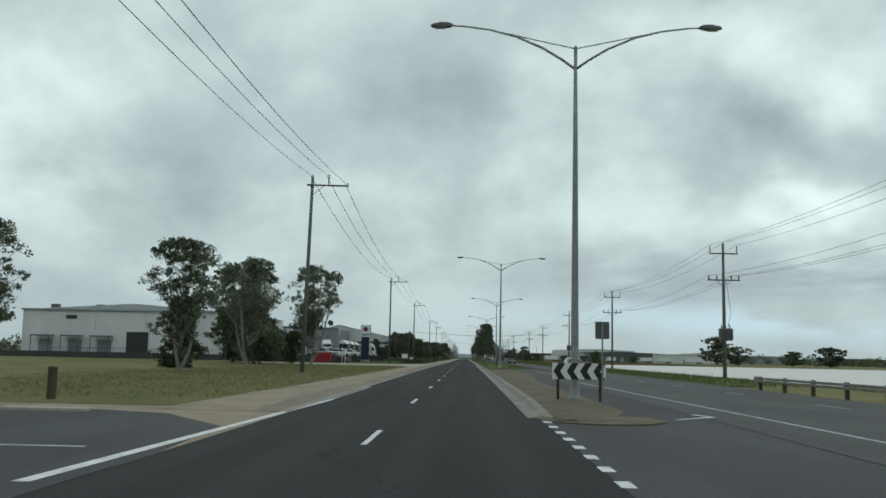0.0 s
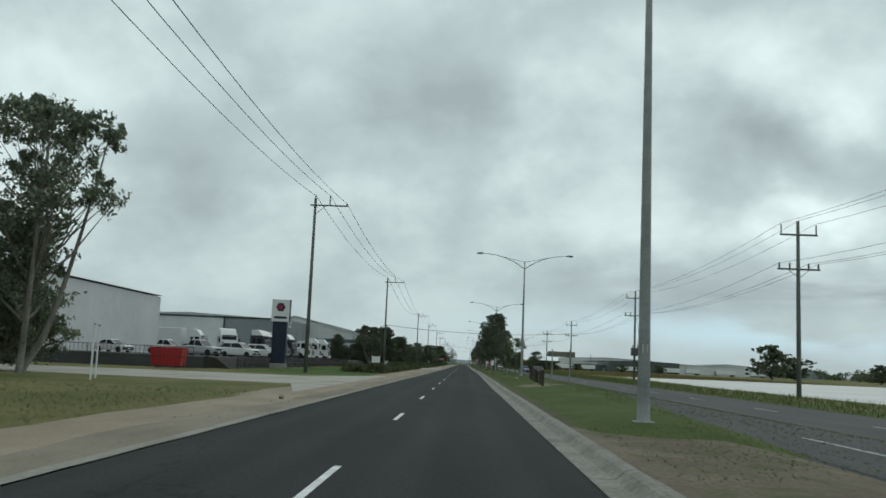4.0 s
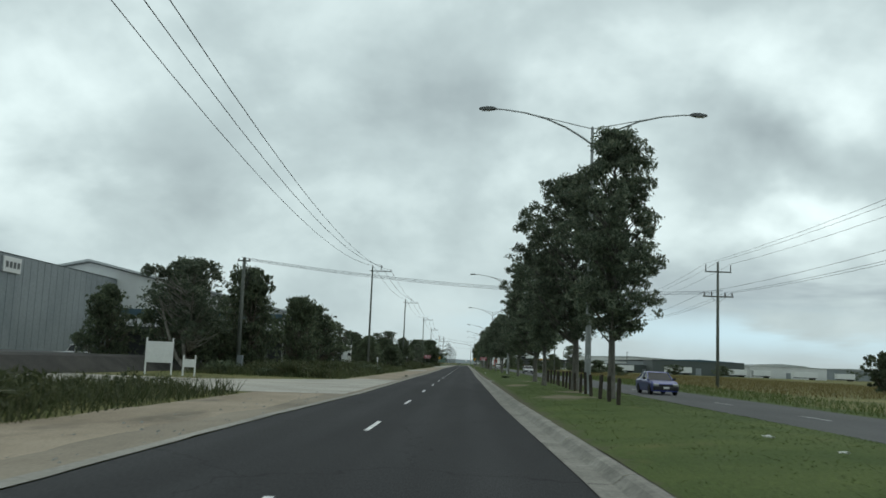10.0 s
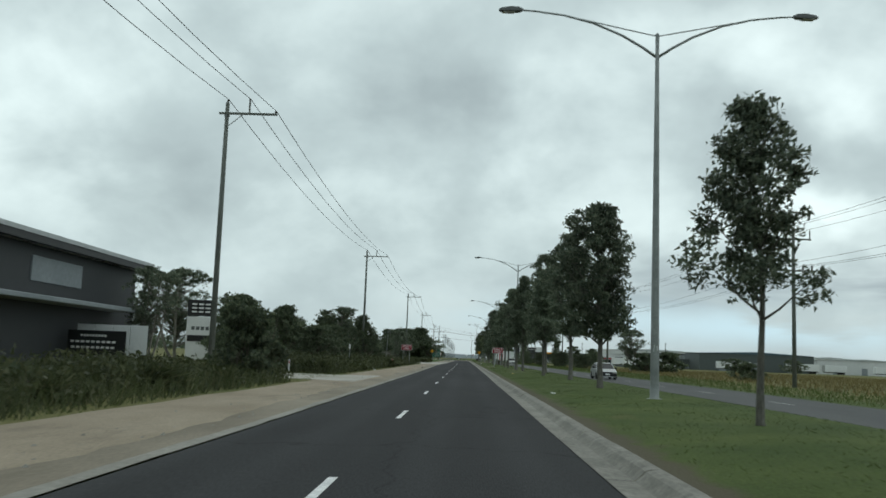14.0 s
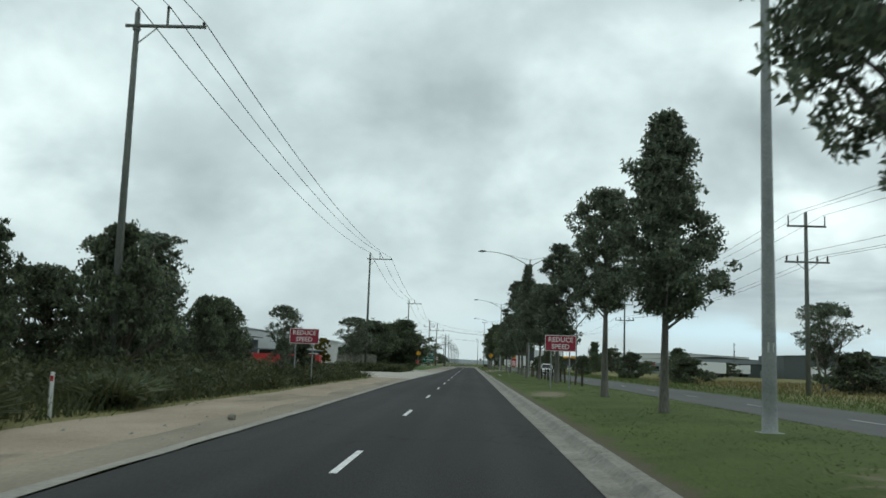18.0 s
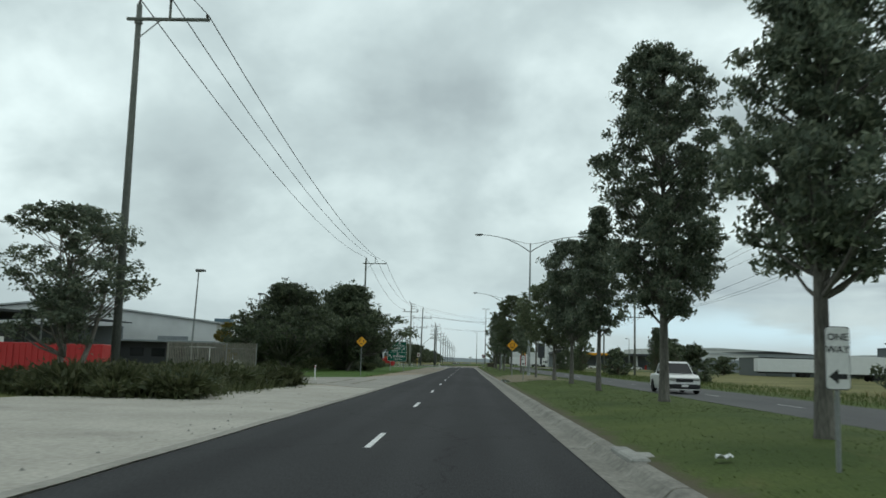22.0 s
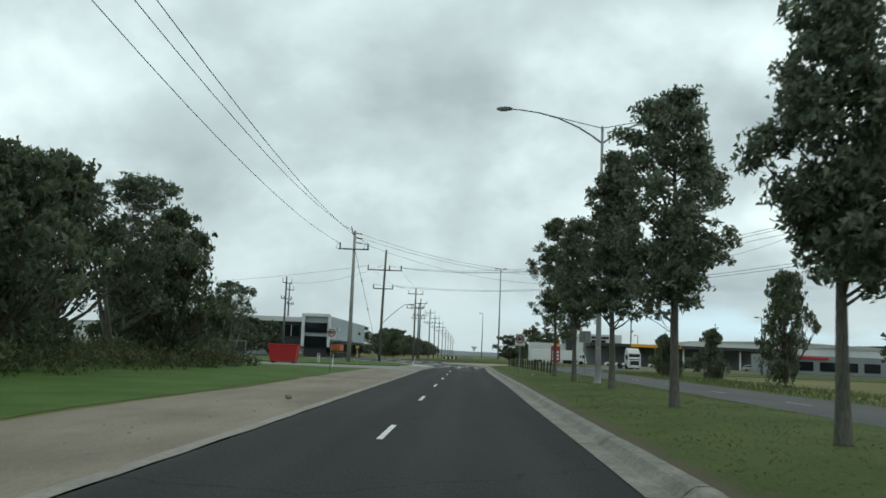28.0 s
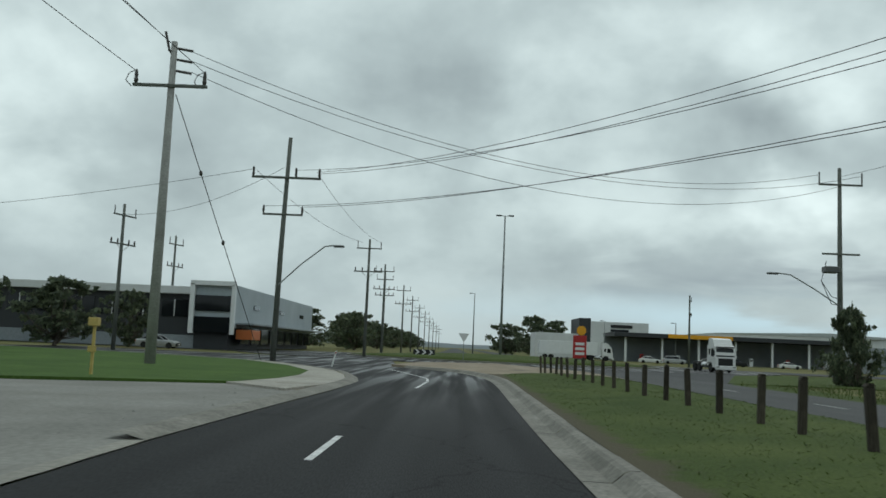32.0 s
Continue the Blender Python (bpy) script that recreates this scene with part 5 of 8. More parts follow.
LEFT = [
    ("gum", -22.5, 70.5, 10.5, 7.5), ("gum", -24.5, 43.5, 8.2, 6.5), ("gum", -26.3, 108, 13, 8.8), ("gum", -31, 131, 14, 9.5), ("gum", -23.5, 136, 15.0, 9.5), ("gum", -38.5, 147, 15.5, 11), ("dense", -29, 127, 6, 8), ("dense2", -27, 140, 5, 6), ("dense", -33, 139, 8.5, 9), ("dense2", -37, 143, 8, 9), ("dense", -35, 158, 7.5, 9), ("bush", -28, 88, 5, 6),
    ("dense", -30.5, 304, 7.0, 6.0), ("gum", -21.8, 299.0, 9.0, 8.8), ("dense", -24.2, 304, 9.3, 8.0), ("dense2", -19.6, 309, 9.3, 7.0), ("dense2", -16.6, 318, 7.4, 6.0), ("dense2", -26.5, 309, 4.6, 5.5), ("dense", -21.5, 306.5, 4.4, 5.0), ("gum", -23.5, 325, 8.4, 6.8), ("dense2", -27, 331, 5.2, 6), ("dense", -19.2, 341, 7.9, 9.4), ("gum", -20.2, 374, 6.5, 4.2), ("bush", -10.7, 361.5, 4.0, 4.4), ("dense", -16.5, 383, 5.4, 5.6), ("dense2", -19, 394, 5.0, 6),
    ("gum", -26, 398, 8.5, 8), ("dense2", -22, 404, 6.6, 7.5), ("dense", -20, 416, 6.4, 7), ("dense", -15.2, 414, 4.3, 5.4), ("dense2", -16.2, 425, 4.7, 6.0), ("dense", -17.4, 434, 4.5, 6.4), ("dense2", -20.0, 446, 6.7, 5.4), ("dense", -15.4, 449, 7.0, 5.8), ("dense2", -24, 440, 6.0, 7.5), ("dense", -16.0, 468, 4.8, 4.6), ("dense2", -14.5, 403, 3.9, 5.6), ("gum", -20.8, 467, 9.1, 8.6), ("dense2", -21.0, 469, 7.6, 6.4), ("dense2", -20, 452, 5.4, 6.5), ("dense", -14.2, 458, 4.6, 3.2), ("gum", -11.4, 465.5, 4.7, 2.8), ("bush", -11.4, 471, 3.3, 2.8), ("dense", -21, 486, 6.3, 6.2), ("dense2", -26, 478, 6.4, 7), ("dense2", -30, 462, 7, 8), ("bush", -17.5, 478, 3.2, 4.6),
    ("gum", -15.8, 534.2, 7.3, 6.8), ("yellow", -37.5, 640, 6.6, 5.4),
    ("shade", -20.2, 599.4, 9.6, 12.0), ("shade", -24.6, 602, 5.8, 6.5), ("shade", -15.0, 611, 10.5, 12.5), ("shade", -21.5, 610, 8.6, 9.5), ("shade", -18, 622, 9.2, 8.5), ("shade", -21, 634, 9.4, 9), ("dense", -15.6, 636, 8.2, 5.4), ("bush", -15.5, 614, 2.2, 4.2), ("bush", -16, 628, 2.6, 4),
    ("shade", -23, 648, 9.6, 10), ("dense2", -21, 658, 9.8, 9.5), ("dense2", -24.5, 670, 11.8, 10), ("gum", -22.5, 677, 12.2, 10.0), ("dense", -21.4, 682, 10.8, 9.2), ("gum", -20.8, 696, 7.0, 4.8), ("dense2", -29, 655, 11, 10), ("dense", -27, 690, 7, 7),
    ("dense", -36, 748, 8.5, 8.5), ("dense2", -44, 740, 7, 7), ("dense", -38, 770, 6.5, 9), ("dense2", -37, 787, 6.2, 6), ("dense", -58, 782, 6, 8), ("dense2", -46, 766, 6, 8), ("dense", -30, 866, 8, 12), ("dense2", -22, 880, 8, 11), ("dense", -26, 898, 8.5, 12),
    ("bush", -27, 352, 3.2, 4.6), ("bush", -20, 470, 2.4, 4.2), ("bush", -15, 636, 2.6, 5.0),
]
LEFT += [("dense" if k % 2 else "dense2", -26 - 3 * ((k * 7) % 3), 905 + 26 * k, 7.5 + (k * 5) % 3, 12) for k in range(16)]
RIGHT = [
    ("dense", 137, 496, 15, 22), ("dense2", 150, 505, 10, 16), ("dense2", 47, 330, 4.5, 5),
    ("gum", 31.5, 492, 8, 7), ("bush", 34, 490, 4, 8), ("bush", 39, 492, 4.4, 8), ("bush", 26, 520, 3.4, 7), ("bush", 24, 548, 4.4, 6), ("bush", 22, 590, 4.2, 5.6), ("dense", 33, 556, 5, 6.5), ("bush", 21.5, 630, 4.4, 5.2),
    ("dense2", 35, 668, 8.6, 4.6), ("dense2", 24, 690, 8.8, 4.8), ("dense", 47, 712, 8, 11), ("dense2", 56, 700, 4, 9), ("dense", 70, 660, 4, 9), ("dense2", 95, 640, 4.5, 10), ("dense", 120, 652, 5, 11), ("dense", 31.8, 640, 5.2, 5.0), ("bush", 34, 430, 2.4, 5), ("bush", 23, 726, 5, 4.4), ("bush", 26.5, 720, 6, 4.6), ("bush", 27.5, 748, 6.0, 4.6),
    ("dense", 24, 960, 12, 14), ("dense2", 16, 970, 9.5, 13), ("dense", 31, 965, 11, 12), ("dense", 34, 1005, 9, 14),
]
RIGHT += [("dense" if k % 2 else "dense2", 30 + 10 * (k % 3), 1040 + 34 * k, 7 + (k * 5) % 3, 13) for k in range(12)]
RIGHT += [(("dense", "dense2", "gum")[k % 3], 150 + 24 * k + 9 * math.sin(k * 3.1), 420 + 18 * math.sin(k * 1.7), 7 + 3 * math.sin(k * 2.3), 13 + 5 * math.sin(k * 1.3)) for k in range(16)]
def thin_out(rows):
    """Trees that stay far from the road take the lighter build."""
    return [({"dense": "far", "dense2": "far2", "gum": "far2"}.get(k, k) if y > 730 or x > 40 else k, x, y, h, w) for k, x, y, h, w in rows]


LEFT, RIGHT = thin_out(LEFT), thin_out(RIGHT)
firsts = {}
for i_, (k, x, y, h, w) in enumerate(LEFT + RIGHT):
    m = pose(x, y, -0.05 - (0.12 * h if k == "bush" else 0), 0, 0, (i_ * 61) % 360) @ Matrix.Diagonal((w / lspec[k][1], w / lspec[k][1], h / lspec[k][0], 1))
    if k in firsts:
        copy_thing(left[k], m)
    else:
        firsts[k] = m
for k, m in firsts.items():
    left[k].matrix_basis = m

# ---- low shrubs along the left verge ----


def shrub(seed, leaf, label):
    rd = random.Random(seed)
    t = thing("verge_shrub", label, "shrub", group="shrubs along the verge")
    r = np.random.default_rng(seed)
    k = 300
    a = r.uniform(0, 6.283, k)
    lean = r.uniform(0.1, 0.95, k)
    ln = r.uniform(0.5, 1.05, k)
    root = np.stack([np.cos(a) * r.uniform(0, 0.45, k), np.sin(a) * r.uniform(0, 0.45, k), np.zeros(k)], 1)
    d = np.stack([np.cos(a) * lean, np.sin(a) * lean, np.ones(k)], 1)
    d /= np.linalg.norm(d, axis=1)[:, None]
    side = np.cross(d, r.normal(size=(k, 3)))
    side /= np.linalg.norm(side, axis=1)[:, None]
    w = r.uniform(0.02, 0.045, k)[:, None]
    tip = root + d * ln[:, None] + np.stack([np.cos(a) * 0.25, np.sin(a) * 0.25, -0.22 * np.ones(k)], 1) * lean[:, None]
    midp = root + d * ln[:, None] * 0.6
    q = np.stack([root - side * w * 0.5, midp - side * w, tip, midp + side * w], 1).reshape(-1, 3)
    part("foliage", quick_mesh("foliage", q, 4, leaf), None, t)
    cl = crown_leaves([(0, 0, 0.35), (0.35, 0.2, 0.3), (-0.3, 0.25, 0.32), (0.1, -0.35, 0.3)], [0.55, 0.45, 0.45, 0.45], [90, 60, 60, 60], 0.25, seed + 1, 0.0)
    cl[:, 2] = np.maximum(cl[:, 2], 0.02)
    part("inner_leaves", quick_mesh("inner_leaves", cl, 3, leaf), None, t)
    wd = Build()
    for j in range(5):
        aa = j * 1.3
        wd.tube([(0, 0, -0.05), (0.2 * math.cos(aa), 0.2 * math.sin(aa), 0.3), (0.35 * math.cos(aa), 0.35 * math.sin(aa), 0.6)], [0.02, 0.015, 0.006], 4, False)
    part("stems", wd, "bark", t)
    return t


shrubs = [shrub(3, "leaf_shrub", "low grey-green grassy shrub on the verge"), shrub(8, "leaf2", "low dark-green shrub on the verge"), shrub(15, "leaf_shrub", "low olive strappy shrub on the verge")]
rd = random.Random(77)
spots = []
for y0, y1, x0, x1, dens in ((529, 551, -20, -9.3, 0.30), (616, 626, -17, -13.5, 0.5), (188, 248, -12.5, -9.4, 0.14), (292, 362, -18, -9.4, 0.09), (380, 478, -16, -9.4, 0.10)):
    for _ in range(int((y1 - y0) * (x1 - x0) * dens)):
        spots.append((rd.uniform(x0, x1), rd.uniform(y0, y1)))
for i_, (x, y) in enumerate(spots[:290]):
    s = rd.uniform(0.8, 1.45)
    m = pose(x, y, 0.0, 0, 0, rd.uniform(0, 360)) @ Matrix.Diagonal((s * 1.15, s * 1.15, s * rd.uniform(0.75, 1.05), 1))
    if i_ > 2:
        copy_thing(shrubs[(i_ * 7) % 3 if i_ % 4 else 0], m)
for i_ in range(3):
    shrubs[i_].matrix_basis = pose(*spots[i_], 0)
copy_thing(shrubs[1], pose(4.0, 311, 0.2) @ Matrix.Diagonal((0.45, 0.45, 0.45, 1)))

# ---- dense low scrub behind the shoulder ----


def scrub(y0, y1, x0, x1, h, dens, seed, leaf):
    r = np.random.default_rng(seed)
    n = int((y1 - y0) * (x1 - x0) * dens)
    c, rad, per = [], [], []
    for k in range(n):
        y, x = r.uniform(y0, y1), r.uniform(x0, x1)
        front = 0.55 + 0.45 * min(1.0, (x1 - x) / 1.6)
        top = h * front * (0.75 + 0.5 * noise.noise(Vector((x * 0.45, y * 0.3, seed))) + r.uniform(-0.1, 0.15))
        q = max(0.22, top * 0.5)
        c.append((x + 0.25 * noise.noise(Vector((0, y * 0.5, seed))), y, q * 0.85))
        rad.append(q * 1.15)
        per.append(int(64 * (0.5 + q)))
    v = crown_leaves(c, rad, per, 0.2, seed, -0.5)
    v[:, 2] = np.maximum(v[:, 2], 0.0)
    ob = new("verge_scrub", quick_mesh("verge_scrub", v, 3, leaf))
    return tagged(ob, "dense dark olive scrub along the back of the shoulder", "scrub", kind="stuff")


scrub(186, 262, -13.5, -9.9, 0.95, 1.0, 301, "leaf_shrub")
scrub(294, 365, -17.0, -9.4, 1.45, 0.8, 302, "leaf_shrub")
scrub(381, 489, -16.0, -9.3, 1.8, 1.0, 303, "leaf_shrub")
scrub(489, 497, -15.5, -10.8, 1.1, 0.7, 304, "leaf_shrub")
scrub(530, 552, -18.5, -9.6, 1.45, 0.7, 305, "leaf_shrub")
scrub(606, 690, -28.0, -16.5, 2.2, 0.5, 306, "leaf_shrub")

# ---- grass blades ----


def blades(name, n, xr, yr, zf, hmin, hmax, w, material, label, seed, keep=None, lean=0.45):
    r = np.random.default_rng(seed)
    x, y = r.uniform(*xr, n), r.uniform(*yr, n)
    cell = r.random((257, 2039))
    tuft = cell[(x * 1.9 + 0.5 * np.sin(y * 2.1)).astype(int) % 257, (y * 1.6 + 0.5 * np.sin(x * 3.3)).astype(int) % 2039]
    ok = r.random(n) < 0.3 + 0.7 * tuft
    if keep is not None:
        ok &= keep(x, y)
    x, y = x[ok], y[ok]
    n = len(x)
    z = zf(x, y)
    a = r.uniform(0, 6.283, n)
    h = r.uniform(hmin, hmax, n)
    lx, ly = r.normal(0, lean, n) * h, r.normal(0, lean, n) * h
    ww = w * r.uniform(0.6, 1.4, n)
    p0 = np.stack([x - np.cos(a) * ww, y - np.sin(a) * ww, z - 0.01], 1)
    p1 = np.stack([x + np.cos(a) * ww, y + np.sin(a) * ww, z - 0.01], 1)
    p2 = np.stack([x + lx, y + ly, z + h], 1)
    me = quick_mesh(name, np.stack([p0, p1, p2], 1).reshape(-1, 3), 3, material)
    ob = new(name, me)
    return tagged(ob, label, "grass", kind="stuff")


def mz(x, y):
    t = np.clip((x - 2.5) / (FAR_L - 2.5), 0, 1)
    return 0.15 + 0.2 * np.sin(np.pi * t) ** 0.8 - 0.44 * np.maximum(0, t - 0.75)


def not_bare(x, y):
    ok = np.ones(len(x), bool)
    for px, py, rx, ry in PATCHES:
        ok &= ((x - px) / rx) ** 2 + ((y - py) / ry) ** 2 > 0.55 + 0.4 * np.sin(x * 5.1 + y * 2.3)
    return ok


blades("median_grass", 230000, (2.7, 9.9), (100, 735), mz, 0.012, 0.04, 0.012, "blade", "short green grass blades on the median", 1, not_bare, 2.2)
blades("verge_grass", 90000, (-22, -8.3), (28, 585), lambda x, y: np.zeros(len(x)) - 0.004, 0.06, 0.2, 0.014, "blade", "rough green grass on the verge", 2, lambda x, y: ~(((y > 126) & (y < 171)) | ((y > 264) & (y < 290)) | ((y > 495) & (y < 528)) | ((y > 552) & (y < 574)) | ((y > 697) & (y < 713))), 1.4)
blades("dry_verge_grass", 26000, (-26, -8.6), (30, 118), lambda x, y: np.zeros(len(x)) - 0.004, 0.05, 0.18, 0.014, "dryblade", "dry straw-coloured grass on the verge", 3, None, 1.4)
blades("far_verge_grass", 60000, (16.7, 25), (60, 740), lambda x, y: np.zeros(len(x)) - 0.02, 0.1, 0.4, 0.025, "blade", "long green grass on the far verge", 4)
blades("paddock_grass", 60000, (25, 90), (300, 560), lambda x, y: np.zeros(len(x)) - 0.06, 0.2, 0.55, 0.05, "dryblade", "tall straw-coloured grass in the paddock", 6)

LONG = [(186, 242, -12.0, -8.8), (242, 263, -22, -8.4), (292, 362, -20, -8.6), (379, 494, -19, -9.0), (529, 551, -20, -9.0)]
for i_, (ya, yb, xa, xb) in enumerate(LONG):
    blades("long_verge_grass", int((yb - ya) * (xb - xa) * (20 if ya < 200 else 42)), (xa, xb), (ya, yb), lambda x, y: np.zeros(len(x)) - 0.01, 0.3, 0.85, 0.02, "longblade", "long olive-green grass and low scrub on the verge", 20 + i_)

# ---- timber bollards ----


def bollard():
    t = thing("bollard", "dark weathered timber bollard standing in the median grass", "bollard", group="row of timber bollards")
    part("post", Build().box((0, 0, 0.45), (0.13, 0.13, 1.1), 0.018), "bollard", t)
    part("top", Build().prism([(-0.07, 1.0), (0.07, 1.0), (0.035, 1.045), (-0.035, 1.045)], "y", -0.07, 0.07), "bollard", t)
    return t


b0 = bollard()
rows = []
for y0, y1, dy, x0, x1 in ((144.5, 173, 2.3, 4.75, 5.9), (258, 300, 2.6, 5.4, 6.6), (466, 512, 2.9, 6.8, 6.2), (686, 742, 2.35, 5.9, 5.2)):
    n = int((y1 - y0) / dy)
    rows += [(x0 + (x1 - x0) * k / n, y0 + k * dy) for k in range(n + 1)]
for i_, (x, y) in enumerate(rows):
    m = pose(x + rd.uniform(-0.05, 0.05), y + rd.uniform(-0.2, 0.2), median_z(x, y) - 0.1 + rd.uniform(-0.06, 0.04), rd.uniform(-3, 3), rd.uniform(-3, 3), rd.uniform(-12, 12))
    if i_ == 0:
        b0.matrix_basis = m
    else:
        copy_thing(b0, m)

# ---- vehicles (front towards -y) ----


def loft(sections, close=True):
    """Rings of points joined into a skin; each ring has the same count."""
    b = Build()
    n = len(sections[0])
    v = [p for s in sections for p in s]
    f = [(i * n + k, i * n + (k + 1) % n, (i + 1) * n + (k + 1) % n, (i + 1) * n + k) for i in range(len(sections) - 1) for k in range(n)]
    f += [tuple(range(n)), tuple(range((len(sections) - 1) * n, len(sections) * n))]
    return b.add(v, f)


def wheel(t, x, y, r=0.33, w=0.22):
    s = 1 if x > 0 else -1
    m = pose(x, y, r, 0, 90, 0)
    tyre = part("tyre", Build().lathe([(r * 0.6, -w / 2), (r * 0.93, -w / 2), (r, -w * 0.35), (r, w * 0.35), (r * 0.93, w / 2), (r * 0.6, w / 2)], 18, m), "rubber", None)
    wh = part("wheel", Build().lathe([(0.04, -w * 0.3), (r * 0.6, -w * 0.38), (r * 0.62, w * 0.38), (0.04, w * 0.3)], 14, m), "silver", t, "silver alloy wheel")
    tyre.parent = wh
    return wh


CARS = {
    # length, width, height, bonnet height, waist, (y, z) of windscreen foot, roof front, roof rear, tail foot
    "sedan": (4.6, 1.78, 1.46, 0.92, 0.95, (-0.95, 0.95), (-0.15, 1.43), (0.95, 1.4), (1.75, 1.0)),
    "suv": (4.7, 1.9, 1.72, 1.08, 1.08, (-1.1, 1.08), (-0.35, 1.66), (1.75, 1.62), (2.2, 1.1)),
    "van": (5.1, 1.95, 1.95, 1.12, 1.15, (-1.7, 1.14), (-0.85, 1.88), (2.4, 1.92), (2.52, 1.2)),
    "ute": (5.2, 1.88, 1.8, 1.12, 1.1, (-1.05, 1.12), (-0.4, 1.74), (0.75, 1.74), (1.05, 1.12)),
}


def car(kind, paint, label, m, group="", name=None):
    ln, w, h, bon, waist, ws, rf, rr, tail = CARS[kind]
    t = thing(name or {"ute": "pickup_truck", "van": "delivery_van", "suv": "suv_car", "sedan": "sedan_car"}[kind], label, {"van": "van", "ute": "pickup truck"}.get(kind, "car"), m, group)
    y0, y1, hw = -ln / 2, ln / 2, w / 2
    prof = [(y0 + 0.02, 0.5, 0.86), (y0 + 0.1, bon - 0.22, 0.93), (y0 + 0.45, bon - 0.08, 0.98), (ws[0], bon, 1.0), (rf[0] + 0.6, waist + 0.02, 1.0), (rr[0], waist + 0.04, 1.0), (tail[0], waist, 0.98), (y1 - 0.08, waist - 0.04 if kind != "sedan" else waist - 0.02, 0.95), (y1, 0.62, 0.9)]
    rings = []
    for y, z, k in prof:
        x = hw * k
        rings.append([(-x * 0.94, y, 0.22), (-x, y, 0.45), (-x, y, z - 0.12), (-x * 0.93, y, z), (x * 0.93, y, z), (x, y, z - 0.12), (x, y, 0.45), (x * 0.94, y, 0.22)])
    body = part("body", loft(rings), paint, t, smooth=False)
    g0, g1 = hw * 0.9, hw * 0.74
    cab = Build().add([(-g0, ws[0], ws[1] - 0.02), (g0, ws[0], ws[1] - 0.02), (g0, tail[0], tail[1] - 0.02), (-g0, tail[0], tail[1] - 0.02), (-g1, rf[0], rf[1] - 0.03), (g1, rf[0], rf[1] - 0.03), (g1, rr[0], rr[1] - 0.03), (-g1, rr[0], rr[1] - 0.03)],
                      [(0, 1, 5, 4), (1, 2, 6, 5), (2, 3, 7, 6), (3, 0, 4, 7), (4, 5, 6, 7), (0, 3, 2, 1)])
    part("glasshouse", cab, "glass", t, "dark tinted window glass")
    rf_b = Build().add([(-g1 - 0.03, rf[0] - 0.04, rf[1] - 0.04), (g1 + 0.03, rf[0] - 0.04, rf[1] - 0.04), (g1 + 0.03, rr[0] + 0.06, rr[1] - 0.04), (-g1 - 0.03, rr[0] + 0.06, rr[1] - 0.04), (-g1 + 0.06, rf[0] + 0.12, h), (g1 - 0.06, rf[0] + 0.12, h), (g1 - 0.06, rr[0] - 0.1, h - 0.02), (-g1 + 0.06, rr[0] - 0.1, h - 0.02)],
                       [(0, 1, 5, 4), (1, 2, 6, 5), (2, 3, 7, 6), (3, 0, 4, 7), (4, 5, 6, 7), (0, 3, 2, 1)])
    part("roof", rf_b, paint, t)
    for s in (-1, 1):
        for a, b in (((ws[0], ws[1] - 0.03), rf), ((tail[0], tail[1] - 0.03), rr), (((rf[0] + rr[0]) / 2, waist), ((rf[0] + rr[0]) / 2, rf[1]))):
            part("pillar", Build().tube([(s * (g0 + 0.005), a[0], a[1]), (s * (g1 + 0.01), b[0], b[1] - 0.03)], 0.035, 5), paint, t)
        if kind == "van":
            part("side_panel", Build().add([(s * (g0 + 0.03), -0.2, 1.1), (s * (g0 + 0.03), 2.45, 1.15), (s * (g1 + 0.05), 2.38, 1.86), (s * (g1 + 0.05), -0.2, 1.86)], [(0, 1, 2, 3)]), paint, t)
        part("mirror", Build().box((s * (hw + 0.1), ws[0] + 0.35, waist + 0.06), (0.2, 0.12, 0.15), 0.03), "black", t)
        part("headlight", Build().box((s * hw * 0.7, y0 + 0.06, bon - 0.3), (0.36, 0.14, 0.16), 0.04), "lens", t, "clear headlight")
        part("tail_light", Build().box((s * hw * 0.82, y1 - 0.03, waist - 0.2), (0.2, 0.08, 0.26), 0.02), "red", t, "red tail light")
        for yy in (y0 + 0.85, y1 - 0.95):
            wheel(t, s * (hw - 0.1), yy, 0.34 if kind != "ute" else 0.38)
    part("grille", Build().box((0, y0 + 0.03, bon - 0.36), (w * 0.5, 0.08, 0.2), 0.02), "black", t)
    part("bumper", Build().box((0, y0 + 0.05, 0.42 if kind != "van" else 0.5), (w * 0.92, 0.2, 0.26 if kind != "van" else 0.44), 0.05), "black", t)
    part("plate", Build().box((0, y0 - 0.06, 0.46), (0.37, 0.015, 0.12)), "signwhite", t, "plain number plate")
    return t


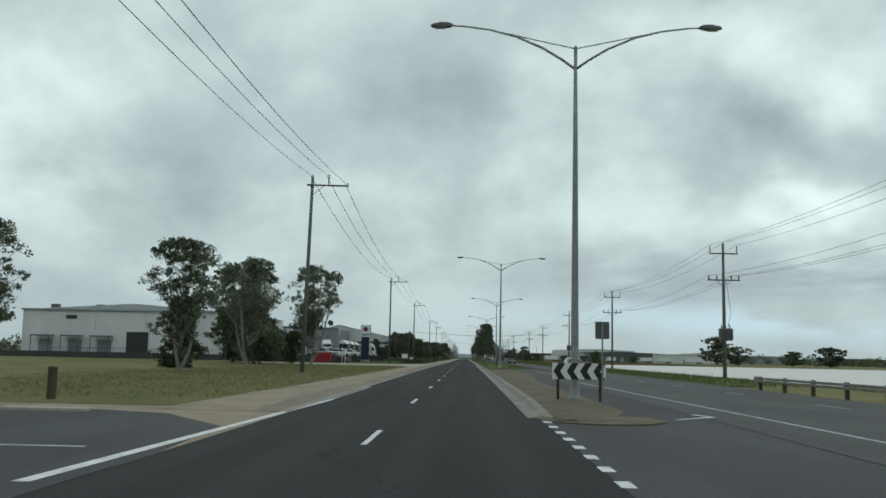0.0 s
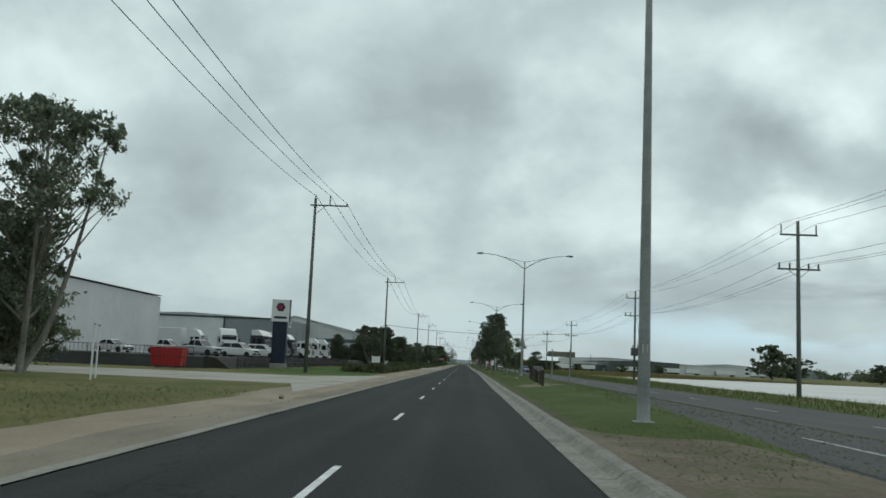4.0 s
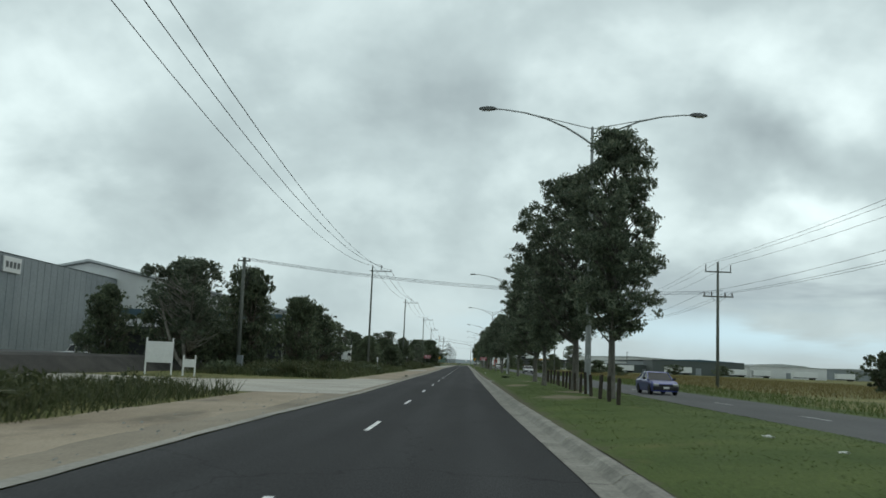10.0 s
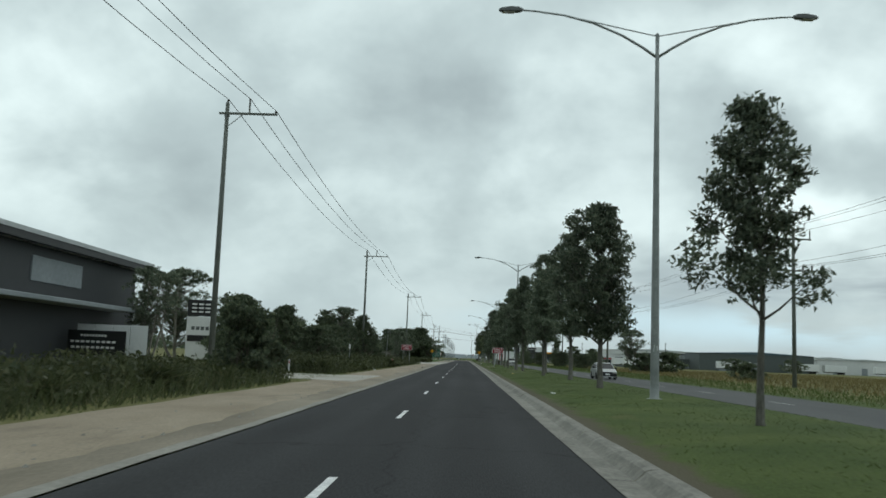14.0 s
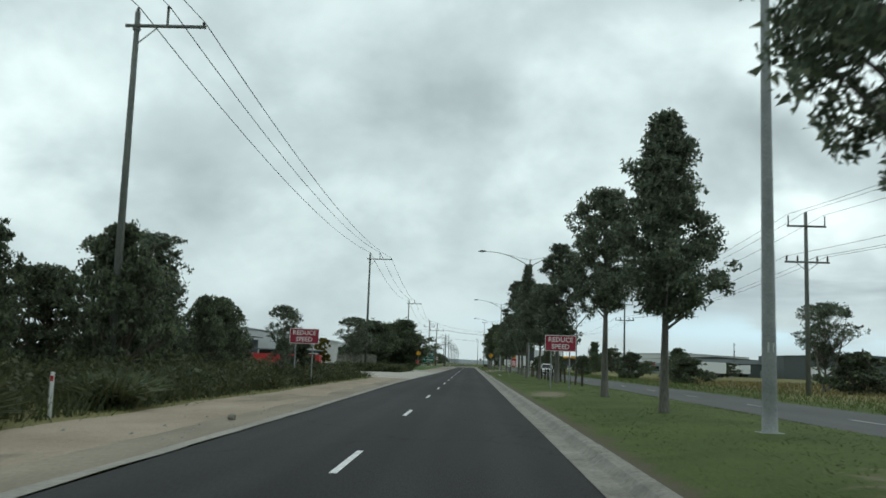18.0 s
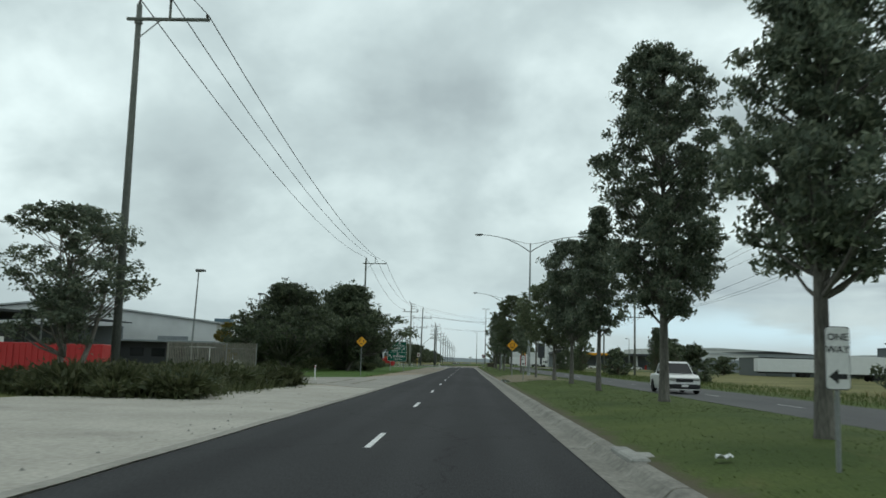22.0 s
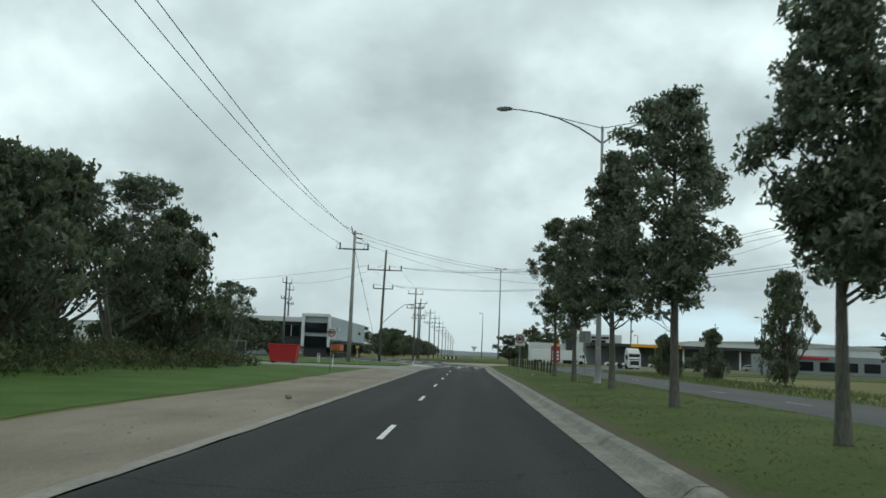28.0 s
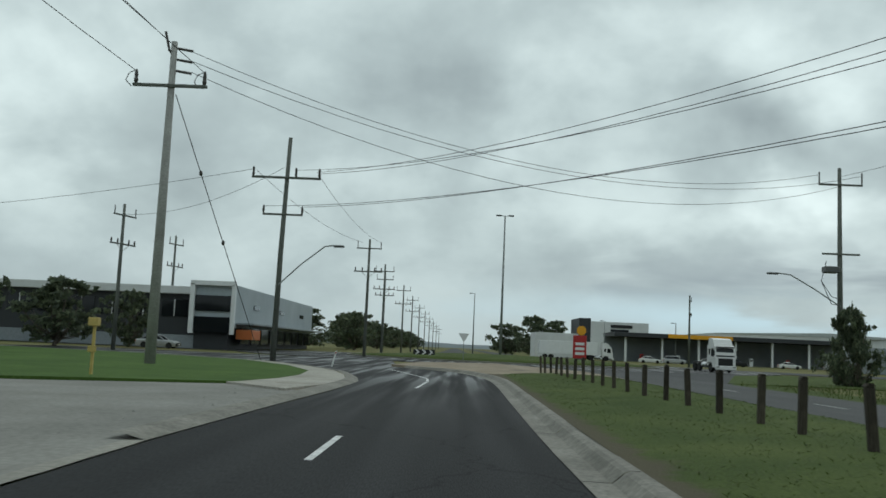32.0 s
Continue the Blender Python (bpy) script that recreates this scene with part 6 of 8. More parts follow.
def prime_mover(label, m, roof=True, paint="whitecar", group="", trailer=False):
    """A cab-over truck, front towards -y."""
    t = thing("truck", label, "truck", m, group)
    c = Build()
    prof = [(-0.05, 0.55), (-0.05, 1.5), (0.02, 2.0), (0.28, 2.95), (0.5, 3.05), (2.1, 3.05), (2.2, 2.9), (2.2, 0.75), (1.9, 0.75), (1.75, 1.1), (0.95, 1.1), (0.75, 0.55)]
    c.prism(prof, "x", -1.2, 1.2)
    part("cab", c, paint, t)
    part("windscreen", Build().add([(-1.08, -0.03, 1.75), (1.08, -0.03, 1.75), (1.02, 0.2, 2.72), (-1.02, 0.2, 2.72)], [(0, 1, 2, 3)]), "glass", t)
    part("visor", Build().box((0, 0.0, 2.82), (2.1, 0.3, 0.12), 0.03), "black", t)
    part("grille", Build().box((0, -0.07, 1.15), (1.7, 0.06, 0.85), 0.03), "black", t)
    part("bumper", Build().box((0, -0.1, 0.5), (2.45, 0.35, 0.5), 0.08), paint, t)
    if roof:
        part("wind_deflector", Build().prism([(0.45, 3.05), (0.95, 3.7), (1.5, 3.85), (2.1, 3.8), (2.1, 3.05)], "x", -1.1, 1.1), "whitecar", t)
    for s in (-1, 1):
        part("side_window", Build().add([(s * 1.206, 0.35, 1.75), (s * 1.206, 1.15, 1.75), (s * 1.206, 1.15, 2.65), (s * 1.206, 0.5, 2.65)], [(0, 1, 2, 3)]), "glass", t)
        part("sleeper_window", Build().add([(s * 1.206, 1.4, 1.95), (s * 1.206, 1.8, 1.95), (s * 1.206, 1.8, 2.6), (s * 1.206, 1.4, 2.6)], [(0, 1, 2, 3)]), "glass", t)
        part("mirror", Build().box((s * 1.4, 0.0, 2.2), (0.2, 0.12, 0.6), 0.03), "black", t)
        part("headlight", Build().box((s * 0.95, -0.27, 0.62), (0.4, 0.06, 0.2), 0.03), "lens", t)
        part("step", Build().box((s * 1.1, 0.55, 0.5), (0.3, 0.6, 0.08), 0.02), "black", t)
        for yy in (1.35, 4.6, 5.9):
            wheel(t, s * 1.05, yy, 0.5, 0.3)
        part("fuel_tank", Build().tube([(s * 0.95, 2.6, 0.75), (s * 0.95, 3.8, 0.75)], 0.32, 12), "chrome", t)
    part("chassis", Build().box((0, 4.2, 0.9), (0.9, 4.6, 0.25), 0.02), "black", t)
    part("mudguard", Build().prism([(4.0, 0.9), (4.3, 1.15), (6.2, 1.15), (6.5, 0.9)], "x", -1.15, 1.15), "black", t)
    if trailer:
        part("trailer_box", Build().box((0, 9.5, 2.5), (2.5, 12.5, 2.8), 0.05), "white", t, "white box trailer")
        for yy in (13, 14.3):
            for s in (-1, 1):
                wheel(t, s * 1.05, yy, 0.5, 0.3)
    return t


car("van", "whitecar", "white delivery van with roof rails on the opposite carriageway", pose(11.6, 98.8, 0.01, 0, 0, 0) @ Matrix.Diagonal((0.88, 0.88, 0.84, 1)))
car("sedan", "blackcar", "dark grey sedan on the opposite carriageway", pose(12.0, 239.0, 0.01, 0, 0, 3))
car("sedan", "blackcar", "low black sports coupe on the opposite carriageway", pose(10.0, 79.0, 0.01, 0, 0, 2) @ Matrix.Diagonal((1.0, 0.95, 0.9, 1)))
car("sedan", "bluecar", "blue sedan driving on the opposite carriageway", pose(12.9, 287.6, 0.01, 0, 0, 3))
car("ute", "whitecar", "white pickup truck on the opposite carriageway", pose(12.0, 553.0, 0.01, 0, 0, 0))
car("sedan", "silver", "silver car on the opposite carriageway", pose(12.2, 400.0, 0.01, 0, 0, 0))

# ---- signs ----


def post(t, x, z0, z1, y=0.0, r=0.03, material="galv", name="post"):
    return part(name, Build().tube([(x, y, z0), (x, y, z1)], r, 8), material, t)


def plate(t, name, cx, cz, w, h, material, y=0.0, d=0.012, r=0.04, label=""):
    """A sign plate with rounded corners, facing -y."""
    pts = []
    for sx, sz, a0 in ((1, 1, 0), (-1, 1, 90), (-1, -1, 180), (1, -1, 270)):
        for k in range(4):
            a = radians(a0 + k * 30)
            pts.append((cx + sx * (w / 2 - r) + r * math.cos(a), cz + sz * (h / 2 - r) + r * math.sin(a)))
    return part(name, Build().prism(pts, "y", y - d / 2, y + d / 2), material, t, label)


def words(t, txt, x, z, size, material, y=-0.02, align="CENTER", name="lettering", bold=0.012):
    ob = part(name, text_mesh(txt, size, material, 0.003, align, bold), None, t)
    ob.matrix_basis = pose(x, y, z) @ FACE
    return ob


def bars(t, x, z, w, h, n, material, y=-0.02):
    for k in range(n):
        part("writing_bar", Build().box((x - w / 2 + w * (k + 0.5) / n, y, z), (w / n * 0.72, 0.004, h)), material, t)


def reduce_speed(x, y):
    t = thing("reduce_speed_sign", "red roadside sign reading reduce speed on two posts", "road sign", pose(x, y, 0), "reduce speed signs")
    plate(t, "border", 0, 2.75, 1.68, 0.86, "signwhite", 0.0, 0.012)
    plate(t, "panel", 0, 2.75, 1.62, 0.80, "signred", -0.01, 0.012)
    words(t, "REDUCE", 0, 2.93, 0.36, "signwhite")
    words(t, "SPEED", 0, 2.56, 0.36, "signwhite")
    for px in (-0.5, 0.5):
        post(t, px, -0.1, 3.1, 0.05, 0.04)


reduce_speed(-9.6, 462.4)
reduce_speed(4.85, 459.8)


def annulus(r0, r1, x, y, z, n=32):
    """A flat ring facing -y."""
    b = Build()
    v = [(x + r * math.cos(2 * math.pi * k / n), y + d, z + r * math.sin(2 * math.pi * k / n)) for r, d in ((r0, 0), (r0, -0.004), (r1, -0.004), (r1, 0)) for k in range(n)]
    return b.add(v, [(i * n + k, i * n + (k + 1) % n, (i + 1) * n + (k + 1) % n, (i + 1) * n + k) for i in range(3) for k in range(n)])


def speed_80(x, y, z0=2.62):
    t = thing("speed_sign", "white speed sign with red ring reading 80", "road sign", pose(x, y, 0), "speed limit signs")
    plate(t, "panel", 0, z0, 0.62, 0.78, "signwhite")
    part("ring", annulus(0.205, 0.28, 0, -0.012, z0 + 0.03), "signred", t, "red ring")
    words(t, "80", 0, z0 + 0.03, 0.33, "signblack", -0.014, bold=0.035)
    post(t, 0, -0.1, z0 + 0.35, 0.04, 0.035)


speed_80(-10.0, 683.3)
speed_80(3.1, 680.3)


def diamond(x, y):
    t = thing("roundabout_sign", "yellow diamond roundabout warning sign on a post", "road sign", pose(x, y, 0), "roundabout warning signs")
    s = 0.53
    part("border", Build().prism([(-s, 3.05), (0, 3.05 - s), (s, 3.05), (0, 3.05 + s)], "y", -0.006, 0.006), "signblack", t)
    s = 0.49
    part("panel", Build().prism([(-s, 3.05), (0, 3.05 - s), (s, 3.05), (0, 3.05 + s)], "y", -0.016, -0.006), "yellow", t)
    for k in range(3):
        a = radians(90 + 120 * k)
        pts = [(0.2 * math.cos(a + j * 0.22), -0.02, 3.05 + 0.2 * math.sin(a + j * 0.22)) for j in range(6)]
        part("arrow", Build().tube(pts, 0.028, 5), "signblack", t)
        e = Vector(pts[-1])
        d = Vector((-math.sin(a + 1.1), 0, math.cos(a + 1.1)))
        n = Vector((math.cos(a + 1.1), 0, math.sin(a + 1.1)))
        part("arrow_head", Build().prism([((e - n * 0.08).x, (e - n * 0.08).z), ((e + d * 0.12).x, (e + d * 0.12).z), ((e + n * 0.08).x, (e + n * 0.08).z)], "y", -0.03, -0.018), "signblack", t)
    post(t, 0, -0.1, 3.3, 0.04, 0.035)


diamond(-9.8, 581.6)
diamond(3.9, 581.0)

gs = thing("direction_sign", "green direction sign with white border and arrows on two posts", "road sign", pose(-9.9, 624.9, 0))
plate(gs, "border", 0, 2.68, 2.64, 2.76, "signwhite", 0, 0.02, 0.1)
plate(gs, "panel", 0, 2.68, 2.56, 2.68, "green", -0.014, 0.012, 0.08)
for z in (3.26, 2.52):
    part("divider", Build().box((0, -0.022, z), (2.56, 0.006, 0.03)), "signwhite", gs)
words(gs, "Deer Park", 0.3, 3.45, 0.34, "signwhite", -0.022)
plate(gs, "route_shield", 0.32, 3.8, 0.26, 0.26, "signwhite", -0.022, 0.004, 0.06)
words(gs, "40", 0.32, 3.8, 0.19, "signblack", -0.027)
plate(gs, "street_plate", -0.3, 3.05, 1.5, 0.22, "signwhite", -0.022, 0.004, 0.02)
bars(gs, -0.3, 3.05, 1.3, 0.1, 7, "lamp_grey", -0.027)
bars(gs, -0.35, 2.74, 0.9, 0.16, 4, "signwhite", -0.022)
plate(gs, "street_plate", 0.28, 1.98, 1.55, 0.24, "signwhite", -0.022, 0.004, 0.02)
bars(gs, 0.28, 1.98, 1.35, 0.11, 8, "lamp_grey", -0.027)
words(gs, "Laverton", 0.2, 1.62, 0.32, "signwhite", -0.022)
plate(gs, "route_shield", 0.1, 2.3, 0.24, 0.22, "signwhite", -0.022, 0.004, 0.05)
words(gs, "40", 0.1, 2.3, 0.17, "signblack", -0.027)
for x, z, s, hook in ((-0.8, 3.6, 1, 0.16), (0.78, 2.88, -1, 0.22), (-0.85, 1.95, 1, 0.26)):
    pts = [(x + s * 0.1, -0.022, z - 0.28), (x + s * 0.1, -0.022, z - 0.1), (x + s * 0.02, -0.022, z + 0.06), (x - s * hook * 0.6, -0.022, z + 0.14)]
    part("arrow", Build().tube(pts, 0.045, 6), "signwhite", gs)
    part("arrow_head", Build().prism([(x - s * (hook + 0.12), z + 0.2), (x - s * hook * 0.5, z + 0.3), (x - s * hook * 0.5, z + 0.0)], "y", -0.03, -0.02), "signwhite", gs)
for x in (-0.9, 0.95):
    post(gs, x, -0.1, 3.9, 0.06, 0.05)


def one_way(x, y):
    t = thing("one_way_sign", "small white one way sign on a post at the kerb", "road sign", pose(x, y, 0.15, 0, 0, 0), "one way signs")
    plate(t, "border", 0, 1.5, 0.3, 0.76, "signblack")
    plate(t, "panel", 0, 1.5, 0.28, 0.74, "signwhite", -0.008)
    words(t, "ONE", 0, 1.75, 0.12, "signblack", -0.016)
    words(t, "WAY", 0, 1.6, 0.12, "signblack", -0.016)
    part("arrow", Build().prism([(-0.11, 1.28), (0.0, 1.37), (0.0, 1.31), (0.11, 1.31), (0.11, 1.25), (0.0, 1.25), (0.0, 1.19)], "y", -0.02, -0.014), "signblack", t)
    post(t, 0, -0.3, 1.85, 0.04, 0.03)


one_way(3.95, 565.6)
one_way(4.3, 510.5)

cv = thing("chevron_board", "black and white chevron board on two timber posts", "road sign", pose(3.85, 31.6, 0.14))
part("board", Build().box((0, 0, 0.98), (1.86, 0.03, 0.56), 0.008), "signwhite", cv)
for k in range(4):
    x = -0.72 + k * 0.46
    a, b = 0.25, 0.28
    part("chevron", Build().prism([(x + a, 0.98 + b), (x + a - 0.24, 0.98 + b), (x - 0.17, 0.98), (x + a - 0.24, 0.98 - b), (x + a, 0.98 - b), (x + 0.07, 0.98)], "y", -0.022, -0.016), "signblack", cv)
for x in (-0.72, 0.74):
    part("post", Build().box((x, 0.07, 0.62), (0.09, 0.09, 1.35), 0.012), "bollard", cv)

sb = thing("sign_back", "grey back of a road sign on a steel post", "road sign", pose(4.4, 29.9, 0.15))
plate(sb, "panel", 0, 2.35, 0.47, 0.57, "lamp_grey")
post(sb, 0, -0.1, 2.6, -0.03, 0.03)
sb2 = thing("sign_back", "grey back of a square road sign facing the other carriageway", "road sign", pose(7.5, 681.0, 0.0))
plate(sb2, "panel", 0, 3.0, 0.78, 0.78, "galv")
post(sb2, 0, -0.1, 3.35, -0.03, 0.03)

ab = thing("finger_board", "weathered brown back of a pointed direction board on two posts", "road sign", pose(5.35, 140.5, 0.1))
part("board", Build().prism([(-0.85, 2.1), (-0.72, 2.28), (0.8, 2.28), (0.8, 1.98), (-0.72, 1.98)], "y", -0.015, 0.015), "timber_rail", ab, "brown pointed board")
for z in (2.05, 2.21):
    part("rail", Build().box((0.04, -0.03, z), (1.5, 0.03, 0.03)), "timber_rail", ab)
for x in (-0.5, 0.5):
    post(ab, x, -0.1, 2.4, -0.06, 0.035)


def guide_post(x, y, z=0.0, tilt=0.0):
    t = thing("guide_post", "white plastic guide post with a reflector", "guide post", pose(x, y, z, 0, tilt, 0), "guide posts")
    part("post", Build().box((0, 0, 0.5), (0.09, 0.03, 1.05), 0.01), "signwhite", t)
    part("reflector", Build().box((0, -0.02, 0.88), (0.06, 0.01, 0.12)), "red", t)


for x, y, tl in ((-9.25, 430.5, 0), (-9.6, 366, 0), (-10.4, 560.5, 0), (-7.6, 741, 14), (-16.4, 716.5, 0), (-15.6, 712.8, 0), (-12.3, 700, 0)):
    guide_post(x, y, 0, tl)
tp = thing("marker_post", "thin marker post with a white plate among the shrubs", "marker post", pose(-9.7, 330.0, 0))
post(tp, 0, -0.1, 1.75, 0, 0.03, "galv")
part("top_plate", Build().box((0, -0.05, 1.5), (0.14, 0.02, 0.5), 0.005), "signwhite", tp)
tp2 = thing("marker_post", "tall thin white marker post beside the shoulder", "marker post", pose(-11.0, 402, 0))
post(tp2, 0, -0.1, 2.2, 0, 0.035, "galv")
part("top_plate", Build().box((0, -0.05, 2.1), (0.16, 0.02, 0.4), 0.005), "signwhite", tp2)
yp = thing("gas_marker", "yellow marker post with a small yellow box", "marker post", pose(-12.0, 715.0, 0.08))
part("post", Build().box((0, 0, 0.8), (0.09, 0.09, 1.8), 0.01), "paleyellow", yp)
part("box", Build().box((0, -0.05, 1.75), (0.34, 0.24, 0.28), 0.02), "paleyellow", yp)
part("label_plate", Build().box((0, -0.1, 0.85), (0.28, 0.05, 0.2), 0.01), "paleyellow", yp)

dp = thing("marker_bollard", "short dark timber marker post on the verge", "bollard", pose(-12.7, 27.4, 0))
part("post", Build().box((0, 0, 0.45), (0.22, 0.22, 1.1), 0.02), "bollard", dp)

# ---- guardrail on the far side of the first junction ----
gr = thing("guardrail", "weathered steel guardrail on timber posts", "guardrail")
for k in range(22):
    y = 53.5 - k * 4
    part("post", Build().box((17.15, y, 0.3), (0.16, 0.2, 0.9), 0.01), "bollard", gr)
    if k < 21:
        for z in (0.48, 0.64):
            part("rail", Build().box((17.0, y - 2, z), (0.05, 4.0, 0.13), 0.02), "timber_rail", gr)
part("end_terminal", Build().box((17.0, 53.8, 0.5), (0.12, 0.6, 0.5), 0.04), "timber_rail", gr)


# ---- buildings ----
def wall_panels(t, x0, x1, y, z0, z1, n, material, gap=0.04, d=0.12):
    """Upright cladding panels with recessed joints, facing -y."""
    w = (x1 - x0) / n
    for k in range(n):
        part("panel", Build().box((x0 + w * (k + 0.5), y, (z0 + z1) / 2), (w - gap, d, z1 - z0), 0.01), material, t)


wa = thing("warehouse", "long white warehouse with dark roller door and loading frames", "warehouse", pose(0, 0, 0))
part("body", Build().box((-67.5, 200, 4.6), (45, 39, 9.2)), "offwhite", wa)
wall_panels(wa, -90, -45, 180.3, 0.0, 9.3, 9, "offwhite")
part("fascia", Build().box((-67.5, 180.1, 9.45), (45.6, 0.5, 0.35), 0.03), "greywall", wa)
part("roof", Build().prism([(-90.3, 9.4), (-67.5, 10.9), (-44.7, 9.4)], "y", 180.4, 220), "roof", wa)
for x, w, z in ((-66.3, 4.4, 5.2), (-56.5, 3.6, 4.4)):
    rdoor = part("roller_door", Build().box((x, 180.15, z / 2), (w, 0.12, z)), "darkwall", wa, "dark open roller door")
    for k in range(10):
        part("slat", Build().box((x, 180.08, z * (k + 0.5) / 10), (w - 0.1, 0.03, z / 10 - 0.06)), "darkwall", rdoor)
part("vent", Build().box((-80, 180.18, 8.0), (2.2, 0.1, 0.8), 0.02), "darkwall", wa)
for x in (-85, -79, -73):
    fr = part("loading_frame", Build().box((x, 178.6, 4.2), (3.8, 2.6, 0.25), 0.03), "lamp_grey", wa)
    for s in (-1.8, 1.8):
        part("leg", Build().tube([(x + s, 177.6, 0), (x + s, 177.6, 4.2)], 0.09, 6), "lamp_grey", fr)
    part("dock_door", Build().box((x, 180.16, 1.9), (2.8, 0.1, 3.2), 0.02), "greywall", wa)
for k in range(4):
    part("roof_unit", Build().box((-86 + k * 9.5, 186, 10.4), (1.6, 1.2, 0.9), 0.05), "lamp_grey", wa)


def mesh_fence(name, x0, y0, x1, y1, h, label, z=0.0, dark="darkwall"):
    t = thing(name, label, "fence", pose(x0, y0, z, 0, 0, math.degrees(math.atan2(y1 - y0, x1 - x0))))
    ln = math.hypot(x1 - x0, y1 - y0)
    n = max(2, int(ln / 3))
    for k in range(n + 1):
        part("post", Build().tube([(ln * k / n, 0, 0), (ln * k / n, 0, h)], 0.035, 6), dark, t)
    for zz in (0.08, h * 0.5, h - 0.03):
        part("rail", Build().box((ln / 2, 0, zz), (ln, 0.04, 0.05)), dark, t)
    pk = Build()
    for k in range(int(ln / 0.35)):
        pk.box((0.17 + k * 0.35, 0, h / 2), (0.03, 0.03, h - 0.1))
    part("picket_infill", pk, dark, t)
    return t


mesh_fence("yard_fence", -75, 162, -24, 168, 1.9, "dark steel picket fence in front of the warehouse")
mesh_fence("yard_fence", -22.6, 178, -22.5, 262, 1.3, "low dark steel fence along the truck yard", 0.0, "black")

# raised truck yard
yd = Build()
prof_ = [(-23.2, -0.05), (-24.2, 0.9), (-25, 1.05), (-100, 1.1), (-100, -0.05)]
yd.prism(prof_, "y", 176, 309)
single("yard_bank", Build().prism([(-22.7, -0.05), (-24.1, 0.98), (-25.3, 1.125), (-25.3, -0.05)], "y", 175.8, 309.2), "mulch", "dark mulched bank below the truck yard", "bank", kind="structure")
single("yard", yd, "old_asphalt", "raised asphalt truck yard behind a low bank", "yard", kind="structure")

wb = thing("dealership_shed", "large grey and white industrial shed with a roof dish", "warehouse", pose(0, 0, 0))
part("body", Build().box((-69, 327, 5.2), (49, 33.6, 10.2)), "greywall", wb)
wall_panels(wb, -92, -60, 309.9, 1.0, 10.1, 6, "offwhite")
wall_panels(wb, -59.6, -44.4, 309.9, 1.0, 10.1, 2, "greywall", 0.02)
for k in range(22):
    part("side_sheet", Build().box((-44.4, 310.8 + k * 1.5, 5.5), (0.1, 1.42, 9.4), 0.02), "greywall", wb)
part("fascia", Build().box((-68.3, 309.75, 10.3), (48.2, 0.3, 0.3), 0.03), "black", wb)
part("downpipe", Build().box((-59.8, 309.75, 5.5), (0.25, 0.25, 9.4), 0.02), "black", wb)
part("roof", Build().prism([(-93.5, 10.3), (-69, 11.2), (-44.3, 10.3)], "y", 310, 343.8), "roof", wb)
sg = part("wall_sign", Build().box((-44.25, 313.5, 9.2), (0.15, 3.4, 1.5), 0.03), "signwhite", wb, "white sign box with grey writing")
for k in range(4):
    part("writing_bar", Build().box((-44.15, 312.4 + k * 0.75, 9.2), (0.03, 0.45, 0.6)), "lamp_grey", sg)
part("roof_vent", Build().box((-50, 322, 10.9), (1.4, 1.4, 0.7), 0.05), "roof", wb)
dsh = thing("satellite_dish", "dark round satellite dish standing on the shed roof", "satellite dish", pose(-47.5, 312.4, 10.55))
part("dish", Build().lathe([(0.05, 0.25), (0.5, 0.32), (0.95, 0.52), (1.0, 0.55), (0.93, 0.58), (0.5, 0.38), (0.05, 0.3)], 18, pose(0, 0, 1.6, 70, 0, 25)), "signblack", dsh)
part("mount", Build().tube([(0, 0, -0.1), (0, 0, 1.5)], 0.06, 6), "galv", dsh)
part("feed_arm", Build().tube([(0, -0.4, 1.3), (0.3, -1.1, 1.8)], 0.03, 5), "galv", dsh)

pl = thing("pylon_sign", "tall dealership pylon with white head panel and navy column", "pylon sign", pose(-21.7, 193.2, 0.0))
part("column", Build().box((0.0, 0, 2.9), (1.65, 0.6, 5.0), 0.03), "navy", pl)
hd_ = part("head_panel", Build().box((0, 0, 6.65), (2.1, 0.62, 2.6), 0.03), "signwhite", pl, "white panel with a round emblem")
part("edge_strip", Build().box((1.07, 0, 6.65), (0.06, 0.66, 2.65), 0.01), "navy", hd_)
part("emblem", Build().lathe([(0.55, -0.01), (0.55, 0.02), (0.02, 0.025)], 6, pose(0, -0.32, 7.05, 90, 0, 0)), "navy", hd_)
part("emblem_centre", Build().lathe([(0.3, -0.01), (0.3, 0.02), (0.02, 0.03)], 16, pose(0, -0.345, 7.05, 90, 0, 0)), "signred", hd_)
part("name_bar", Build().box((0, -0.32, 5.85), (1.5, 0.02, 0.26)), "navy", hd_)
part("plinth", Build().box((0, 0, 0.25), (1.9, 0.9, 0.6), 0.05), "concrete", pl)

for i_, (x, y, roof) in enumerate(((-26.2, 261.5, True), (-27.0, 256.2, True), (-27.4, 250.6, False), (-27.2, 245.0, False))):
    prime_mover("white cab-over truck parked facing the road", pose(x, y, 1.08, 0, 0, 90), roof, group="trucks in the yard")
for i_, (x, y) in enumerate(((-28.0, 236.0), (-28.5, 231.0), (-28.0, 226.0), (-28.5, 221.0), (-28.0, 216.0))):
    tk = prime_mover("dark grey truck with silver bull bar parked in the yard", pose(x, y, 1.08, 0, 0, 80), True, ("darkwall", "navy")[i_ % 2], group="trucks in the yard")
    for z in (0.55, 0.85, 1.15, 1.45):
        part("bull_bar", Build().tube([(-1.1, -0.45, z), (1.1, -0.45, z)], 0.045, 6), "chrome", tk)
    for s in (-1.1, 0, 1.1):
        part("bull_bar_upright", Build().tube([(s, -0.45, 0.4), (s, -0.45, 1.55)], 0.05, 6), "chrome", tk)
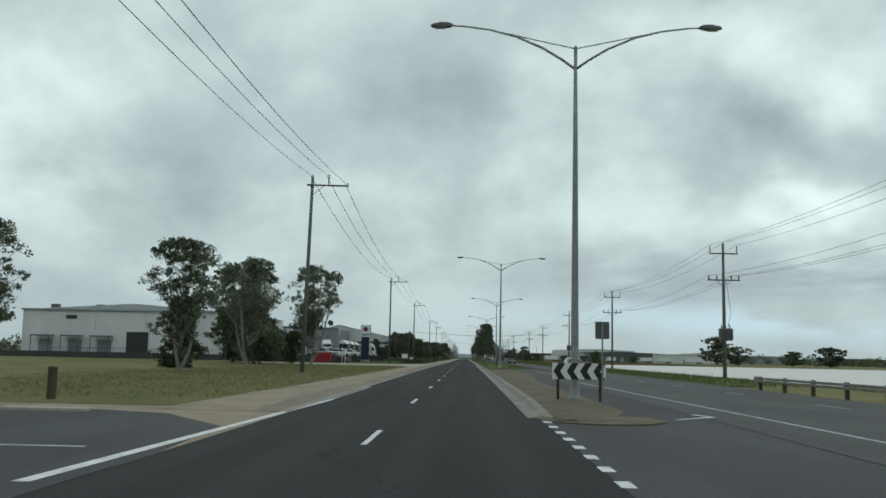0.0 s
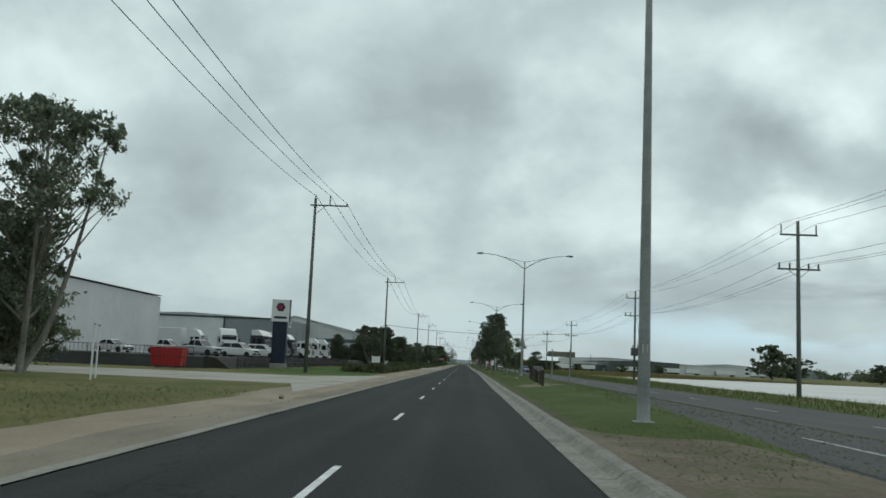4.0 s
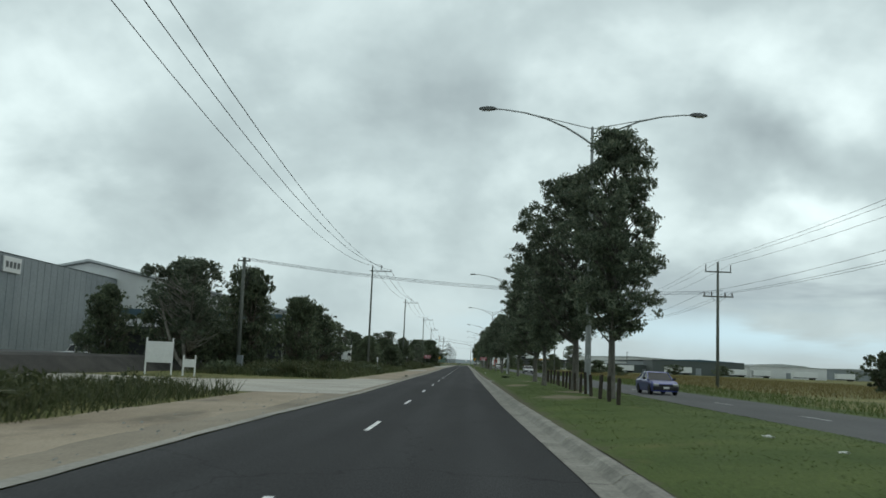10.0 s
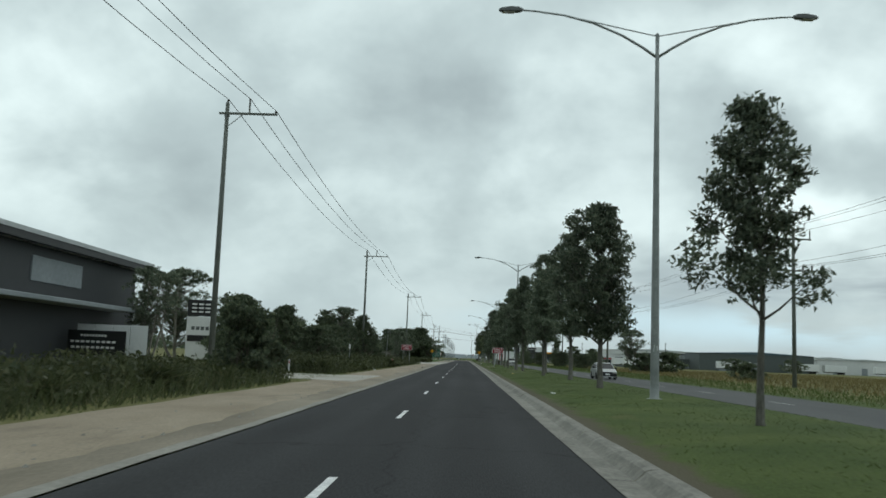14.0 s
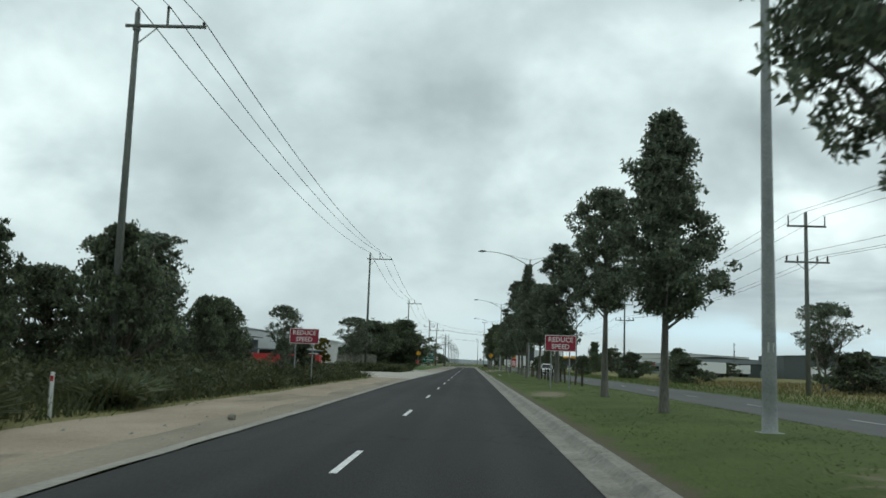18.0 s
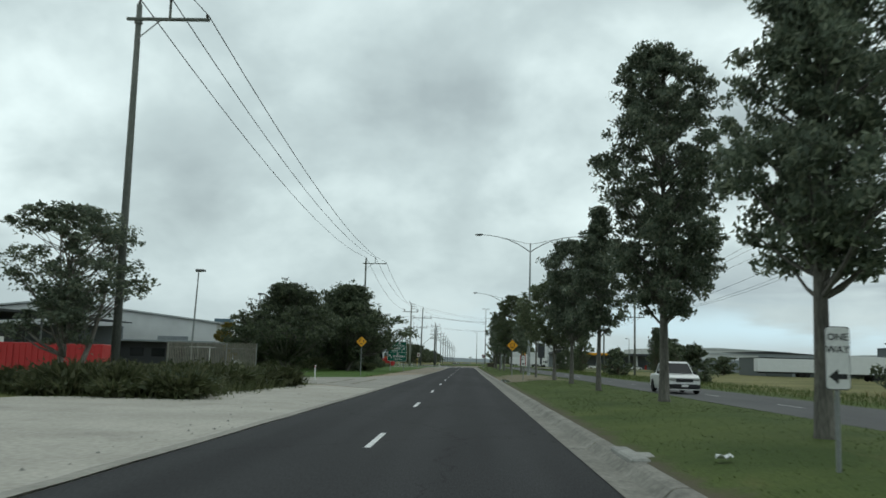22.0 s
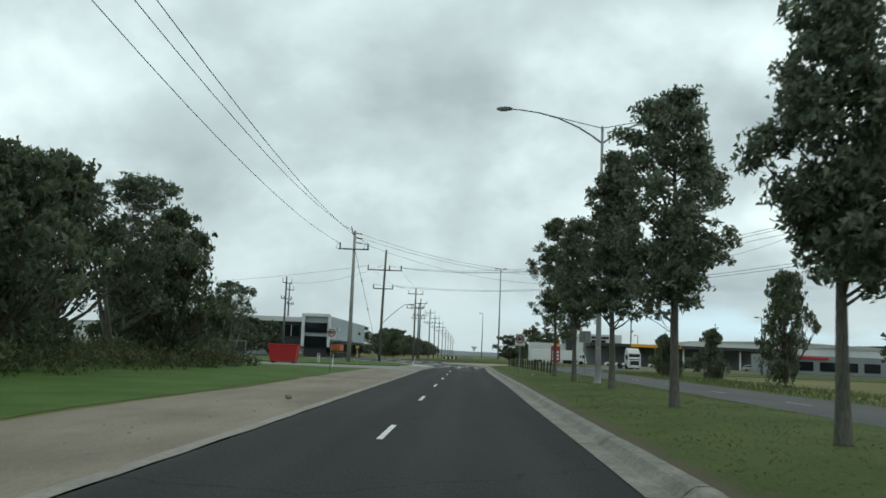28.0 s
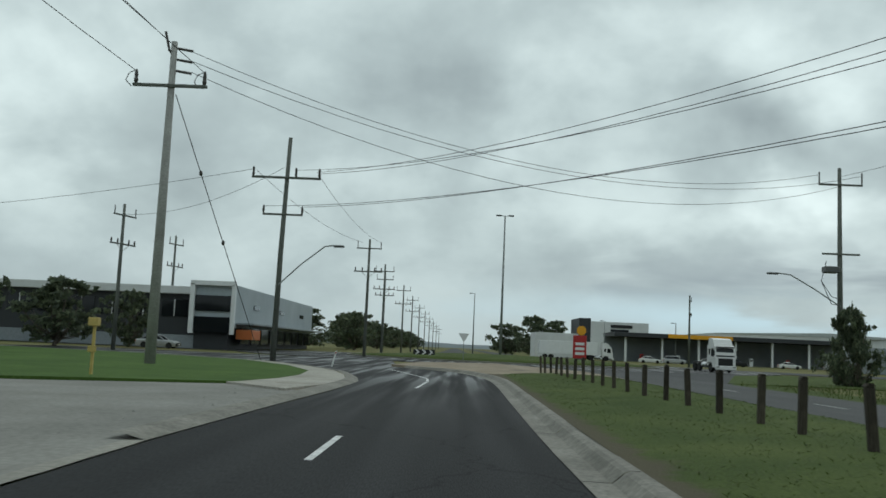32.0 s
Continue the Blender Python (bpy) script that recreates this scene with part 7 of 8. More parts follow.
prime_mover("white cab-over truck parked in the yard", pose(-33, 214, 1.08, 0, 0, 30), True, group="trucks in the yard")
prime_mover("white truck with box trailer parked in the yard", pose(-47, 232, 1.1, 0, 0, 90), True, group="trucks in the yard", trailer=True)
prime_mover("white truck with box trailer parked in the yard", pose(-40, 226, 1.1, 0, 0, 90), True, group="trucks in the yard", trailer=True)
for i_, (k, c, x, y, r, lb) in enumerate((("ute", "silver", -30, 190, 70, "silver pickup parked in the yard"), ("suv", "whitecar", -27, 196, 75, "white hatchback parked in the yard"), ("sedan", "silver", -33, 198, 80, "silver car parked in the yard"), ("suv", "blackcar", -29, 203, 78, "black car parked in the yard"), ("suv", "whitecar", -26.5, 206, 80, "white car parked in the yard"), ("ute", "whitecar", -37, 200, 80, "white pickup parked in the yard"), ("sedan", "whitecar", -41, 193, 70, "white sedan parked in the yard"))):
    car(k, c, lb, pose(x, y, 1.08, 0, 0, r), "cars in the yard")
rb_ = thing("red_bin", "red steel bin standing by the yard entrance", "skip bin", pose(-27, 170.5, 0))
part("body", Build().prism([(-1.3, 0.15), (1.3, 0.15), (1.5, 1.8), (-1.5, 1.8)], "y", -0.8, 0.8), "red", rb_)
for s in (-0.9, 0.9):
    part("runner", Build().box((s, 0, 0.08), (0.15, 1.5, 0.18), 0.01), "black", rb_)
for s in (-1.1, 0, 1.1):
    part("rib", Build().box((s, -0.84, 1.0), (0.1, 0.06, 1.6)), "red", rb_)


def white_board(x, y, w, h, z0, label):
    t = thing("notice_board", label, "sign board", pose(x, y, 0))
    part("panel", Build().box((0, 0, z0 + h / 2), (w, 0.05, h), 0.01), "signwhite", t)
    for s in (-1, 1):
        part("post", Build().box((s * w / 2, 0.05, (z0 + h) / 2 + 0.1), (0.09, 0.09, z0 + h + 0.3), 0.01), "signwhite", t)
    return t


white_board(-19.4, 285.0, 1.7, 1.35, 0.75, "white notice board on two posts by the driveway")
white_board(-17.2, 284.3, 0.75, 0.5, 0.55, "small white board on two short posts by the driveway")
lp = thing("service_pole", "timber pole with service wires and a small transformer", "power pole", pose(-19.4, 305.2, 0))
part("pole", Build().tube([(0, 0, -0.2), (0, 0, 5), (0, 0, 9.9)], [0.19, 0.17, 0.14], 10), "timber_pole", lp, smooth=True)
part("crossarm", Build().box((0, -0.15, 9.6), (1.1, 0.1, 0.12), 0.01), "timber_pole", lp)
for x in (-0.45, 0.0, 0.45):
    part("insulator", Build().lathe([(0.03, 0), (0.07, 0.08), (0.03, 0.16)], 8, pose(x, -0.15, 9.65)), "insul", lp)
for k in range(3):
    part("loop_wire", Build().tube([(0.1, -0.1, 9.5 - 0.3 * k), (0.6, -0.3, 9.0 - 0.4 * k), (0.3, -0.2, 8.2 - 0.5 * k), (0.12, -0.1, 7.9 - 0.4 * k)], 0.02, 5), "wire", lp)
part("meter_box", Build().box((0.25, -0.25, 0.7), (0.5, 0.4, 1.4), 0.03), "greywall", lp)
cw = thing("crossing_lines", "service wires crossing above the road", "power lines")
for k in range(3):
    line("conductor", (-19.4, 304 + 1.2 * k, 9.8), (27.5, 324 + 2 * k, 10.3), 1.1, cw, 0.016, 20)

# gabled shed by the shrubs
wc = thing("gabled_shed", "white gabled shed with pale roof and dark canopy", "warehouse", pose(0, 0, 0))
part("wall_shell", Build().prism([(-73.5, 0), (-22.6, 0), (-22.6, 6.8), (-48, 12.3), (-73.5, 6.8)], "y", 340.3, 378), "offwhite", wc)
part("roof", Build().prism([(-21.6, 6.75), (-48, 12.4), (-74, 6.75), (-74, 6.95), (-48, 12.7), (-21.6, 6.98)], "y", 339.6, 378.6), "roof", wc)
part("eave_fascia", Build().box((-21.8, 359, 6.62), (0.3, 38.5, 0.5), 0.02), "black", wc)
part("window_band", Build().box((-36, 340.2, 6.2), (26, 0.12, 0.9), 0.02), "teal", wc)
part("lower_wall", Build().box((-40, 340.1, 2.0), (34.4, 0.14, 4.0), 0.02), "darkwall", wc)
part("canopy", Build().box((-36, 338.8, 4.2), (28, 3.2, 0.35), 0.04), "darkwall", wc)
for k in range(5):
    part("canopy_post", Build().tube([(-24 - k * 6, 337.5, 0), (-24 - k * 6, 337.5, 4.1)], 0.09, 8), "lamp_grey", wc)
part("side_wall_dark", Build().box((-22.5, 359, 3.2), (0.14, 37, 6.4), 0.02), "darkwall", wc)
part("side_window", Build().box((-22.42, 350, 5.2), (0.12, 5, 1.1), 0.02), "teal", wc)
part("side_window", Build().box((-22.42, 366, 5.2), (0.12, 6, 1.3), 0.02), "greywall", wc)
part("awning", Build().box((-21.6, 359, 3.6), (1.8, 30, 0.25), 0.03), "greywall", wc)

tn = thing("tenant_sign", "tall sign board with dark head and white panels", "sign board", pose(-21.3, 389.2, 0))
part("head", Build().box((0, 0, 4.6), (2.2, 0.3, 1.3), 0.02), "signblack", tn)
part("panel", Build().box((0, 0, 2.2), (2.2, 0.28, 3.4), 0.02), "signwhite", tn)
for z in (4.9, 4.6, 4.3):
    bars(tn, 0, z, 1.6, 0.12, 3, "signwhite", -0.16)
bars(tn, 0, 3.0, 1.5, 0.28, 4, "lamp_grey", -0.15)
part("band", Build().box((0, -0.15, 2.2), (2.0, 0.02, 0.5)), "signblack", tn)
nb = thing("name_board", "long black board with white writing beside the shed", "sign board", pose(-20.6, 367.5, 0.35) @ Matrix.Diagonal((0.62, 0.6, 0.62, 1)))
part("board", Build().box((0, 0, 1.9), (5.2, 0.15, 2.2), 0.02), "signblack", nb)
for z, w in ((2.55, 2.4), (2.0, 4.2), (1.5, 4.0)):
    bars(nb, -0.3, z, w, 0.2, 9, "signwhite", -0.09)
for s in (-2.3, 2.3):
    part("post", Build().box((s, 0.12, 1.4), (0.12, 0.12, 3.0), 0.01), "lamp_grey", nb)
wf = thing("site_hoarding", "white hoarding panels behind the name board", "hoarding", pose(-20.2, 368.6, -0.05) @ Matrix.Diagonal((0.42, 0.6, 0.82, 1)))
for k in range(4):
    part("panel", Build().box((-3.6 + k * 2.4, 0, 1.7), (2.34, 0.06, 3.0), 0.01), "white", wf)
for k in range(5):
    part("post", Build().box((-4.8 + k * 2.4, 0.08, 1.6), (0.08, 0.08, 3.4), 0.01), "lamp_grey", wf)

car("ute", "whitecar", "white pickup parked by the white shed", pose(-36, 312, 0.0, 0, 0, 80))
# yard with red containers and canopy roofs
cd = thing("canopy_building", "dark flat canopy roof over a workshop yard", "workshop", pose(0, 0, 0))
part("canopy", Build().prism([(-85, 5.6), (-66, 6.6), (-53, 6.1), (-53, 6.3), (-66, 7.1), (-85, 6.2)], "y", 612, 640), "darkwall", cd)
part("back_wall", Build().box((-70, 639, 2.8), (32, 0.4, 5.6), 0.02), "greywall", cd)
for x in (-83, -73, -63, -54.5):
    for y in (613, 626):
        part("column", Build().tube([(x, y, 0), (x, y, 6.0)], 0.14, 8), "lamp_grey", cd)
part("sign_panel", Build().box((-62, 611.6, 2.6), (9, 0.15, 2.4), 0.02), "signblack", cd)
for k in range(7):
    part("writing_bar", Build().box((-65.4 + k * 1.1, 611.5, 2.8), (0.7, 0.03, 0.7)), "signwhite", cd)
for i_, (x, y) in enumerate(((-28.2, 562.0), (-34.4, 562.3))):
    ct_ = thing("shipping_container", "red steel shipping container in the yard", "container", pose(x, y, 0) @ Matrix.Diagonal((1, 1, 0.78, 1)), "red containers")
    part("shell", Build().box((0, 0, 1.35), (6.1, 2.4, 2.5), 0.03), "red", ct_)
    for k in range(14):
        part("corrugation", Build().box((-2.8 + k * 0.43, -1.22, 1.35), (0.2, 0.06, 2.3)), "red", ct_)
pb = thing("business_board", "long black sign board with white writing by the driveway", "sign board", pose(-20.3, 517.5, 0))
part("board", Build().box((0, 0, 0.95), (3.9, 0.14, 1.45), 0.02), "signblack", pb)
bars(pb, 0.0, 1.0, 3.3, 0.42, 10, "signwhite", -0.08)
bars(pb, 0.4, 0.5, 1.8, 0.12, 6, "signwhite", -0.08)
for s in (-1.7, 1.7):
    part("post", Build().box((s, 0.1, 0.8), (0.1, 0.1, 1.8), 0.01), "lamp_grey", pb)
wd_ = thing("white_shed", "long white shed with a shallow pale roof", "warehouse")
part("wall_shell", Build().prism([(-95, 0), (-41, 0), (-41, 6.6), (-68, 9.6), (-95, 6.6)], "y", 645, 690), "offwhite", wd_)
part("roof", Build().prism([(-40.4, 6.6), (-68, 9.7), (-95.6, 6.6), (-95.6, 6.85), (-68, 9.98), (-40.4, 6.85)], "y", 644.5, 690.5), "roof", wd_)
for k in range(4):
    part("roller_door", Build().box((-48 - k * 11, 644.9, 2.2), (5, 0.14, 4.4), 0.02), "greywall", wd_)
sd = thing("small_office", "low dark-fronted office with a white porch", "office", pose(-41, 632, 0))
part("wall_shell", Build().box((-4, 4, 1.6), (14, 8, 3.2), 0.02), "darkwall", sd)
part("roof", Build().box((-4, 3.4, 3.35), (15.4, 10, 0.3), 0.05), "greywall", sd)
for k in range(3):
    part("window", Build().box((-8 + k * 3.2, -0.03, 1.7), (2.0, 0.1, 1.2), 0.02), "glass", sd)
part("porch_roof", Build().box((2.2, -1.4, 2.6), (3.2, 2.6, 0.15), 0.03), "white", sd)
for s in (0.8, 3.6):
    part("porch_post", Build().box((s, -2.5, 1.3), (0.14, 0.14, 2.6), 0.01), "white", sd)
bw = thing("palisade_fence", "weathered grey-brown steel palisade fence behind the shrubs", "fence", pose(-23.4, 569, 0))
for k in range(54):
    part("pale", Build().prism([(0.13 * k - 0.035, 0.1), (0.13 * k + 0.035, 0.1), (0.13 * k + 0.035, 2.4), (0.13 * k, 2.52), (0.13 * k - 0.035, 2.4)], "y", -0.01, 0.01), "timber_rail", bw)
for z in (0.45, 2.05):
    part("rail", Build().box((3.45, 0.035, z), (7.1, 0.045, 0.05), 0.005), "galv", bw)
for k in range(4):
    part("post", Build().box((0.02 + 2.3 * k, 0.09, 1.2), (0.08, 0.06, 2.5), 0.006), "galv", bw)
bl = thing("blue_tank", "blue-grey square tank behind the yard", "tank", pose(-52, 690, 0))
part("tank", Build().box((0, 0, 4.6), (3.4, 3.4, 9.2), 0.1), "teal", bl)
for z in (2, 4.5, 7):
    part("band", Build().box((0, 0, z), (3.5, 3.5, 0.15), 0.02), "lamp_grey", bl)


def floodlight(x, y, h, lean):
    t = thing("floodlight_pole", "slim grey floodlight pole with a square head", "floodlight", pose(x, y, 0, 0, lean, 0), "floodlights in the yard")
    part("pole", Build().tube([(0, 0, -0.1), (0, 0, h)], [0.09, 0.05], 8), "galv", t)
    part("head", Build().box((0.15, 0, h + 0.05), (0.75, 0.5, 0.16), 0.03), "lamp_grey", t)
    part("bracket", Build().box((0, 0, h - 0.05), (0.5, 0.08, 0.08), 0.01), "galv", t)


floodlight(-22.2, 571, 8.2, 2.0)
floodlight(-24.0, 601, 8.5, 1.0)

# red skip and gate by the junction
sk = thing("skip_bin", "red steel skip bin on the grass by the gate", "skip bin", pose(-18.1, 707.0, 0.0))
part("body", Build().prism([(-1.2, 0.2), (1.2, 0.2), (1.42, 1.75), (-1.42, 1.75)], "y", -0.8, 0.8), "red", sk)
part("rim", Build().box((0, 0, 1.77), (2.95, 1.75, 0.1), 0.03), "red", sk)
for s in (-1.0, 1.0):
    part("runner", Build().box((s, 0, 0.1), (0.15, 1.5, 0.2), 0.01), "black", sk)
gt = thing("chain_mesh_gate", "grey chain-mesh gate with a braced end post", "gate", pose(-22.6, 699.5, 0))
gm = Build()
for k in range(60):
    gm.box((-2.5 + k * 0.085, 0, 0.98), (0.02, 0.02, 1.8))
for k in range(22):
    gm.box((0, 0, 0.1 + k * 0.083), (5.0, 0.02, 0.02))
part("mesh", gm, "lamp_grey", gt)
for x in (-2.55, 2.55):
    part("post", Build().tube([(x, 0, -0.1), (x, 0, 2.0)], 0.06, 8), "galv", gt)
part("brace", Build().tube([(-3.5, 0, 0.0), (-2.6, 0, 1.3)], 0.05, 6), "galv", gt)
part("top_rail", Build().tube([(-2.5, 0, 1.92), (2.5, 0, 1.92)], 0.035, 6), "galv", gt)

# ---- roundabout ----
RC, R_IN, R_OUT = (6.0, 803.0), 20.0, 34.0
disc = Build()
ring_ = [(RC[0] + R_OUT * math.cos(2 * math.pi * k / 72), RC[1] + R_OUT * math.sin(2 * math.pi * k / 72)) for k in range(72)]
single("roundabout", disc.prism(ring_, "z", -0.05, 0.008), "asphalt", "wet dark asphalt of the roundabout", "road", kind="structure")
cross = Build().add([(-420, 792, 0.0), (420, 792, 0.0), (420, 812, 0.0), (-420, 812, 0.0)], [(0, 1, 2, 3)])
single("cross_street", cross, "old_asphalt", "grey asphalt cross street at the roundabout", "road", kind="structure")
# flared approach to the roundabout
ap = Build().add([(left_edge(716), 715.5, 0.004), (lip(716) + 0.2, 715.5, 0.004), (lip(726) + 0.2, 726, 0.004), (lip(733) + 0.2, 733, 0.004), (lip(740) + 0.2, 740, 0.004), (lip(744) + 0.2, 744, 0.004), (-4, 748, 0.004), (-6, 772, 0.004), (-40, 776, 0.004), (-40, 757, 0.004), (-22, 752, 0.004), (-12.5, 745.5, 0.004), (-8, 737.5, 0.004), (-5.4, 731, 0.004), (-4.2, 724.5, 0.004), (-3.8, 720, 0.004)], [tuple(range(16))])
single("approach", ap, "asphalt", "wet dark asphalt flaring towards the roundabout", "road", kind="structure")
ex = Build().add([(FAR_L, 740, 0.003), (FAR_R, 740, 0.003), (34, 786, 0.003), (8, 776, 0.003)], [(0, 1, 2, 3)])
single("exit_road", ex, "old_asphalt", "grey asphalt leaving the roundabout", "road", kind="structure")
single("road_beyond", ribbon(lambda y: -4.5, lambda y: 3.5, span(832, 1900, 200), z=0.0), "old_asphalt", "road going on beyond the roundabout", "road", kind="structure")
single("road_beyond_right", ribbon(lambda y: 11.0, lambda y: 19.0, span(832, 1900, 200), z=0.0), "old_asphalt", "second carriageway beyond the roundabout", "road", kind="structure")
isl2 = Build().lathe([(R_IN, 0.0), (R_IN, 0.15), (R_IN - 0.35, 0.16), (R_IN - 0.4, 0.1)], 72, pose(*RC, 0))
single("island_kerb", isl2, "kerb", "pale concrete kerb round the central island", "kerb", kind="structure")
isl3 = Build().lathe([(R_IN - 0.38, 0.05), (R_IN - 0.38, 0.15), (R_IN - 5, 0.45), (6, 0.8), (0.1, 0.85)], 48, pose(*RC, 0))
single("central_island", isl3, "grass", "grassed central island of the roundabout", "traffic island", kind="structure", smooth=True)
sp = Build().prism([(lip(733) + 0.72, 733), (lip(738) + 0.72, 738), (lip(742) + 0.72, 742), (lip(745) + 0.8, 745.5), (-4.4, 748), (-3, 764), (4, 772), (9.6, 752), (9.6, 735)], "z", 0.0, 0.15)
single("splitter_island", sp, "gravel", "sandy bare splitter island before the roundabout", "traffic island", kind="structure")
lc = Build().prism([(-7.2, 714.8), (-6.6, 719), (-6.5, 723), (-7.1, 729), (-9.6, 737), (-14, 745.5), (-23, 752), (-60, 764), (-60, 712), (-14, 711.6)], "z", -0.02, 0.1)
single("corner_grass", lc, "lawn", "green grass corner by the junction", "verge", kind="structure")
sv = Build().prism([(-7.4, 714.6), (-5.0, 712), (-4.3, 716), (-4.3, 721), (-5.0, 726), (-6.2, 731.5), (-8.8, 738), (-13.2, 746.5), (-22, 753), (-23, 752), (-14, 745.5), (-9.6, 737), (-7.1, 729), (-6.5, 723), (-6.6, 719)], "z", -0.02, 0.085)
single("corner_footway", sv, "slab", "pale gravelly strip behind the junction kerb", "pavement", kind="structure")
lk = Build()
cp = [(-4.3, 698), (-4.1, 706), (-3.85, 713), (-3.75, 718), (-3.8, 721), (-4.2, 724.5), (-5.4, 731), (-8, 737.5), (-12.5, 745.8), (-22, 752.4), (-60, 764.5)]
for (xa, ya), (xb, yb) in zip(cp[:-1], cp[1:]):
    d = Vector((xb - xa, yb - ya, 0))
    n = Vector((-d.y, d.x, 0)).normalized() * 0.3
    lk.add([(xa, ya, 0.018), (xb, yb, 0.018), (xb + n.x, yb + n.y, 0.1), (xa + n.x, ya + n.y, 0.1), (xb + n.x * 1.8, yb + n.y * 1.8, 0.1), (xa + n.x * 1.8, ya + n.y * 1.8, 0.1)], [(0, 1, 2, 3), (3, 2, 4, 5)])
single("corner_kerb", lk, "kerb", "pale concrete kerb round the junction corner", "kerb", kind="structure")
rv = Build().prism([(17, 742), (60, 745), (120, 784), (34, 782), (26, 770)], "z", -0.02, 0.02)
single("right_corner_grass", rv, "grass", "grass corner beyond the opposite carriageway", "verge", kind="structure")
ch2 = thing("chevron_board", "black and white chevron board on the central island", "road sign", pose(-3.5, 785.5, 0.3))
part("board", Build().box((0, 0, 0.55), (2.4, 0.03, 0.55), 0.008), "signblack", ch2)
for k in range(3):
    x = -0.75 + k * 0.75
    part("chevron", Build().prism([(x - 0.25, 0.8), (x, 0.8), (x + 0.25, 0.55), (x, 0.3), (x - 0.25, 0.3), (x, 0.55)], "y", -0.022, -0.016), "signwhite", ch2)
gw = thing("give_way_sign", "white triangular give way sign on a post", "road sign", pose(0.8, 779.5, 0.1))
part("panel", Build().prism([(-0.55, 2.9), (0.55, 2.9), (0, 1.95)], "y", -0.01, 0.01), "signwhite", gw)
post(gw, 0, -0.1, 2.8, 0.04)
cl_ = thing("curved_lane_line", "white lane line curving into the roundabout", "road marking", kind="structure")
bend = [(717.4, -1.35), (720.5, -1.25), (723.8, -1.15), (727, -1.25), (730, -1.75), (734, -2.6), (740, -3.9)]
for (a, xa), (b, xb) in zip(bend[:-1], bend[1:]):
    part("dash", Build().add([(xa - 0.06, a, 0.014), (xa + 0.06, a, 0.014), (xb + 0.06, b - 0.15, 0.014), (xb - 0.06, b - 0.15, 0.014)], [(0, 1, 2, 3)]), "paint", cl_)

# ---- junction poles ----
q1 = thing("junction_pole", "tall pale concrete power pole with crossarm and stay wire", "power pole", pose(-14.65, 728.5, 0) @ Matrix.Diagonal((1, 1, 0.96, 1)))
part("pole", Build().tube([(0, 0, -0.2), (0, 0, 8), (0, 0, 16.7)], [0.27, 0.22, 0.15], 14), "concrete_pole", q1, smooth=True)
part("crossarm", Build().box((0.0, -0.22, 14.3), (3.7, 0.14, 0.16), 0.012), "timber_pole", q1)
for x in (-1.7, 1.7):
    part("insulator", Build().lathe([(0.06, 0), (0.12, 0.2), (0.08, 0.3), (0.1, 0.5), (0.05, 0.75)], 10, pose(x, -0.22, 14.35)), "insul", q1)
part("top_bracket", Build().tube([(-0.45, -0.1, 17.2), (-0.2, -0.1, 16.2), (0, 0, 16.0)], 0.07, 6), "insul", q1)
for k in range(3):
    part("strain_insulator", Build().tube([(0.1, 0.1, 16.4 - 0.6 * k), (0.9, 0.2, 16.3 - 0.6 * k)], 0.07, 6), "insul", q1)
for x in (-1.7, 1.7):
    part("jumper_loop", Build().tube([(x, -0.2, 15.1), (x - 0.35, -0.25, 14.9), (x - 0.5, -0.25, 14.5), (x - 0.2, -0.25, 14.2)], 0.025, 5), "wire", q1)
st = part("stay_wire", Build().tube([(0.15, 0.3, 14.0), (2.3, 14.0, 0.2)], 0.025, 5), "wire", q1)
for k in (0.25, 0.5):
    p = Vector((0.15, 0.3, 14.0)).lerp(Vector((2.3, 14.0, 0.2)), k)
    part("stay_insulator", Build().lathe([(0.03, -0.15), (0.1, -0.05), (0.1, 0.05), (0.03, 0.15)], 8, pose(*p)), "insul", st)
q2 = thing("junction_pole", "timber power pole with two crossarms and a lamp arm", "power pole", pose(-13.0, 749.5, 0))
part("pole", Build().tube([(0, 0, -0.2), (0.1, 0, 8), (0.3, 0, 16.2)], [0.22, 0.18, 0.14], 12), "timber_pole", q2, smooth=True)
part("upper_crossarm", Build().box((0.2, -0.2, 13.2), (5.0, 0.14, 0.16), 0.012), "timber_pole", q2)
part("lower_crossarm", Build().box((0.1, -0.2, 10.5), (2.9, 0.12, 0.14), 0.012), "timber_pole", q2)
for x in (-2.2, 0.9, 2.6):
    part("insulator", Build().lathe([(0.05, 0), (0.11, 0.2), (0.07, 0.35), (0.1, 0.55), (0.04, 0.7)], 8, pose(x, -0.2, 13.25)), "insul", q2)
for x in (-1.3, 1.5):
    part("insulator", Build().lathe([(0.05, 0), (0.1, 0.25), (0.05, 0.6)], 8, pose(x, -0.2, 10.55)), "insul", q2)
la = part("lamp_arm", Build().tube([(0.1, -0.2, 5.4), (1.6, -0.2, 6.9), (3.3, -0.2, 8.3), (3.9, -0.2, 8.4)], 0.05, 6), "galv", q2)
part("lamp_head", Build().box((4.3, -0.2, 8.35), (0.8, 0.3, 0.16), 0.05), "lamp_grey", la)
q9 = thing("junction_pole", "timber power pole with crossarms transformer and lamp arm", "power pole", pose(30.3, 757, 0))
part("pole", Build().tube([(0, 0, -0.2), (0, 0, 8), (0, 0, 17.2)], [0.24, 0.2, 0.14], 12), "timber_pole", q9, smooth=True)
part("upper_crossarm", Build().box((0, -0.2, 15.8), (3.5, 0.13, 0.15), 0.012), "timber_pole", q9)
for x in (-1.7, 1.7):
    part("upright", Build().tube([(x, -0.2, 15.8), (x, -0.2, 16.8)], 0.06, 6), "insul", q9)
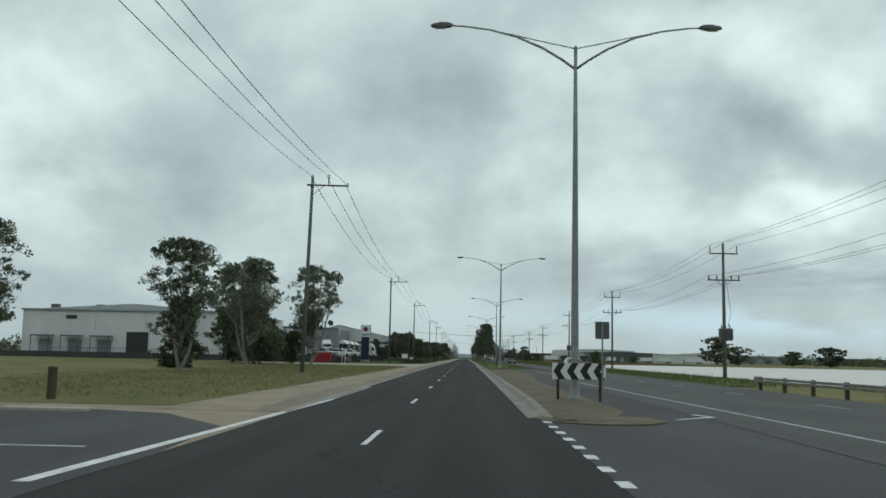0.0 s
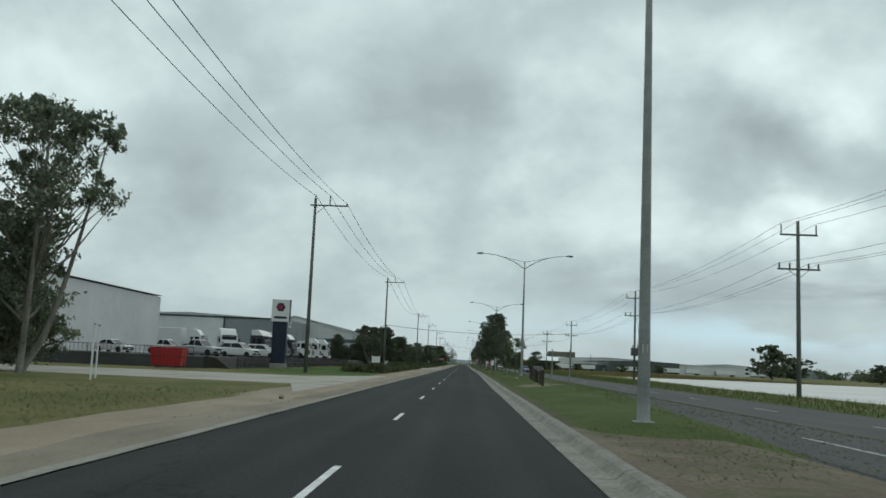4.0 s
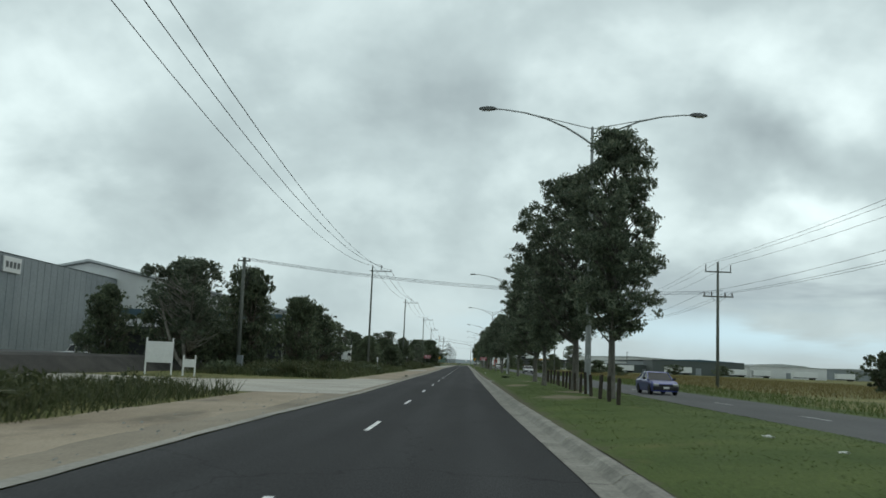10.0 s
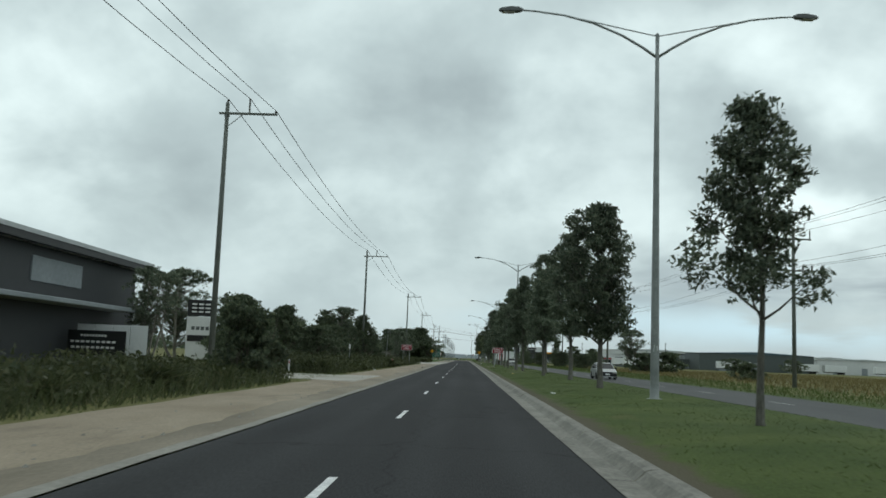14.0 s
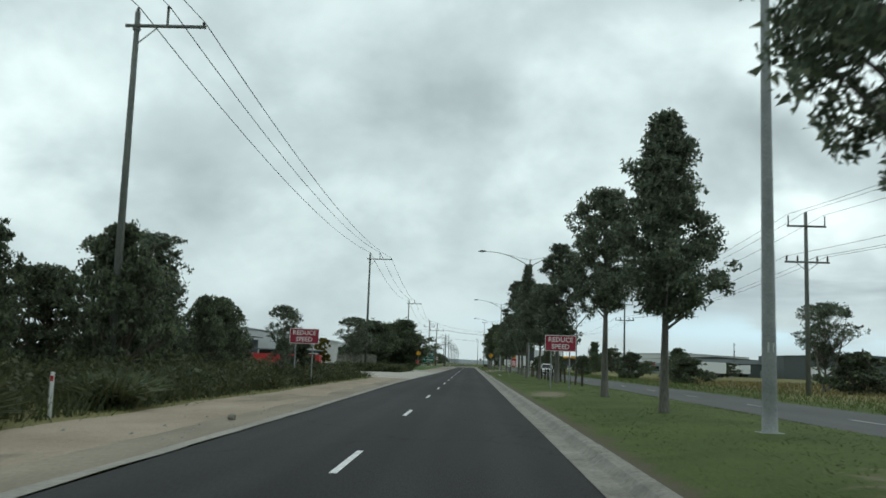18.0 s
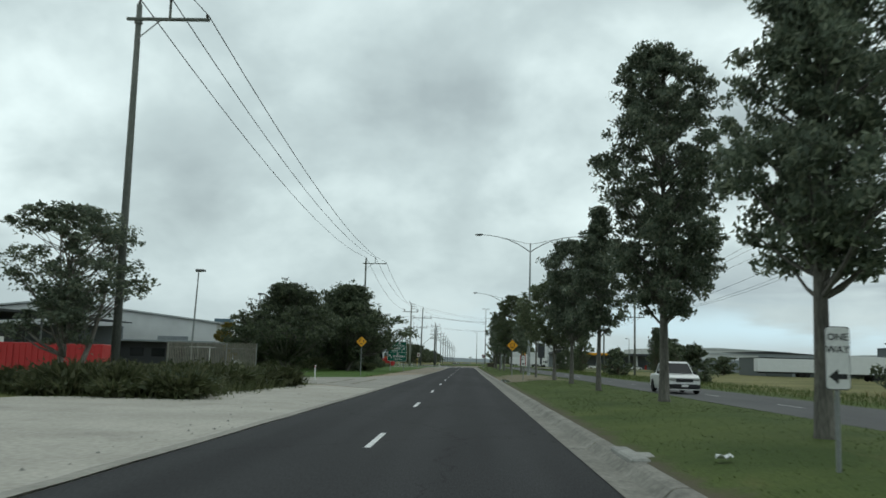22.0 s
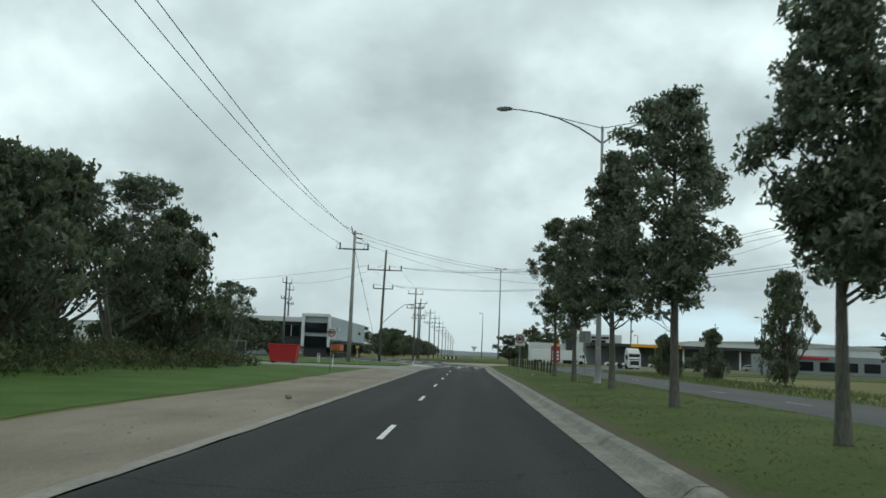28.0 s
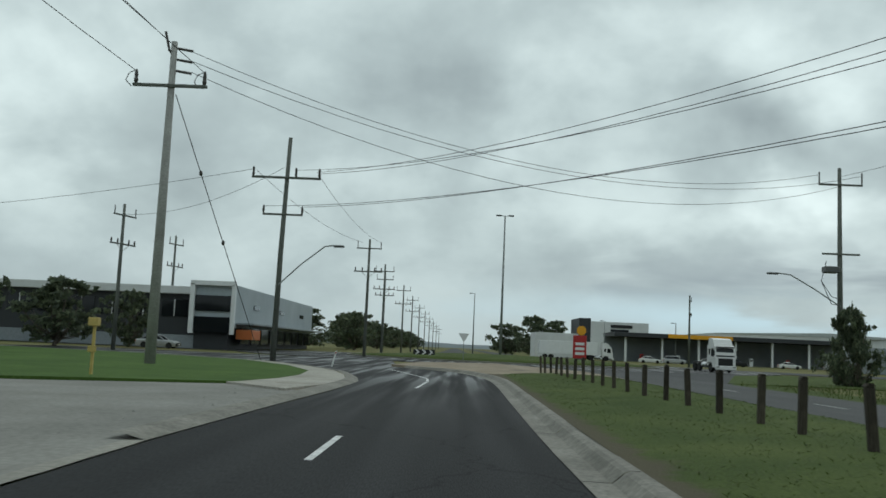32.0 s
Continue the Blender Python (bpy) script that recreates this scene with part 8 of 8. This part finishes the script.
part("lower_crossarm", Build().box((0, -0.2, 10.2), (3.0, 0.13, 0.15), 0.012), "timber_pole", q9)
part("transformer", Build().box((-0.9, -0.4, 8.9), (1.1, 0.9, 0.5), 0.05), "lamp_grey", q9)
for k in range(2):
    part("jumper_loop", Build().tube([(-1.2, -0.3, 9.6), (-1.6, -0.3, 8.0), (-0.8, -0.3, 6.8 - k * 0.6), (0, -0.2, 6.6 - k * 0.5)], 0.03, 5), "wire", q9)
la = part("lamp_arm", Build().tube([(0, -0.2, 6.0), (-2.2, -0.2, 7.4), (-4.0, -0.2, 8.4), (-5.0, -0.2, 8.5)], 0.05, 6), "galv", q9)
part("lamp_head", Build().box((-5.4, -0.2, 8.45), (0.9, 0.3, 0.16), 0.05), "lamp_grey", la)
jw = thing("junction_lines", "overhead conductors crossing the junction", "power lines")
for a, b, s in (((-14.0, 728.7, 15.7), (28.6, 757, 16.6), 3.0), ((-13.9, 728.8, 15.2), (32, 757, 16.6), 3.2), ((-13.8, 728.8, 14.6), (30.3, 757, 15.7), 3.6),
                ((-10.6, 749.4, 13.7), (27.2, 690, 13.4), 2.0), ((-10.4, 749.4, 13.6), (28.6, 690, 13.6), 2.2), ((-12.0, 749.4, 13.8), (29.9, 690, 13.4), 2.4),
                ((-11.6, 749.4, 11.1), (28.6, 690, 10.3), 1.6), ((-14.3, 749.4, 11.1), (30.2, 690, 10.3), 1.8),
                ((-13.0, 749.5, 14.0), (-30, 764, 12.0), 1.0), ((-15.2, 749.5, 13.8), (-90, 770, 11.0), 2.0), ((28.5, 690, 13.4), (30.3, 757, 16.5), 1.0)):
    line("conductor", a, b, s, jw, 0.016, 20)
for a in (-2.0, 2.4):
    line("conductor", (-13 + a, 749.5, 13.7), (-10.3 + a * 0.5, 789, 13.2), 0.8, jw, 0.015)

far0 = double_pole(False)
far0["group"] = "poles beyond the junction"
spots_ = [(-10.5, 789), (-11.2, 821), (-12.5, 838), (-11.0, 867), (-11, 905), (-11, 948), (-11, 996), (-11, 1050), (-11, 1110), (-11, 1180), (-11, 1260)]
far0.matrix_basis = pose(*spots_[0], 0)
for x, y in spots_[1:]:
    copy_thing(far0, pose(x, y, 0))
for x, y, h in ((-30, 764, 0.95), (-36.7, 800, 1.05), (-40, 742, 0.7), (37.6, 831.6, 0.85), (62, 800, 0.85), (85, 705, 0.8)):
    copy_thing(far0, pose(x, y, 0, 0, 0, 70) @ Matrix.Diagonal((1, 1, h, 1)))


def mast(x, y, h, label, two=True):
    t = thing("light_mast", label, "street lamp", pose(x, y, 0))
    part("pole", Build().tube([(0, 0, -0.1), (0, 0, h)], [0.2, 0.09], 10), "galv", t, smooth=True)
    for s in ((-1, 1) if two else (-1,)):
        part("arm", Build().tube([(0, 0, h - 0.05), (s * 0.6, 0, h)], 0.05, 6), "galv", t)
        part("lamp_head", Build().box((s * 0.85, 0, h), (0.7, 0.4, 0.18), 0.04), "lamp_grey", t)
    return t


mast(5.9, 805, 19.4, "tall slim light mast on the central island")
for x, y in ((-46, 760), (-58, 772), (48, 770), (36, 905), (52, 900)):
    mast(x, y, 9.5, "grey street lamp on the cross street", False)
mast(4.0, 899, 14.5, "grey street lamp beyond the roundabout", False)

# office on the far left corner
of = thing("office_building", "two-storey white and grey office with framed corner block", "office", Matrix.Diagonal((1, 1, 0.88, 1)))
part("wing", Build().box((-48, 803, 4.0), (33, 12, 8.0)), "darkwall", of)
part("wing_fascia", Build().box((-48, 796.6, 8.1), (33, 1.0, 1.1), 0.05), "offwhite", of)
part("end_block", Build().box((-66, 801, 4.6), (5, 12, 9.2), 0.05), "offwhite", of)
part("wing_base", Build().box((-48, 796.8, 0.9), (33, 0.3, 1.8), 0.03), "greywall", of)
for k in range(8):
    wn = part("window", Build().box((-62.5 + k * 3.9, 796.9, 5.6), (3.2, 0.2, 2.4), 0.02), "glass", of)
    part("mullion", Build().box((-62.5 + k * 3.9, 796.76, 5.6), (0.1, 0.1, 2.4)), "white", wn)
part("corner_block", Build().box((-30, 826, 6.1), (5, 60, 6.0), 0.05), "bluepanel", of, "pale blue-grey cladding overhanging a dark ground floor")
part("corner_base", Build().box((-30.4, 826, 1.55), (4.2, 59, 3.1), 0.03), "darkwall", of)
part("corner_frame", Build().box((-30.2, 795.7, 9.2), (5.6, 0.6, 0.7), 0.05), "white", of)
part("corner_frame", Build().box((-32.7, 795.7, 5.6), (0.6, 0.6, 7.0), 0.05), "white", of)
part("corner_frame", Build().box((-27.6, 795.7, 5.6), (0.5, 0.6, 7.0), 0.05), "white", of)
for z in (3.4, 6.4):
    part("corner_window", Build().box((-30.2, 795.85, z), (4.4, 0.2, 2.2), 0.02), "glass", of)
for k in range(9):
    if k % 3 == 1:
        part("side_window", Build().box((-27.45, 802 + k * 6, 6.4), (0.15, 3.2, 0.7), 0.02), "glass", of)
    part("side_window", Build().box((-27.45, 802 + k * 6, 2.0), (0.15, 4.6, 2.4), 0.02), "glass", of)
part("awning", Build().box((-26.4, 826, 3.7), (2.4, 58, 0.3), 0.05), "greywall", of)
part("orange_panel", Build().box((-26.5, 800, 2.2), (2.0, 5, 1.4), 0.05), "orange", of, "orange shopfront panel")
car("sedan", "silver", "silver car parked by the office", pose(-33, 785, 0.02, 0, 0, 90))
for k in range(4):
    car("sedan" if k % 2 else "suv", ("whitecar", "silver", "blackcar", "whitecar")[k], "car parked under the trees by the fence", pose(-33 - k * 4.5, 690, 0.0, 0, 0, 10), "cars under the trees")

# service station and shops on the far right
ss = thing("service_station", "long service station canopy with yellow fascia", "service station", pose(0, 0, 0))
part("canopy", Build().box((66, 905, 6.3), (58, 16, 1.0), 0.05), "darkwall", ss)
part("fascia", Build().box((57, 896.8, 6.3), (15, 0.3, 0.9), 0.03), "yellow", ss, "yellow canopy fascia")
part("back_wall", Build().box((66, 912, 3.0), (58, 0.5, 6.0), 0.03), "greywall", ss)
for k in range(7):
    part("column", Build().box((40 + k * 8.6, 899, 3.0), (0.5, 0.5, 6.0), 0.04), "white", ss)
for k in range(5):
    pm = part("pump", Build().box((44 + k * 8.6, 900, 0.95), (0.8, 0.6, 1.9), 0.06), ("red", "white")[k % 2], ss)
    part("display", Build().box((44 + k * 8.6, 899.68, 1.45), (0.5, 0.04, 0.4)), "signblack", pm)
sh = thing("shop_building", "white shop with black corner tower", "shop", pose(0, 0, 0))
part("wall_shell", Build().box((45, 945, 5.2), (16, 20, 10.4), 0.05), "offwhite", sh)
part("tower", Build().box((35.5, 944, 5.6), (3.2, 18, 11.2), 0.05), "darkwall", sh)
part("window", Build().box((45, 934.9, 7.2), (5, 0.2, 2.4), 0.02), "glass", sh)
part("sign_bar", Build().box((45.5, 934.85, 9.2), (6, 0.1, 0.9)), "signblack", sh)
part("low_wing", Build().box((28, 945, 3.4), (12, 16, 6.8), 0.05), "offwhite", sh)
ps = thing("price_sign", "red price board with round yellow emblem", "pylon sign", pose(20.6, 836, 0))
part("board", Build().box((0, 0, 2.5), (2.2, 0.5, 3.8), 0.05), "red", ps)
part("emblem", Build().lathe([(0.75, -0.05), (0.8, 0.0), (0.75, 0.05)], 20, pose(0.2, -0.2, 5.2, 90, 0, 0)), "yellow", ps)
part("post", Build().box((0, 0, 0.6), (1.0, 0.4, 1.2), 0.03), "lamp_grey", ps)
for z in (1.4, 2.2, 3.0):
    part("price_row", Build().box((0, -0.27, z), (1.5, 0.03, 0.45)), "signwhite", ps)
prime_mover("white truck driving towards the roundabout", pose(30.5, 788, 0.02, 0, 0, 8), True)
prime_mover("white semi-trailer parked by the service station", pose(33.5, 880, 0.02, 0, 0, 90), True, trailer=True)
for i_, (x, y, c) in enumerate(((40, 872, "whitecar"), (46, 876, "silver"), (52, 872, "whitecar"), (60, 880, "blackcar"), (70, 876, "whitecar"), (78, 872, "silver"))):
    car(("sedan", "suv")[i_ % 2], c, "car parked at the service station", pose(x, y, 0.02, 0, 0, 80), "cars at the service station")
rs = thing("red_roof_shop", "low shop with red and white fascia", "shop", pose(0, 0, 0))
part("wall_shell", Build().box((88, 850, 2.3), (30, 12, 4.6), 0.05), "greywall", rs)
part("fascia", Build().box((84, 843.8, 4.0), (8, 0.4, 0.7), 0.04), "red", rs)
for k in range(5):
    part("window", Build().box((77 + k * 5.4, 843.9, 2.0), (3.8, 0.2, 2.2), 0.02), "glass", rs)

# ---- far sheds and pale flat on the right ----
pan = Build()
pan.add([(27, 66, -0.03), (150, 40, -0.03), (190, 290, -0.03), (60, 300, -0.03), (33, 278, -0.03), (27, 190, -0.03)], [(0, 1, 2, 3, 4, 5)])
single("pale_flat", pan, "pond", "pale bare flat of crushed rock beyond the fence", "ground", kind="structure")


def far_shed(x, y, w, d, h, wall, roof, label, windows=0):
    t = thing("distant_shed", label, "warehouse", pose(x, y, 0), "distant industrial sheds")
    part("wall_shell", Build().box((0, 0, h / 2), (w, d, h)), wall, t)
    part("roof", Build().prism([(-w / 2 - 0.4, h), (0, h * 1.14), (w / 2 + 0.4, h)], "y", -d / 2 - 0.4, d / 2 + 0.4), roof, t)
    for k in range(windows):
        for z in (0.3, 0.68):
            part("window", Build().box((-w / 2 + w * (k + 0.5) / windows, -d / 2 - 0.05, h * z), (w / windows * 0.6, 0.15, h * 0.2)), "glass", t)
    if not windows:
        for k in range(3):
            part("door", Build().box((-w * 0.3 + k * w * 0.3, -d / 2 - 0.05, h * 0.25), (w * 0.06, 0.15, h * 0.5)), "greywall", t)
    return t


far_shed(236, 925, 40, 30, 9, "white", "roof", "distant white office block with rows of windows", 8)
far_shed(185, 930, 58, 40, 8, "offwhite", "roof", "distant long white shed")
far_shed(128, 905, 44, 40, 8, "greywall", "darkwall", "distant grey shed with a dark roof")
far_shed(96, 860, 28, 30, 6.5, "offwhite", "roof", "distant low white shed")
far_shed(300, 960, 70, 40, 8, "greywall", "roof", "distant grey industrial shed")
far_shed(395, 930, 60, 40, 7, "brown", "roof", "distant brown brick building", 8)
far_shed(150, 1080, 90, 60, 12, "offwhite", "roof", "distant big pale shed")
far_shed(118, 700, 46, 24, 7, "shedgreen", "teal", "green-roofed shed behind the paddock")
far_shed(84, 715, 34, 20, 4.2, "shedgreen", "greywall", "long dark green-grey shed behind the paddock")
far_shed(170, 720, 40, 24, 6, "offwhite", "roof", "long white shed behind the paddock")
far_shed(-140, 1010, 80, 40, 9, "offwhite", "roof", "distant white shed beyond the junction")
far_shed(-70, 905, 40, 30, 9, "greywall", "roof", "grey shed beyond the office")


def box_trailer(x, y, rot, ln):
    t = thing("box_trailer", "white box trailer parked by the far sheds", "trailer", pose(x, y, 0, 0, 0, rot), "trailers by the far sheds")
    part("box", Build().box((0, 0, 2.4), (ln, 2.5, 2.7), 0.05), "white", t)
    part("chassis", Build().box((0, 0, 0.9), (ln * 0.95, 1.0, 0.3), 0.02), "black", t)
    for k in (0.25, 0.36):
        for s in (-1, 1):
            part("wheel", Build().lathe([(0.1, -0.13), (0.48, -0.13), (0.5, 0), (0.48, 0.13), (0.1, 0.13)], 12, pose(ln * k, s * 1.05, 0.5, 90, 0, 0)), "rubber", t)


for x, y, rot, ln in ((66, 690, 0, 12), (82, 694, 8, 9), (104, 672, 0, 13), (132, 676, -6, 12), (150, 690, 4, 9), (60, 640, 12, 8), (172, 690, 0, 12), (196, 700, 10, 10)):
    box_trailer(x, y, rot, ln)
# distant tree lines and hills
fr_ = random.Random(9)
r_ = np.random.default_rng(31)
cs_, rs_, ks_ = [], [], []
for k in range(420):
    a = fr_.choice((0, 1, 2, 3))
    if a == 0:
        c = (fr_.uniform(-420, -60), fr_.uniform(1050, 1500))
    elif a == 1:
        c = (fr_.uniform(40, 520), fr_.uniform(1020, 1500))
    elif a == 2:
        c = (fr_.uniform(260, 620), fr_.uniform(430, 900))
    else:
        c = (fr_.uniform(-520, -120), fr_.uniform(250, 1000))
    h = fr_.uniform(3, 8)
    for j in range(3):
        cs_.append((c[0] + fr_.uniform(-5, 5), c[1] + fr_.uniform(-4, 4), h * (0.35 + 0.28 * j)))
        rs_.append(fr_.uniform(2.5, 4.5))
        ks_.append(60)
wood = new("far_woods", quick_mesh("far_woods", crown_leaves(cs_, rs_, ks_, 1.5, 12, 0.0), 3, "leaf2"))
tagged(wood, "distant dark-green tree line on the horizon", "woodland", kind="stuff")
# low far ridge; its material carries the haze as colour
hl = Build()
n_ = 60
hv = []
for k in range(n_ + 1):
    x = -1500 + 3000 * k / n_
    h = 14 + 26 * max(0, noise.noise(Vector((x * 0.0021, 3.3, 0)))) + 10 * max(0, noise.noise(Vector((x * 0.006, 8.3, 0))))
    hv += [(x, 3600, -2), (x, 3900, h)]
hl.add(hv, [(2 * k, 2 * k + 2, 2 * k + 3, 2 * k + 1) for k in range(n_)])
single("far_hills", hl, "hill", "low hills on the horizon, tinted blue-grey for distance haze", "hills", kind="structure")

# ---- small things on the ground ----


def litter(x, y, z, s, material, label, seed):
    """A crumpled scrap lying in the grass."""
    r = random.Random(seed)
    n = 5
    v = [((i / (n - 1) - 0.5) * s * r.uniform(0.85, 1.15), (j / (n - 1) - 0.5) * s * 0.7, 0.012 + r.uniform(0, 0.28) * s) for j in range(n) for i in range(n)]
    f = [(j * n + i, j * n + i + 1, (j + 1) * n + i + 1, (j + 1) * n + i) for j in range(n - 1) for i in range(n - 1)]
    b = Build().add(v, f)
    b.add([(p[0], p[1], p[2] + 0.004) for p in v], f)
    return single("litter", b, material, label, "litter", pose(x, y, z, 0, 0, r.uniform(0, 360)), "scraps of litter")


for i_, (x, y, sz, c) in enumerate(((5.7, 216.5, 0.28, "signwhite"), (5.9, 244.5, 0.2, "signwhite"), (6.0, 241.4, 0.14, "signwhite"), (3.3, 511.8, 0.28, "signwhite"), (4.7, 171.5, 0.16, "signwhite"), (3.0, 352.0, 0.18, "signwhite"), (-8.9, 64.0, 0.2, "signwhite"), (3.6, 391.0, 0.22, "paleyellow"), (4.1, 681.5, 0.15, "signwhite"), (-8.6, 402.0, 0.2, "signwhite"))):
    litter(x, y, median_z(x, y) + 0.03 if x > 0 else 0.01, sz, M[c], "crumpled pale scrap of litter lying in the grass", i_)
pit = thing("drain_pit", "pale concrete drain pit lintel set in the kerb", "drain pit", pose(2.33, 513.4, 0.0))
part("lintel", Build().box((0, 0, 0.12), (0.28, 1.9, 0.16), 0.03), "concrete", pit)
part("inlet", Build().box((-0.145, 0, 0.09), (0.02, 1.5, 0.08)), "black", pit)
part("lid", Build().box((0.42, 0, 0.155), (0.55, 0.7, 0.04), 0.015), "concrete", pit)
copy_thing(pit, pose(2.33, 300.0, 0.0))
for x, y, sz in ((-5.3, 313.2, 0.16), (-6.1, 205.4, 0.1), (-5.6, 432.0, 0.12), (-6.4, 120.3, 0.11), (-5.5, 646.0, 0.1)):
    r_ = random.Random(int(y))
    v = []
    for j in range(5):
        for k in range(8):
            a, e = 2 * math.pi * k / 8, math.pi * (j + 0.5) / 5
            q = sz * r_.uniform(0.8, 1.15)
            v.append((q * math.sin(e) * math.cos(a), q * math.sin(e) * math.sin(a), sz * 0.35 - q * 0.7 * math.cos(e)))
    f = [(j * 8 + k, j * 8 + (k + 1) % 8, j * 8 + 8 + (k + 1) % 8, j * 8 + 8 + k) for j in range(4) for k in range(8)] + [tuple(range(8)), tuple(range(32, 40))]
    single("stone", Build().add(v, f), "timber_rail", "rough grey-brown stone lying on the gravel shoulder", "stone", pose(x, y, 0.03), "stones on the shoulder")
for x, y in ((-17.6, 131.0), (-18.4, 133.5)):
    tm = thing("marker_post", "thin white marker post under the gum trees", "marker post", pose(x, y, 0))
    post(tm, 0, -0.1, 2.6, 0, 0.045, "signwhite")
    part("cap", Build().box((0, 0, 2.6), (0.11, 0.11, 0.05), 0.01), "lamp_grey", tm)
